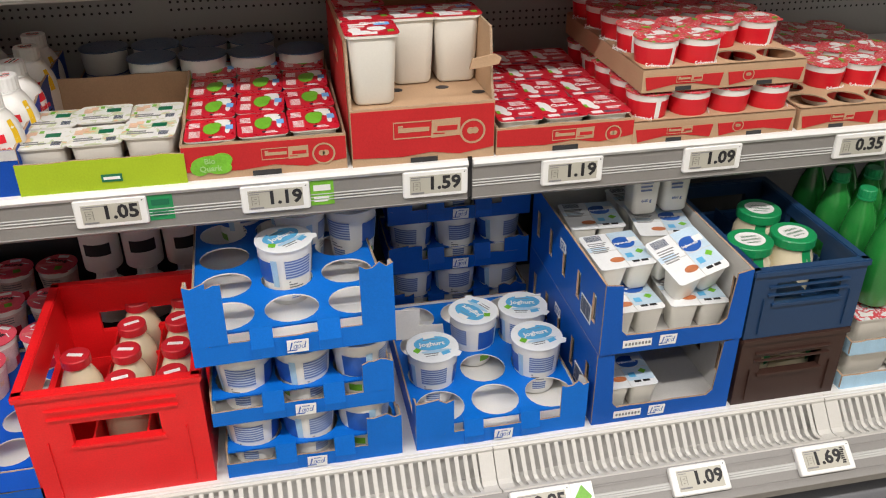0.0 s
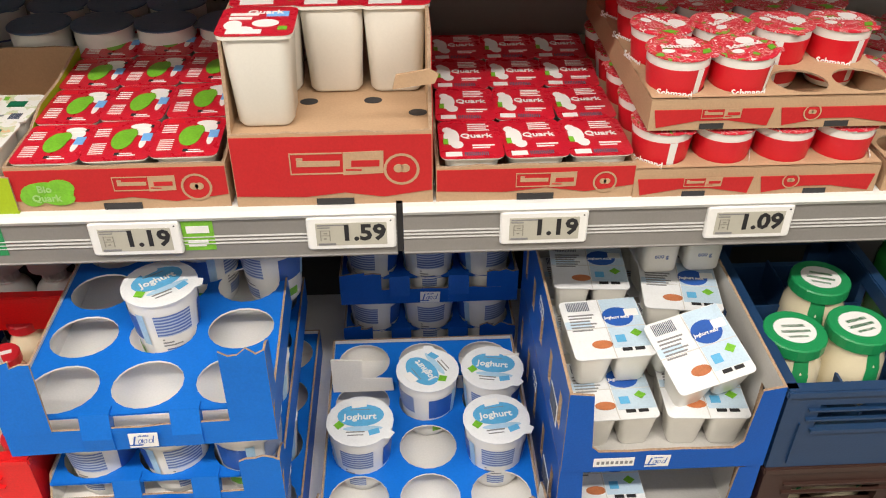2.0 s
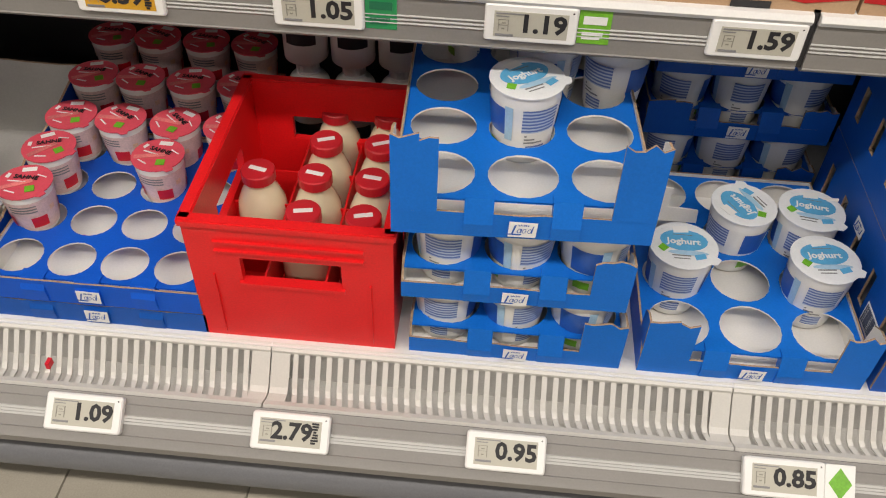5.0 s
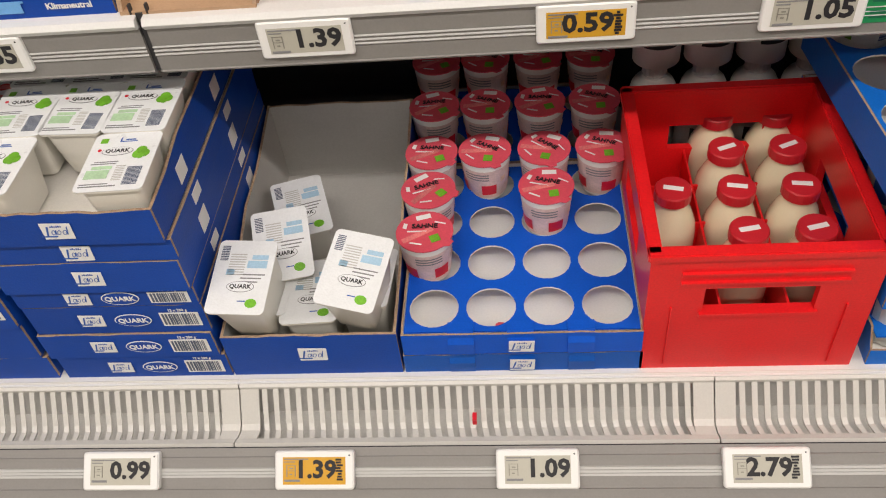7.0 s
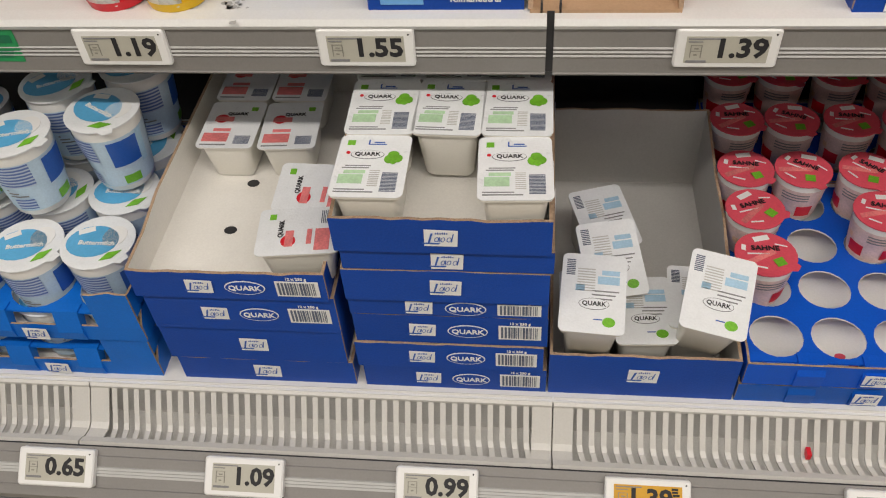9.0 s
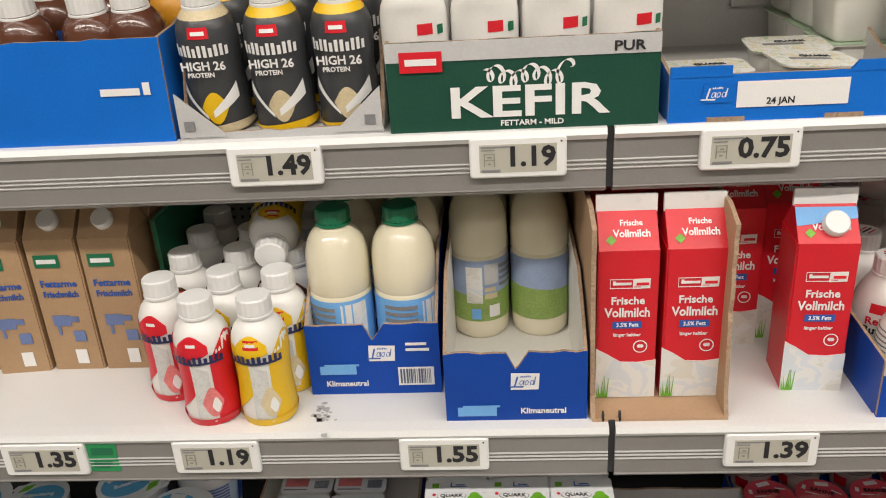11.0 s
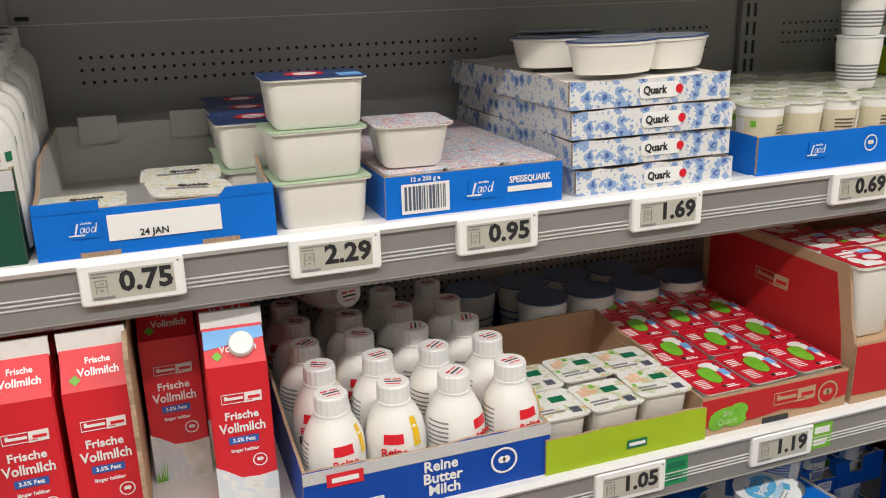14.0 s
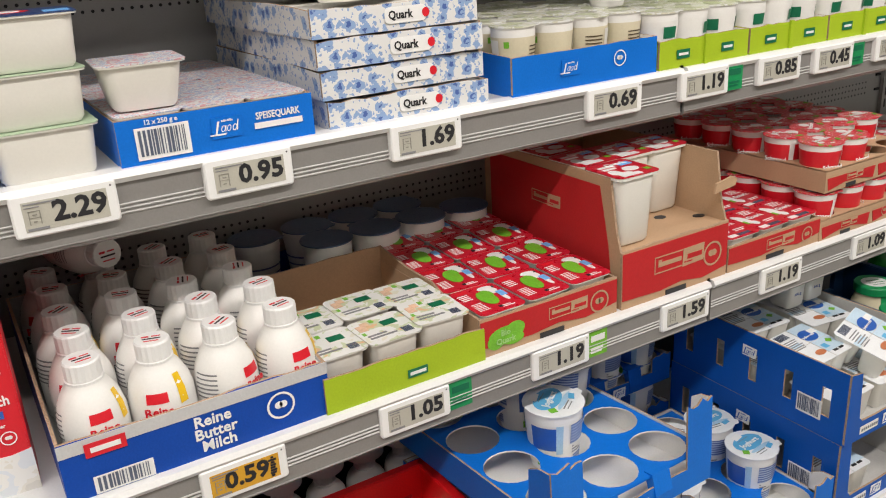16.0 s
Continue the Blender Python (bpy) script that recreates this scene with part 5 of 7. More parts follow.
# two stacks of flat curd boxes
def flat_box(x, y, z, w, d, h, seed, printed, filled=True):
    b_ = thing("curd_box", x, y, z, "flat dark blue cardboard curd box with white badge" + (" and barcode" if printed else ""), "box", "stacked curd boxes")
    if filled:
        open_tray(b_, w, d, h - 0.001, h - 0.001, h - 0.001, NAVY, INNER, CARDEDGE, seed=seed, tear=0.0011)
        bm = blank()
        box(bm, -w / 2 + 0.004, w / 2 - 0.004, 0.004, d - 0.004, h * 0.5, h * 0.8)
        part("packing_layer", bm, INNER, b_)
    else:
        open_tray(b_, w, d, h, h + 0.01, h + 0.012, NAVY, INNER, CARDEDGE, seed=seed, tear=0.002)
    zc = h * 0.5
    if printed:
        badge_front(b_, -0.035, zc, 0.036)
        bm = blank()
        ellipse(bm, 0, 0, 0.025, 0.012, 0, 0.0006)
        oval = part("oval_print", bm, LABELCASE, b_)
        oval.matrix_basis = on_front(0.022, -0.0012, zc)
        bm = blank()
        ellipse(bm, 0, 0, 0.0235, 0.0105, 0.0006, 0.0004)
        o2 = part("oval_field", bm, NAVY, b_)
        o2.matrix_basis = on_front(0.022, -0.0012, zc)
        lettering("QUARK", 0.0115, LABELCASE, b_, on_front(0.022, -0.0026, zc))
        barcode(b_, on_front(0.086, -0.001, zc), 0.052, min(0.026, h * 0.62))
        lettering("12 x 250 g", 0.006, LABELCASE, b_, on_front(0.086, -0.001, zc + min(0.017, h * 0.42)))
    else:
        badge_front(b_, 0.0, zc, 0.040)
    for s in (-1, 1):
        for yy in (0.10, 0.27):
            m = pose(s * (w / 2 + 0.0006), yy, zc) @ Matrix.Rotation(radians(90 * s), 4, "Z") @ FRONT
            if s > 0:
                mark("side_field", b_, m, [(-0.014, 0.014, -h * 0.26, h * 0.26)], LABELCASE)
    return b_


lv = (0.315, 0.363, 0.414, 0.469, 0.502, 0.557, 0.592)
hs_ = (0.047, 0.050, 0.054, 0.032, 0.054, 0.034, 0.050)
for k, (z, h) in enumerate(zip(lv, hs_)):
    flat_box(-1.160 + (0.002, -0.003, 0.001, 0.0, 0.0, 0.004, 0.0)[k], CRY - (0.0, 0.003, 0.001, 0.002, 0.008, 0.008, 0.014)[k], z, 0.240, 0.42, h, k, k < 4, k < 6)
QG = (("leaf_print", LEAF, [(0.24, 0.10, 0.075, 0.07, 0), (0.35, 0.11, 0.075, 0.065, 0.0002), (0.29, 0.17, 0.08, 0.06, 0.0004), (0.30, 0.06, 0.05, 0.05, 0.0006)]), ("green_print", mat("pale_green_print", (0.45, 0.66, 0.42), 0.4, vary=0.2, scale=60), [(-0.42, -0.08, -0.30, -0.16), (-0.36, -0.06, -0.14, -0.09)]), ("barcode", CODEINK, [(0.18, 0.40, -0.42 + 0.022 * k, -0.41 + 0.022 * k) for k in range(14)]), ("fine_print", GREYINK, [(-0.44, 0.10, -0.44, -0.425), (-0.44, -0.02, -0.40, -0.388), (-0.40, -0.02, -0.055, -0.043), (-0.36, 0.0, -0.02, -0.01)]), ("badge", INKBLUE, [(-0.10, 0.16, 0.34, 0.350), (-0.02, 0.13, 0.37, 0.385), (-0.10, -0.08, 0.34, 0.42)]), ("leaf_diamond", LEAF, [(-0.40, -0.29, 0.33, 0.41)]), ("word_oval", GREYINK, [(-0.08, 0.17, 0.24, 0.075, 0)]), ("word_field", FOIL, [(-0.08, 0.17, 0.23, 0.068, 0.0003)]), ("fine_print", INNERGREY, [(0.0, 0.14, -0.10 - 0.03 * k, -0.09 - 0.03 * k) for k in range(9)]), ("red_dot", BRIGHTRED, [(-0.36, 0.20, 0.03, 0.022, 0)]))
small = tub(-1.236, -0.118, 0.599, 0.078, 0.100, 0.074, "white curd tub with white and green printed lid", "small curd tubs", NATURAL, FOIL, QG, corner=0.009, word=("QUARK", 0.0082, BLACK, -0.08, 0.17))
for i, j in ((2, 0), (0, 1), (1, 1), (2, 1), (0, 2), (1, 2), (2, 2), (0, 3), (1, 3), (2, 3)):
    copy_thing(small, pose(-1.236 + 0.0775 * i, -0.118 + 0.101 * j, 0.599 + (0.003 if j else 0.0), 0, 0, (i * 7 + j * 3) % 5 - 2))
for k, (z, h) in enumerate(((0.315, 0.047), (0.363, 0.069), (0.433, 0.066), (0.500, 0.046))):
    flat_box(-1.416 + (0.004, -0.002, 0.0, -0.004)[k], CRY - (0, 0.001, 0.006, 0.012)[k], z, 0.240, 0.42, h, 20 + k, k >= 2, k < 3)
for hx, hy in ((-1.442, 0.036), (-1.450, -0.055)):
    bm = blank()
    ellipse(bm, hx, hy, 0.0085, 0.007, 0.5045, 0.0004)
    tagged(new("punched_hole", finish(bm, "punched_hole", DARK)), "round punched hole in the white box floor", "hole")
QR = (("red_print", STRAW, [(-0.44, 0.02, -0.38, -0.20), (-0.30, 0.02, -0.16, -0.10), (-0.34, 0.0, 0.06, 0.16)]), ("fruit_print", BRIGHTRED, [(-0.22, 0.12, 0.12, 0.09, 0)]), ("barcode", CODEINK, [(0.14, 0.42, -0.42 + 0.022 * k, -0.41 + 0.022 * k) for k in range(8)]), ("fine_print", GREYINK, [(-0.44, 0.02, -0.46, -0.44)]), ("leaf_diamond", LEAF, [(0.26, 0.38, 0.30, 0.38)]))
berry = tub(-1.47, 0.085, 0.505, 0.076, 0.098, 0.062, "white curd tub with white and red printed lid", "small curd tubs with red print", NATURAL, FOIL, QR, corner=0.009, word=("QUARK", 0.0082, BLACK, 0.04, 0.22))
for x, y, rz, ry in ((-1.388, 0.085, 3, 0), (-1.335, -0.115, 96, 0), (-1.330, -0.03, 88, -8), (-1.47, 0.19, 0, 0), (-1.39, 0.19, 0, 0)):
    copy_thing(berry, pose(x, y, 0.505, 0, ry, rz))

# buttermilk cups, stacked two high in blue trays
butter = cup(-1.614, -0.090, DECK + 0.089, 0.0465, 0.108, 0.036, "blue and white buttermilk cup with a blue printed foil lid", "buttermilk cups", WHITE, FOIL, (ICEBLUE, (), LABELCASE),
             (("lid_print", LIDBLUE, [(-0.15, 0.0, 0.74, 0.60)]), ("milk_swirl", LABELCASE, [(0.42, 0.22, 0.34, 0.40)]), ("leaf_print", LEAF, [(0.30, -0.72, 0.62, -0.62, 0.80, -0.30, 0.45, -0.42)]), ("lid_badge", LABELCASE, [(-0.62, 0.22, -0.20, 0.40, -0.28, 0.58, -0.70, 0.40)])), lid_word=("Buttermilch", 0.22, LABELCASE, -0.08), art=YOG_ART)
holed_tray(-1.712, CRY, DECK, 0.295, 0.40, 3, 4, 0.0425, 0.048, "bright blue cardboard buttermilk tray in a stack", flaps=0.082, band=0.028, seed=51)
holed_tray(-1.706, CRY - 0.006, DECK + 0.085, 0.295, 0.40, 3, 4, 0.0425, 0.048, "bright blue cardboard buttermilk tray, partly filled", flaps=0.09, band=0.028, seed=52)
for x, y, z, a in ((-1.708, -0.098, 0, 10), (-1.805, -0.095, 0, -20), (-1.708, 0.005, 0, 40), (-1.614, 0.008, 0, 0), (-1.805, 0.005, 0, 60), (-1.708, 0.108, 0, 70), (-1.614, 0.11, 0, 80), (-1.805, 0.11, 0, 90),
                   (-1.712, -0.02, 0.119, 15), (-1.612, 0.03, 0.119, -30), (-1.80, -0.01, 0.119, 12), (-1.70, 0.09, 0.119, 30), (-1.606, 0.135, 0.119, 30)):
    copy_thing(butter, pose(x, y, DECK + 0.089 + z, 0, 0, a))
for k in range(2):
    holed_tray(-2.02, CRY, DECK + 0.085 * k, 0.295, 0.40, 3, 4, 0.0425, 0.048, "bright blue cardboard buttermilk tray in a stack", flaps=0.085, band=0.028, seed=55 + k)
    for j in range(4):
        for i in range(3):
            if k:
                copy_thing(butter, pose(-2.115 + 0.096 * i, CRY + 0.055 + 0.1 * j, DECK + 0.089, 0, 0, 47 * i + 31 * j))
for i in range(3):
    copy_thing(butter, pose(-1.806 + 0.096 * i, -0.10, DECK + 0.004, 0, 0, 50 * i))

# kefir bottles in the shade behind the crate
kefir_profile = [(0.030, 0), (0.036, 0.005), (0.0368, 0.110), (0.0364, 0.123), (0.0345, 0.132), (0.0305, 0.1395), (0.0250, 0.1445), (0.0205, 0.1475), (0.0185, 0.150), (0.0185, 0.158)]
REDWORD = BRIGHTRED
dk = bottle(-0.42, 0.30, DECK, kefir_profile, (0.1555, 0.175), "white kefir bottle in the shade behind the red crate", "shaded kefir bottles", WHITE, WHITECAP, bands=(("label_band", 0.04, 0.065, BLACK, -130, -50),), cap_r=0.0195, name="kefir_bottle")
for i in range(1, 4):
    copy_thing(dk, pose(-0.42 + 0.078 * i, 0.30, DECK, 0, 0, 10 * i))
for i in range(4):
    copy_thing(dk, pose(-0.42 + 0.078 * i, 0.30, DECK + 0.176, 0, 0, 10 * i))


# ---- middle shelf ----
def printed_tray(x, y, z, w, d, hf, hs, label, seed, badge=0.012, bw=0.072, card=True, extra=None, hb=None, slope=0.3, name="curd_carton"):
    """A brown cardboard tray whose front carries a red printed panel with badge and seal."""
    c = thing(name, x, y, z, label, "carton", "red printed cartons")
    open_tray(c, w, d, hf, hb or hs, hs, CARD, CARD, CARDEDGE, seed=seed, slope=slope)
    bm = blank()
    X = w / 2
    prism(bm, [(-X + 0.001, 0.016), (-X * 0.3, 0.013), (X * 0.1, 0.018), (X * 0.5, 0.011), (X - 0.001, 0.019), (X - 0.001, hf - 0.004), (-X + 0.001, hf - 0.004)], "y", -0.0012, -0.0002)
    part("red_panel", recalc(bm), REDPRINT, c)
    bm = blank()
    box(bm, -0.022, 0.022, -0.0016, 0.0, 0.002, 0.010)
    part("grip_slot", bm, DARK, c)
    if badge:
        two_tone_badge(c, on_front(badge, -0.0014, hf * 0.60), bw, CARD, REDPRINT)
        seal(c, on_front(X - 0.036, -0.0014, hf * 0.50), min(0.021, hf * 0.30), CARD)
    return c


# cardboard sleeve with milk cartons
def milk_carton(x, y, z, label, group, body, bottom, roof, h=0.195, w=0.0695, rz=0, cap=False, words_=("Frische", "Vollmilch"), ink=None, front_badge=True, fin=None, name="milk_carton"):
    """A gable-top carton: square body, sloping roof, sealed fin, printed front."""
    c = thing(name, x, y, z, label, "carton", group, rz=rz)
    X = w / 2
    rise = 0.036
    ink = ink or LABELCASE
    bm = blank()
    box(bm, -X, X, -X, X, 0, h)
    bmesh.ops.bevel(bm, geom=[e for e in bm.edges if abs(e.verts[0].co.z - e.verts[1].co.z) > 0.01], offset=0.002, segments=2, affect="EDGES")
    part("body", bm, body, c)
    bm = blank()
    prism(bm, [(-X, h), (X, h), (0.003, h + rise), (-0.003, h + rise)], "x", -X + 0.001, X - 0.001)
    part("roof", recalc(bm), roof, c)
    bm = blank()
    box(bm, -X, X, -0.0028, 0.0028, h + rise - 0.002, h + rise + 0.019)
    part("top_fin", bm, fin or LABELCASE, c)
    if bottom:
        bm = blank()
        pts = [(-X - 0.0006, 0.0), (X + 0.0006, 0.0), (X + 0.0006, 0.052), (X * 0.4, 0.049), (-X * 0.2, 0.050), (-X * 0.7, 0.062), (-X - 0.0006, 0.068)]
        prism(bm, pts, "y", -X - 0.0008, -X + 0.001)
        part("milk_print", recalc(bm), bottom, c)
        bm = blank()
        rng = random.Random(4)
        for k in range(9):
            bx = -X + 0.001 + k * 0.0014
            prism(bm, [(bx, 0.001), (bx + 0.0016, 0.001), (bx + rng.uniform(-0.002, 0.004), rng.uniform(0.012, 0.032))], "y", -X - 0.0018, -X - 0.0008)
        part("grass_print", recalc(bm), LEAF, c)
    yf = -X - 0.0010
    if front_badge:
        two_tone_badge(c, on_front(0.002, yf, h * 0.79), 0.046, LABELCASE, body)
        mark("fat_pill", c, on_front(0.0, yf, h * 0.515), [(-0.017, 0.017, -0.0045, 0.0045)], INKBLUE)
        lettering("3.5% Fett", 0.0068, LABELCASE, c, on_front(0.0, yf - 0.0008, h * 0.515))
        lettering("länger haltbar", 0.0058, LABELCASE, c, on_front(0.0, yf, h * 0.445))
        seal(c, on_front(0.016, yf, h * 0.365), 0.0085, LABELCASE)
        # roof lettering
        a = math.degrees(math.atan2(X - 0.003, rise))
        lettering("Vollmilch", 0.0125, LABELCASE, c, pose(0.004, -X * 0.60 - 0.001, h + rise * 0.40 + 0.0009, 90 - a, 0, 0), 0.9)
        lettering("Frische", 0.010, LABELCASE, c, pose(0.004, -X * 0.34 - 0.001, h + rise * 0.66 + 0.0009, 90 - a, 0, 0), 0.9)
        bm = blank()
        prism(bm, [(0, -0.006), (0.006, 0), (0, 0.006), (-0.006, 0)], "z", 0, 0.0006)
        o = part("leaf_diamond", recalc(bm), LEAF, c)
        o.matrix_basis = pose(-0.020, -X * 0.75 - 0.001, h + rise * 0.25 + 0.0008, 90 - a, 0, 0)
    lettering(words_[0], 0.0135, ink, c, on_front(0.0, yf, h * 0.675))
    lettering(words_[1], 0.0165 if front_badge else 0.0125, ink, c, on_front(0.0, yf, h * 0.595), 0.85)
    if cap:
        a = math.degrees(math.atan2(X - 0.003, rise))
        bm = blank()
        lathe(bm, [(0.0145, 0), (0.0145, 0.010), (0.013, 0.012)], 28)
        o = part("screw_cap", bm, WHITECAP, c, "white screw cap", round_=True)
        o.matrix_basis = pose(0.008, -X * 0.55, h + rise * 0.45, 90 - a, 0, 0)
        bm = blank()
        prism(bm, [(-X + 0.001, 0.021), (X - 0.001, 0.030), (X - 0.001, 0.044), (-X + 0.001, 0.044)], "z", 0, 0.0007)
        o = part("blue_roof_print", recalc(bm), SKYBLUE, c)
        o.matrix_basis = pose(0, -X, h, 90 - a, 0, 0) @ pose(0, 0, 0.0005)
    return c


vm = milk_carton(-1.027, 0.036 + 0.035, S1 + 0.006, "red whole milk carton with gable top in a cardboard sleeve", "red milk cartons", BRIGHTRED, MILKPOUR, BRIGHTRED)
for x, y, z in ((-0.950, 0.071, 0.006), (-1.027, 0.145, 0.006), (-0.950, 0.145, 0.006), (-1.027, 0.219, 0.006), (-0.950, 0.219, 0.006), (-1.027, 0.293, 0.006), (-0.950, 0.293, 0.006), (-0.872, 0.20, 0.0), (-0.800, 0.215, 0.0), (-0.872, 0.275, 0.0), (-0.800, 0.29, 0.0), (-0.872, 0.35, 0.0), (-0.800, 0.365, 0.0)):
    copy_thing(vm, pose(x, y, S1 + z))
milk_carton(-0.800, 0.052 + 0.035, S1, "red whole milk carton with blue roof and white screw cap", "red milk cartons", BRIGHTRED, MILKPOUR, BRIGHTRED, rz=-3, cap=True)
sl = thing("carton_sleeve", -0.992, -0.008, S1, "open brown cardboard sleeve round milk cartons", "carton")
bm = blank()
box(bm, -0.078, 0.078, 0.0, 0.34, 0, 0.005)
part("base", bm, CARD, sl)
rs = random.Random(3)
for s in (-1, 1):
    bm = blank()
    a, b = (0.074, 0.079) if s > 0 else (-0.080, -0.0745)
    top = [(0.012, 0.03), (0.020, 0.12)] + [(0.022 + rs.uniform(-0.003, 0.003), 0.13 + 0.018 * k) for k in range(7)] + [(0.06, 0.25), (0.34, 0.25)]
    prism(bm, [(0.34, 0.005), (0.002, 0.005)] + top, "x", a, b, 0, 0, 1)
    part("side_wall", recalc(bm), [CARD, CARDEDGE], sl)

# kraft cartons of low-fat milk
kc = milk_carton(-1.757, 0.136 + 0.035, S1, "brown kraft carton of low-fat milk with white cap", "kraft milk cartons", KRAFT, None, KRAFT, front_badge=False, words_=("Fettarme", "Frischmilch"), ink=INKBLUE, fin=KRAFT)
mark("badge", kc, on_front(-0.008, -0.0358, 0.165), [(-0.017, 0.017, -0.009, 0.009)], DKGREENCAP)
mark("badge_mark", kc, on_front(-0.008, -0.0366, 0.165), [(-0.013, 0.013, -0.003, 0.003)], LABELCASE)
mark("cow_print", kc, on_front(0.0, -0.0358, 0.075), [(-0.020, 0.004, -0.006, 0.010), (0.004, 0.016, 0.000, 0.008), (-0.016, -0.012, -0.020, -0.006), (0.004, 0.020, -0.030, -0.014)], STRIPEBLUE)
mark("info_print", kc, on_front(0.010, -0.0358, 0.022), [(-0.010, 0.006, -0.012, 0.010)], LABELCASE)
bm = blank()
lathe(bm, [(0.0135, 0), (0.0135, 0.011), (0.012, 0.013)], 28)
o = part("screw_cap", bm, WHITECAP, kc, "white screw cap", round_=True)
o.matrix_basis = pose(0.0, -0.017, 0.195 + 0.018, 46, 0, 0)
for x, y, a in ((-1.684, 0.171, 0), (-1.835, 0.165, 6), (-1.757, 0.245, 0), (-1.684, 0.245, 0), (-1.835, 0.24, 3), (-1.757, 0.32, 0), (-1.684, 0.32, 0), (-1.91, 0.17, 4)):
    copy_thing(kc, pose(x, y, S1, 0, 0, a))
bm = blank()
box(bm, -0.075, 0.06, 0.0, 0.004, 0.0, 0.055)
box(bm, -0.075, -0.071, 0.004, 0.32, 0.0, 0.055)
ob = tagged(new("kraft_tray_edge", finish(bm, "kraft_tray_edge", CARD)), "brown cardboard tray edge before kraft cartons", "tray")
ob.matrix_world = pose(-1.93, 0.06, S1)

# flavoured milk bottles
POURGREY = mat("milk_pour_print", (0.62, 0.62, 0.60), 0.35, vary=0.18, scale=60)
NAMEINK = mat("night_blue_ink", (0.012, 0.02, 0.10), 0.4, vary=0.1)
mp = [(0.028, 0), (0.033, 0.004), (0.034, 0.020), (0.0315, 0.055), (0.0325, 0.085), (0.0338, 0.102), (0.0325, 0.116), (0.0285, 0.127), (0.0225, 0.134), (0.019, 0.137), (0.019, 0.145)]


def flavour(x, y, z, ink, name_label, fruit, rz=0):
    b_ = bottle(x, y, z, mp, (0.1445, 0.164), name_label, "flavoured milk bottles", WHITE, WHITECAP, cap_r=0.0205, name="milk_drink_bottle", rz=rz,
                bands=(("coloured_side", 0.004, lambda u: 0.092 + 0.030 * math.sin(3.14 * u), ink, -62, 40), ("coloured_side", lambda u: 0.004 + 0.045 * u * u, lambda u: 0.118 - 0.012 * u, ink, 130, 262), ("badge_halo", lambda u: 0.102 - 0.006 * math.sin(3.14 * u), lambda u: 0.112 + 0.013 * math.sin(3.14 * u), ink, -128, -62),
                       ("milk_pour", lambda u: 0.012 + 0.004 * math.sin(5 * u), lambda u: 0.088 - 0.010 * u, POURGREY, -104, -68), ("badge", 0.108, 0.120, BRIGHTRED, -110, -78), ("badge_mark", 0.112, 0.116, LABELCASE, -104, -84), ("fruit_print", lambda u: 0.034 - 0.018 * math.sin(3.14 * u), lambda u: 0.036 + 0.020 * math.sin(3.14 * u), fruit, -90, -48), ("fruit_shine", lambda u: 0.030 - 0.008 * math.sin(3.14 * u), lambda u: 0.032 + 0.010 * math.sin(3.14 * u), LABELCASE, -72, -54), ("base_band", 0.002, 0.013, ink))
                + tuple(("name_stroke", 0.0905, 0.1005 - 0.0025 * (k % 3 == 1), NAMEINK, -146 + 10.5 * k, -139.5 + 10.5 * k) for k in range(11)) + (("name_rule", 0.0885, 0.0915, NAMEINK, -146, -34),))
    return b_


fs = flavour(-1.533, 0.028, S1, BRIGHTRED, "white and red strawberry milk bottle with white cap", STRAW, 0)
fb = flavour(-1.462, 0.026, S1, YELLOW, "white and yellow banana milk bottle with white cap", OAT, 0)
fc = flavour(-1.590, 0.160, S1, CHOC, "white and brown chocolate milk bottle with white cap", CHOC, 0)
for src, x, y in ((fs, -1.596, 0.082), (fb, -1.520, 0.098), (fb, -1.450, 0.096), (fc, -1.518, 0.168), (fc, -1.446, 0.168), (fc, -1.59, 0.235), (fc, -1.518, 0.24), (fc, -1.446, 0.24), (fc, -1.59, 0.31), (fc, -1.518, 0.31), (fc, -1.446, 0.31)):
    copy_thing(src, pose(x, y, S1, 0, 0, (x * 500) % 20 - 10))
copy_thing(fb, pose(-1.478, 0.275, S1 + 0.205, 102, 0, 6) @ pose(0, 0, 0, 0, 0, 180))
bm = blank()
box(bm, -0.003, 0.003, 0, 0.30, 0, 0.20)
ob = tagged(new("green_divider", finish(bm, "green_divider", DKGREENCAP)), "dark green shelf divider behind the bottles", "divider")
ob.matrix_world = pose(-1.632, 0.18, S1)

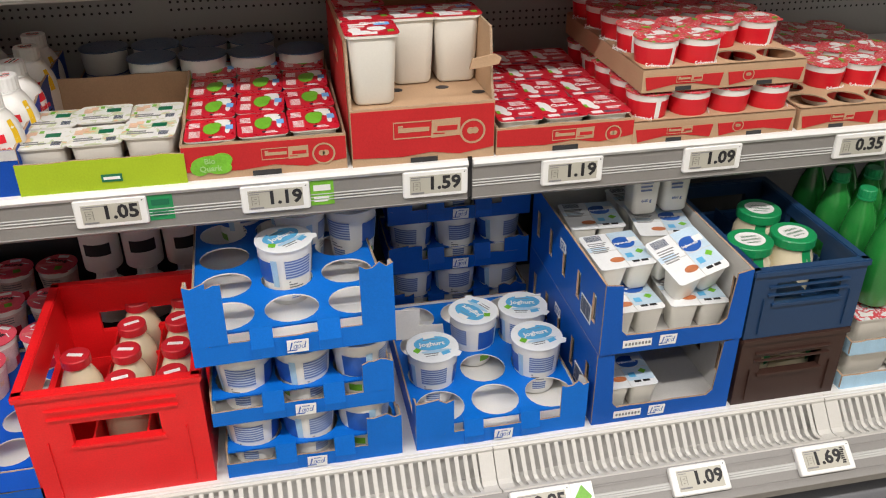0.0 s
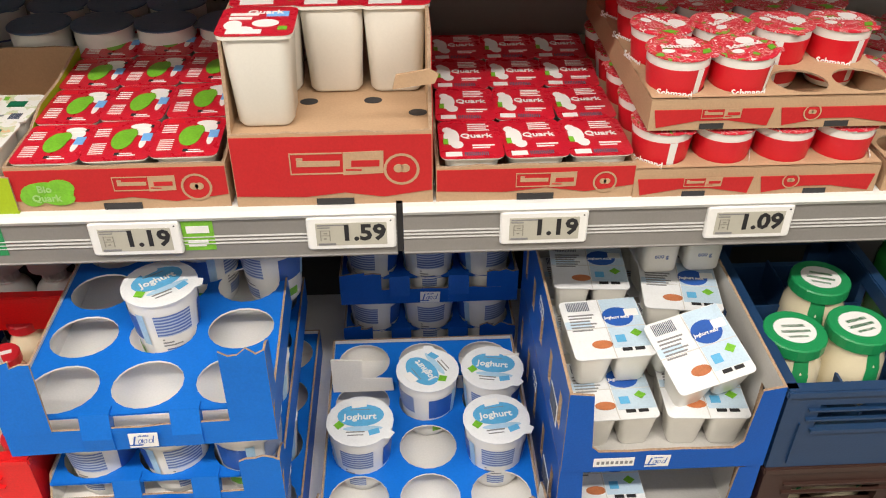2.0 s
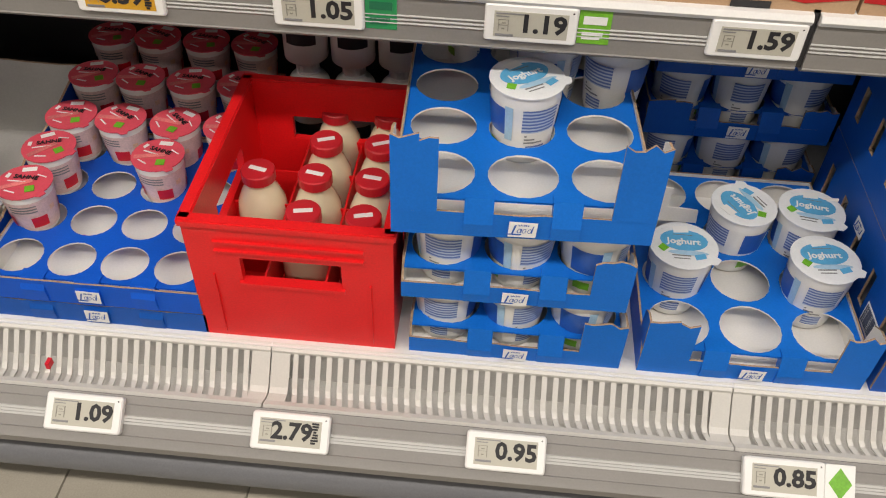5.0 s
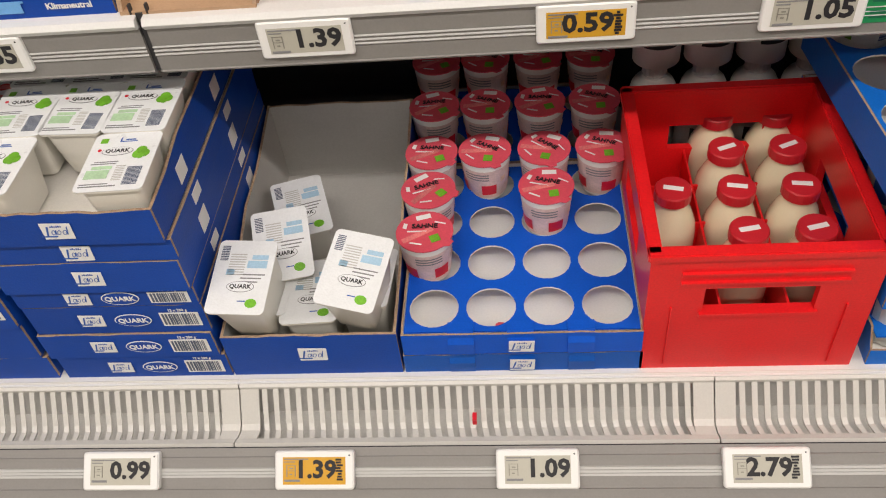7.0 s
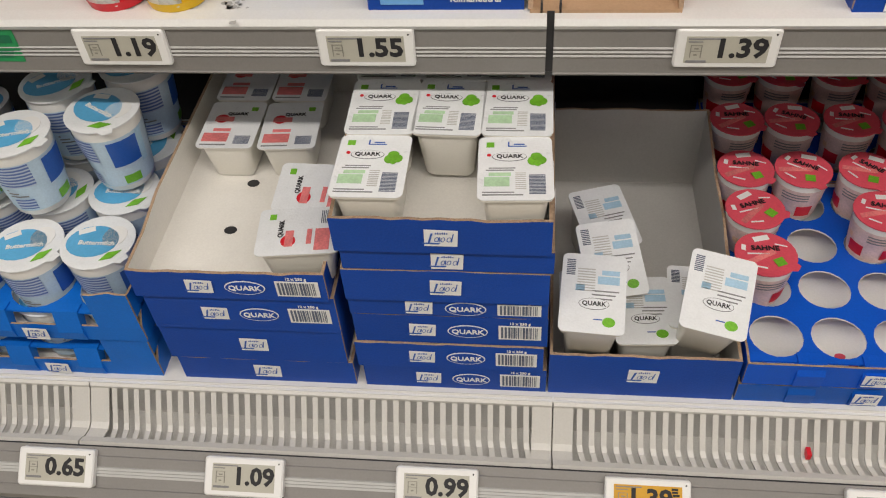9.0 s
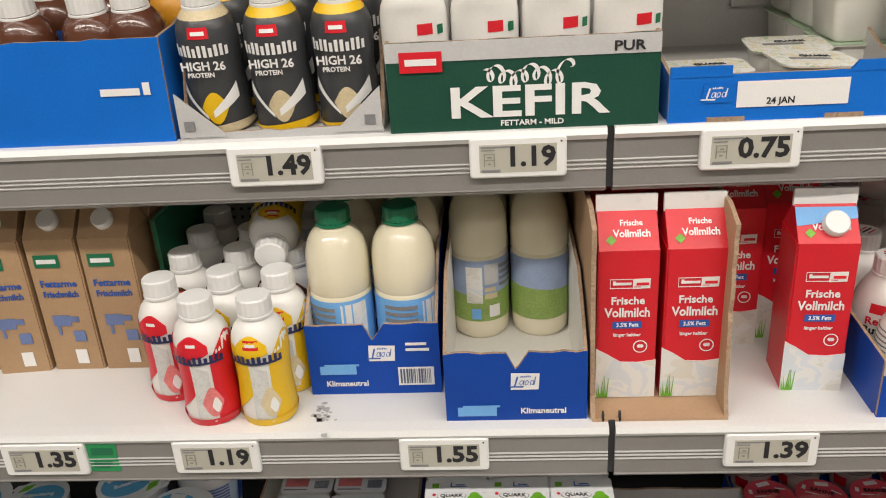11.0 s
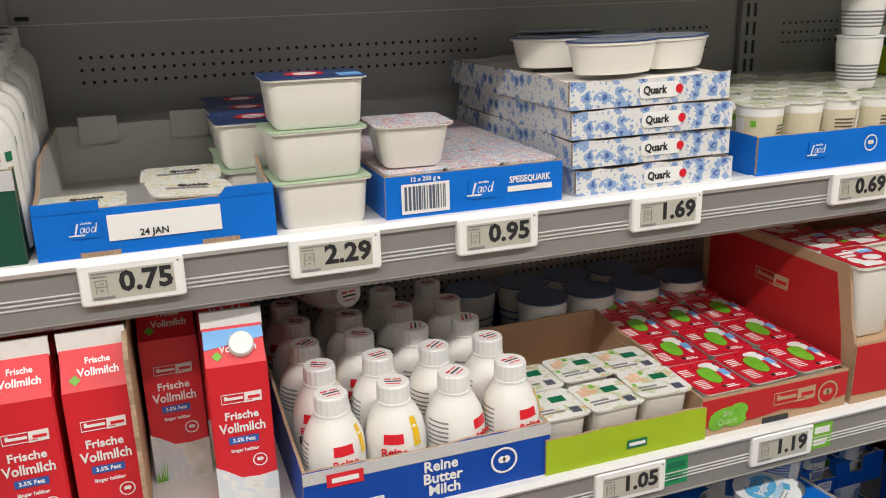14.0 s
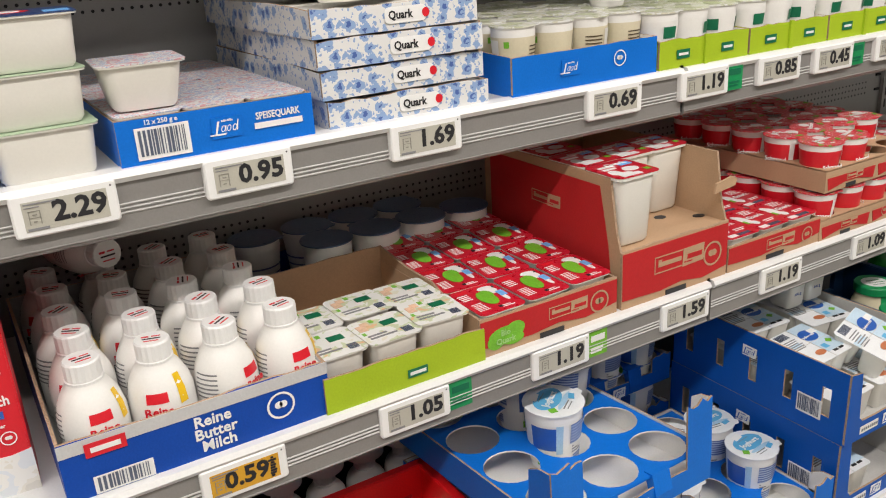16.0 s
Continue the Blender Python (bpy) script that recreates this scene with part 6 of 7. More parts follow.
# big milk bottles in two blue cartons
DUSTBLUE = mat("dusty_blue_print", (0.30, 0.38, 0.56), 0.4, vary=0.12, scale=40)
MEADOW = mat("meadow_green_print", (0.26, 0.38, 0.10), 0.4, vary=0.25, scale=50)
bp = [(0.033, 0), (0.0390, 0.007), (0.0395, 0.02), (0.0395, 0.122), (0.0380, 0.126), (0.0398, 0.130), (0.0398, 0.152), (0.0395, 0.166), (0.0382, 0.179), (0.0355, 0.190), (0.0312, 0.199), (0.0258, 0.206), (0.0210, 0.2095), (0.0195, 0.212), (0.0195, 0.218)]
for x, yy, hf, capm, seed in ((-1.334, 0.062, 0.100, DKGREENCAP, 61), (-1.159, -0.002, 0.094, DKGREENCAP, 62)):
    c = thing("milk_bottle_carton", x, yy, S1, "dark blue cardboard carton with white inside holding milk bottles", "carton", "blue milk cartons")
    X, d = 0.083, 0.36
    bm = blank()
    box(bm, -X, X, 0, d, 0, 0.004, sides=(0, 0, 0, 0, 0, 1))
    rr = random.Random(seed)
    prism(bm, [(-X, 0.004), (X, 0.004)] + wavy(X, 0.016, hf, 5, 0.0015, rr) + [(0.004, hf - 0.018), (0.0, hf - 0.022)] + wavy(-0.010, -X, hf, 5, 0.0015, rr), "y", 0, 0.004, 0, 1, 2)
    for s in (-1, 1):
        a, b = (X - 0.004, X) if s > 0 else (-X, -X + 0.004)
        prism(bm, [(d, 0.004), (0.004, 0.004), (0.004, hf), (0.05, hf + 0.035), (0.10, hf + 0.06), (d, hf + 0.06)], "x", a, b, 1 if s > 0 else 0, 0 if s > 0 else 1, 2)
    part("carton_body", recalc(bm), [NAVY, INNER, CARDEDGE], c)
    badge_front(c, 0.010, hf * 0.60, 0.036)
    lettering("Klimaneutral", 0.0105, LABELCASE, c, on_front(0.032 if seed == 62 else -0.036, -0.001, hf * 0.16))
    mark("cyan_ribbon", c, on_front(-0.045, -0.001, hf * (0.16 if seed == 62 else 0.36)), [(-0.024, 0.022, -0.006, 0.006), (-0.018, 0.026, 0.006, 0.0085)], SKYBLUE)
    if seed == 61:
        barcode(c, on_front(0.052, -0.001, hf * 0.26), 0.045, 0.026)
        text_bars(c, on_front(0.058, -0.001, hf * 0.74), 0.034, 2, 0.008, LABELCASE, 3)
    bottles_ = ((-0.042, 0.052), (0.041, 0.053), (-0.042, 0.145), (0.042, 0.145), (-0.042, 0.24), (0.042, 0.24)) if seed == 61 else ((-0.043, 0.224), (0.040, 0.226), (-0.041, 0.310), (0.040, 0.310))
    first = None
    for bx, by in bottles_:
        a = 12 if bx < 0 else 40
        if first is None:
            lbl = "clear plastic milk bottle with pale blue label and green cap" if seed == 61 else "clear plastic milk bottle with blue and green label"
            first = bottle(x + bx, yy + by, S1 + 0.004, bp, (0.2165, 0.233), lbl, "large milk bottles", MILK, capm, cap_r=0.0215, rz=a,
                           bands=((("paper_label", 0.030, 0.121, SKYBLUE), ("nutrition_print", 0.040, 0.116, MILKPOUR, -95, -45), ("label_foot", 0.030, 0.052, PALEBLUE, -140, -100), ("code_print", 0.044, 0.058, LABELCASE, -62, -46)) if seed == 61 else
                                  (("paper_label", 0.030, 0.121, DUSTBLUE), ("label_foot", 0.030, lambda u: 0.074 + 0.004 * math.sin(7 * u), MEADOW), ("nutrition_print", 0.058, 0.112, MILKPOUR, -128, -96), ("fact_print", 0.064, 0.072, OAT, -92, -66), ("fact_print", 0.075, 0.081, OAT, -92, -70), ("code_print", 0.036, 0.054, LABELCASE, -84, -62), ("seal_print", 0.034, 0.050, SKYBLUE, -118, -100), ("info_print", 0.086, 0.116, PALEGREY, -92, -64))))
            for k in range(7):
                bm = blank()
                z0 = (0.054 if seed == 61 else 0.080) + k * 0.009
                a0, a1 = (-165, -105) if seed == 61 else (-62, -8)
                n = 6
                r_ = 0.0412
                lo = [bm.verts.new((r_ * math.cos(radians(a0 + (a1 - a0) * q / n)), r_ * math.sin(radians(a0 + (a1 - a0) * q / n)), z0)) for q in range(n + 1)]
                hi = [bm.verts.new((v.co.x, v.co.y, z0 + 0.005)) for v in lo]
                for q in range(n):
                    bm.faces.new((lo[q], lo[q + 1], hi[q + 1], hi[q]))
                if seed == 61 or k < 4:
                    part("stripe_print", bm, GREYINK, first)
                else:
                    bm.free()
        else:
            copy_thing(first, pose(x + bx, yy + by, S1 + 0.004, 0, 0, a + (90 if by > 0.2 else 0)))

# the paint chips worn off the shelf
bm = blank()
rw = random.Random(12)
for cx, cy, n, s in ((-1.395, 0.012, 26, 0.013), (-1.868, -0.002, 10, 0.009)):
    for k in range(n):
        px_, py_ = cx + rw.gauss(0, s * 0.6), cy + rw.gauss(0, s)
        r = rw.uniform(0.0015, 0.006)
        ring = [bm.verts.new((px_ + r * rw.uniform(0.6, 1.3) * math.cos(6.2832 * q / 7), py_ + r * rw.uniform(0.6, 1.3) * math.sin(6.2832 * q / 7), S1 + 0.0006)) for q in range(7)]
        bm.faces.new(ring)
tagged(new("worn_paint", finish(bm, "worn_paint", GREYSTEEL)), "chipped grey bare patch in the white shelf paint", "stain", kind="stuff")

# buttermilk bottles in their carton
bb = thing("buttermilk_carton", -0.590, -0.008, S1, "blue printed cardboard carton with pale grey rim, full of buttermilk bottles", "carton")
open_tray(bb, 0.314, 0.42, 0.074, 0.10, 0.10, NAVY, PALEGREY, CARDEDGE, seed=71, slope=0.55)
bm = blank()
box(bm, -0.1572, 0.1572, -0.0012, 0, 0.058, 0.0735)
part("grey_rim", bm, PALEGREY, bb)
mark("badge", bb, on_front(-0.108, -0.0016, 0.059), [(-0.022, 0.022, -0.0085, 0.0085)], BRIGHTRED)
mark("badge_mark", bb, on_front(-0.108, -0.0024, 0.059), [(-0.016, 0.016, -0.003, 0.003)], LABELCASE)
for k, w_ in enumerate(("Reine", "Butter", "Milch")):
    lettering(w_, 0.0195, LABELCASE, bb, on_front(0.010 + 0.002 * k, -0.001, 0.048 - 0.0165 * k))
seal(bb, on_front(0.093, -0.001, 0.036), 0.018, LABELCASE)
barcode(bb, on_front(-0.095, -0.001, 0.014), 0.065, 0.022)
bprof = [(0.031, 0), (0.037, 0.005), (0.0385, 0.058), (0.0378, 0.076), (0.0340, 0.092), (0.0265, 0.107), (0.0200, 0.116), (0.0195, 0.122)]
bt = bottle(-0.699, 0.040, S1 + 0.005, bprof, (0.120, 0.141), "white buttermilk bottle with red badge and printed white cap", "buttermilk bottles", WHITE, WHITECAP, cap_r=0.0205, name="buttermilk_bottle", rz=8,
            bands=(("badge", 0.075, 0.087, BRIGHTRED, -110, -72), ("yellow_strip", 0.068, 0.103, YELLOW, -52, -36)), tags=(("cap_print", BRIGHTRED, [(-0.011, -0.003, 0.002, 0.005), (0.0, 0.010, 0.0025, 0.0045), (-0.008, 0.009, -0.0095, -0.0078)]), ("cap_print_dark", BLACK, [(-0.010, 0.0105, -0.0035, -0.0012)])))
for k in range(6):
    bm = blank()
    z0 = 0.056 + 0.0058 * k
    rr_ = 0.0383 - max(z0 - 0.072, 0) * 0.20
    lo = [bm.verts.new((rr_ * 1.012 * math.cos(radians(150 + 12 * q)), rr_ * 1.012 * math.sin(radians(150 + 12 * q)), z0)) for q in range(5)]
    hi = [bm.verts.new((v.co.x, v.co.y, z0 + 0.0022)) for v in lo]
    for q in range(4):
        bm.faces.new((lo[q], lo[q + 1], hi[q + 1], hi[q]))
    part("small_print", bm, GREYINK, bt)
for txt, mt, zz, q in (("Reine", BRIGHTRED, 0.0655, 0.0384), ("Butter", BLACK, 0.053, 0.0386)):
    lettering(txt, 0.0145, mt, bt, pose(0, -q - 0.0012, zz, 90, 0, 0))
rb_ = random.Random(33)
for j in range(5):
    for i in range(4):
        if (i, j) != (0, 0):
            copy_thing(bt, pose(-0.699 + 0.0775 * i + (0.004 if j % 2 else 0), 0.040 + 0.080 * j + rb_.uniform(-0.004, 0.004), S1 + 0.005, 0, 0, rb_.choice((8, -30, 40, 75, 15, -18))))
copy_thing(bt, pose(-0.655, 0.40, S1 + 0.172, 86, 0, 15))

# bio butter packs in the lime green tray
gt = thing("lime_carton", -0.320, -0.012, S1, "lime green cardboard tray with brown inside, half emptied", "carton")
open_tray(gt, 0.240, 0.30, 0.050, 0.085, 0.075, LIME, CARD, CARDEDGE, seed=72, slope=0.45)
mark("badge", gt, on_front(0.012, -0.001, 0.020), [(-0.015, 0.015, -0.006, 0.006)], DKGREENCAP)
mark("badge_mark", gt, on_front(0.012, -0.0018, 0.020), [(-0.012, 0.012, -0.0022, 0.0022)], LABELCASE)
bm = blank()
ellipse(bm, 0.045, 0.19, 0.012, 0.009, 0.0045, 0.0004)
part("grip_hole", bm, LABELCASE, gt)
BM_ = (("green_badge", DKGREENCAP, [(0.02, 0.30, 0.05, 0.25)]), ("fine_print", GREYINK, [(-0.40, 0.10, -0.30, -0.25), (-0.40, -0.05, -0.20, -0.15)]), ("orange_print", PEACH, [(-0.42, -0.26, 0.06, 0.30), (-0.30, -0.16, 0.22, 0.38)]), ("barcode", CODEINK, [(0.20 + 0.018 * k, 0.21 + 0.018 * k, -0.40, -0.20) for k in range(10)]), ("leaf_print", LEAF, [(-0.12, -0.04, 0.30, 0.42), (-0.44, -0.38, -0.10, 0.0)]))
but = tub(-0.405, 0.042, S1 + 0.012, 0.0785, 0.076, 0.056, "white spread tub with cream, green and orange printed lid", "spread tubs", NATURAL, OATLID, BM_, corner=0.012, taper=0.9, name="spread_tub")
for x, y, z, a in ((-0.327, 0.038, 0.002, 2), (-0.249, 0.042, 0.005, -3), (-0.403, 0.120, 0.003, -1), (-0.325, 0.121, 0.006, 1), (-0.246, 0.122, 0.003, -1)):
    copy_thing(but, pose(x, y, S1 + 0.012 + z, 0, 0, a))

# red and green bio curd
bq = printed_tray(-0.080, -0.008, S1, 0.250, 0.40, 0.060, 0.062, "brown carton with red panel, full of curd tubs", 73, badge=0.03)
bm = blank()
for k, e in enumerate(((0, 0, 0.030, 0.014), (-0.018, -0.006, 0.014, 0.012), (0.016, 0.006, 0.016, 0.011), (0.012, -0.008, 0.018, 0.009))):
    ellipse(bm, e[0], e[1], e[2], e[3], 0.0, 0.0005 + 0.0003 * k)
o = part("green_spot", bm, LEAF, bq)
o.matrix_basis = on_front(-0.082, -0.0014, 0.027)
for k, w_ in enumerate(("Bio", "Quark")):
    lettering(w_, 0.0125, mat("pale_spot_ink", (0.35, 0.60, 0.22), 0.5), bq, on_front(-0.084, -0.0033, 0.032 - 0.012 * k))
QBM = (("white_splash", LABELCASE, [(0.28, 0.22, 0.12, 0.13, 0), (0.22, 0.34, 0.16, 0.07, 0.0002), (0.34, -0.10, 0.05, 0.14, 0)]), ("green_oval", LEAF, [(0.02, 0.00, 0.17, 0.26, 0.0004), (0.10, 0.12, 0.12, 0.15, 0.0006)]), ("name_print", DKGREENCAP, [(-0.08, 0.10, -0.06, -0.02), (-0.06, 0.14, 0.04, 0.09), (0.02, 0.20, 0.13, 0.17)]), ("blue_print", SKYBLUE, [(0.30, 0.45, -0.06, 0.14)]), ("fine_print", LABELCASE, [(-0.44, -0.22, 0.10 + 0.06 * k, 0.12 + 0.06 * k) for k in range(4)] + [(-0.42, -0.20, -0.10 - 0.05 * k, -0.085 - 0.05 * k) for k in range(6)] + [(0.04, 0.30, -0.42, -0.40), (0.04, 0.24, -0.37, -0.355)]), ("dark_dots", BLACK, [(-0.02, 0.06, -0.40, -0.34), (0.36, 0.42, 0.30, 0.36)]), ("badge", BRIGHTRED, [(-0.40, -0.14, 0.36, 0.44)]))
bqt = tub(-0.160, 0.040, S1 + 0.006, 0.076, 0.092, 0.058, "curd tub with a red, green and white foil lid", "bio curd tubs", NATURAL, REDFOIL, QBM, corner=0.012)
for j in range(4):
    for i in range(3):
        if (i, j) != (0, 0):
            copy_thing(bqt, pose(-0.160 + 0.079 * i, 0.040 + 0.094 * j, S1 + 0.006 + 0.003 * (i + j) % 2, 1, 0, (i * 5 + j * 7) % 6 - 3))

# tall red carton with large curd tubs
fk = printed_tray(0.168, -0.010, S1, 0.230, 0.36, 0.096, 0.205, "torn brown carton with red panel holding large curd tubs", 74, slope=0.08, bw=0.108, badge=0.005)
bm = blank()
box(bm, -0.111, 0.111, 0.004, 0.355, 0.088, 0.094)
part("inner_lid", bm, CARD, fk)
for x, y in ((-0.03, 0.085), (0.047, 0.085), (0.10, 0.05)):
    bm = blank()
    ellipse(bm, x, y, 0.011, 0.0085, 0.0942, 0.0004)
    part("punched_hole", bm, DARK, fk)
for s in (-1, 1):
    bm = blank()
    prism(bm, [(0.02, 0.020), (0.34, 0.020), (0.34, 0.190), (0.05, 0.190), (0.03, 0.10)], "x", s * 0.1162 - 0.0005, s * 0.1162 + 0.0005)
    part("red_side_panel", recalc(bm), REDPRINT, fk)
    two_tone_badge(fk, pose(s * 0.1172, 0.18, 0.14) @ Matrix.Rotation(radians(90 * s), 4, "Z") @ FRONT, 0.075, CARD, REDPRINT)
bm = blank()
prism(bm, [(0.072, 0.150), (0.118, 0.156), (0.122, 0.166), (0.112, 0.172), (0.076, 0.166)], "y", -0.006, -0.002)
part("torn_tab", recalc(bm), CARD, fk)
KM = (("white_splash", LABELCASE, [(0.12, -0.10, 0.18, 0.13, 0), (-0.30, -0.16, 0.12, 0.16, 0), (-0.16, -0.30, 0.14, 0.08, 0.0002)]), ("leaf_print", LEAF, [(0.30, 0.42, -0.34, -0.22)]), ("blue_print", SKYBLUE, [(0.10, 0.40, 0.14, 0.32)]), ("fine_print", LABELCASE, [(-0.38, 0.0, 0.18, 0.26), (-0.38, -0.08, 0.04, 0.12)]), ("barcode_field", LABELCASE, [(-0.36, 0.10, -0.46, -0.32)]))
kt = tub(0.095, 0.040, S1 + 0.096, 0.082, 0.084, 0.112, "large white curd tub with red printed foil lid", "large red curd tubs", NATURAL, REDFOIL, KM, corner=0.014, taper=0.86, name="large_curd_tub", word=("Quark", 0.015, LABELCASE, 0.08, 0.28))
for x, y in ((0.096, 0.130), (0.170, 0.128), (0.244, 0.126), (0.096, 0.220)):
    copy_thing(kt, pose(x, y, S1 + 0.096, 0, 0, x * 50 % 5 - 2))

# red curd tubs
qr = printed_tray(0.405, -0.010, S1, 0.236, 0.40, 0.048, 0.050, "brown cardboard carton with red panel, full of red curd tubs", 75)
QRM = (("white_splash", LABELCASE, [(-0.30, 0.05, 0.13, 0.22, 0), (-0.22, -0.16, 0.10, 0.10, 0.0002), (-0.36, 0.24, 0.08, 0.08, 0.0002)]), ("barcode", CODEINK, [(-0.12 + 0.03 * k, -0.105 + 0.03 * k, -0.45, -0.36) for k in range(13)]), ("barcode_field", LABELCASE, [(-0.42, -0.16, -0.46, -0.35)]), ("leaf_print", LEAF, [(-0.44, -0.36, -0.14, 0.0)]), ("fine_print", LABELCASE, [(-0.02, 0.34 - 0.05 * (k % 2), 0.22 + 0.055 * k, 0.24 + 0.055 * k) for k in range(4)] + [(0.02, 0.38, -0.20, -0.17), (0.02, 0.30, -0.26, -0.235)]))
rt = tub(0.330, 0.038, S1 + 0.006, 0.074, 0.092, 0.052, "curd tub with a red and white foil lid", "red curd tubs", NATURAL, REDFOIL, QRM, corner=0.012, word=("Quark", 0.0145, LABELCASE, 0.10, 0.06))
for j in range(4):
    for i in range(3):
        if (i, j) != (0, 0):
            copy_thing(rt, pose(0.330 + 0.0755 * i, 0.038 + 0.095 * j, S1 + 0.006, 0, 0, (i * 5 + j * 7) % 6 - 3))


# sour cream cups in two tiers
def cup_carton(x, y, z, w, d, nx, ny, r, label, seed):
    c = thing("cream_carton", x, y, z, label, "carton", "sour cream cartons")
    X = w / 2
    bm = blank()
    box(bm, -X, X, 0, d, 0, 0.003)
    box(bm, -X, X, 0, 0.003, 0.003, 0.038)
    box(bm, -X, X, d - 0.003, d, 0.003, 0.038)
    for s in (-1, 1):
        a, b = (X - 0.003, X) if s > 0 else (-X, -X + 0.003)
        box(bm, a, b, 0.003, d - 0.003, 0.003, 0.038)
    part("carton_body", bm, CARD, c)
    bm = blank()
    hole_plate(bm, w, d, 0.041, nx, ny, r)
    part("hole_sheet", bm, [CARD, CARDEDGE], c)
    for s in (-1, 1):
        bm = blank()
        o_ = s * w * 0.25
        prism(bm, [(o_ - w * 0.22, 0.004), (o_ - w * 0.06, 0.012), (o_ + w * 0.06, 0.012), (o_ + w * 0.22, 0.004), (o_ + w * 0.235, 0.026), (o_ - w * 0.235, 0.026)], "y", -0.0012, -0.0002)
        part("red_panel", recalc(bm), REDPRINT, c)
        bm = blank()
        box(bm, o_ - 0.014, o_ + 0.014, -0.0008, 0.0002, 0.001, 0.008)
        part("grip_slot", bm, DARK, c)
    two_tone_badge(c, on_front(-w * 0.22, -0.0014, 0.021), 0.046, CARD, REDPRINT)
    seal(c, on_front(w * 0.14, -0.0014, 0.020), 0.0105, CARD)
    return c


sour = cup(0.560, 0.030, S1 + 0.006, 0.0375, 0.076, 0.028, "red sour cream cup with red and white foil lid", "sour cream cups", WHITE, REDLID, (BRIGHTRED, (), BRIGHTRED), (("green_print", LEAF, [(0.50, -0.60, 0.80, -0.50, 0.86, -0.22, 0.60, -0.30)]), ("white_splash", LABELCASE, [(0.28, 0.34, 0.30, 0.26), (-0.45, -0.30, 0.20, 0.14)])), rz=-20, lid_word=("Schmand", 0.34, LABELCASE, 0.0))
bm = blank()
n = 4
lo = [bm.verts.new((0.0302 * math.cos(radians(-70 + 5 * q)), 0.0302 * math.sin(radians(-70 + 5 * q)), 0.010)) for q in range(n)]
hi = [bm.verts.new((0.0368 * math.cos(radians(-70 + 5 * q)), 0.0368 * math.sin(radians(-70 + 5 * q)), 0.064)) for q in range(n)]
for q in range(n - 1):
    bm.faces.new((lo[q], lo[q + 1], hi[q + 1], hi[q]))
part("white_strip", bm, LABELCASE, sour)
lettering("Schmand", 0.011, LABELCASE, sour, pose(-0.011, -0.0338, 0.036, 83, 0, -18))
cup_carton(0.670, -0.012, S1, 0.296, 0.38, 4, 5, 0.032, "brown carton with red print, full of cream cups", 76)
cup_carton(0.676, -0.008, S1 + 0.088, 0.292, 0.38, 4, 5, 0.032, "brown cardboard carton with red print on top of cream cups", 77)
cup_carton(0.975, -0.012, S1, 0.296, 0.38, 4, 5, 0.032, "brown cardboard carton with red print, partly emptied of cream cups", 78)
rs2 = random.Random(5)
for j in range(5):
    for i in range(4):
        x, y = 0.560 + 0.0735 * i, 0.028 + 0.076 * j
        if (i, j) != (0, 0):
            copy_thing(sour, pose(x, y, S1 + 0.006, 0, 0, rs2.uniform(-180, 180)))
        if not (j == 0 and i > 1):
            copy_thing(sour, pose(x + 0.006, y + 0.006, S1 + 0.094, 0, 0, rs2.uniform(-60, 40)))
        if j > 1 or (j == 1 and i > 0) :
            copy_thing(sour, pose(0.865 + 0.0735 * i, y, S1 + 0.006, 0, 0, rs2.uniform(-90, 90)))

# dark-lidded cups along the back
dl = cup(-0.27, 0.43, S1 + 0.012, 0.043, 0.085, 0.034, "small white cup with a dark blue foil lid", "dark-lidded cups", WHITE, DARKLID, (WHITE, (0.30, 0.46), STRIPEBLUE), ())
for k, xx in enumerate((-0.365, -0.18, -0.09, -0.27, -0.18, -0.09, 0.0)):
    copy_thing(dl, pose(xx, 0.43 if k < 3 else 0.345, S1 + 0.012, 0, 0, 40 * k))
bt_ = thing("back_tray", -0.20, 0.298, S1, "dark blue cardboard tray under dark-lidded cups", "tray")
open_tray(bt_, 0.43, 0.185, 0.040, 0.045, 0.045, NAVY, NAVY, CARDEDGE, seed=80)

# ---- upper shelf ----
SLOPE = 7.5
SET_BACK = 0.035  # the filling keeps this far behind the shelf lip
BEFORE = set(scene.objects)


def sloping_floor(c, w, d):
    """A wedge of board in a carton, on which its bottles stand tilted to the front."""
    bm = blank()
    prism(bm, [(0.042, 0.0045), (d - 0.006, 0.0045), (d - 0.006, 0.0045 + (d - 0.048) * math.tan(radians(SLOPE)))], "x", -w / 2 + 0.005, w / 2 - 0.005)
    part("sloping_floor", recalc(bm), PALEGREY, c, "sloping grey board floor")


def on_slope(x, y, rz=0):
    """The pose of a bottle on the sloping floor of a carton on the upper shelf."""
    return pose(x, y, S2 + 0.006 + (y - 0.075) * math.tan(radians(SLOPE)), SLOPE, 0, 0) @ pose(0, 0, 0, 0, 0, rz)


# chocolate drinks in a blue carton
cb = thing("drink_carton", -1.66, 0.034, S2, "bright blue cardboard carton holding chocolate drinks", "carton")
open_tray(cb, 0.250, 0.40, 0.118, 0.13, 0.135, TRAYBLUE, INNER, CARDEDGE, seed=81)
sloping_floor(cb, 0.250, 0.40)
mark("white_mark", cb, on_front(0.085, -0.001, 0.060), [(-0.035, 0.010, -0.004, 0.004), (0.014, 0.022, -0.004, 0.010)], LABELCASE)
hp = [(0.030, 0), (0.0345, 0.004), (0.035, 0.045), (0.0325, 0.070), (0.0345, 0.100), (0.0335, 0.116), (0.0300, 0.127), (0.0240, 0.134), (0.0195, 0.138), (0.0195, 0.144)]
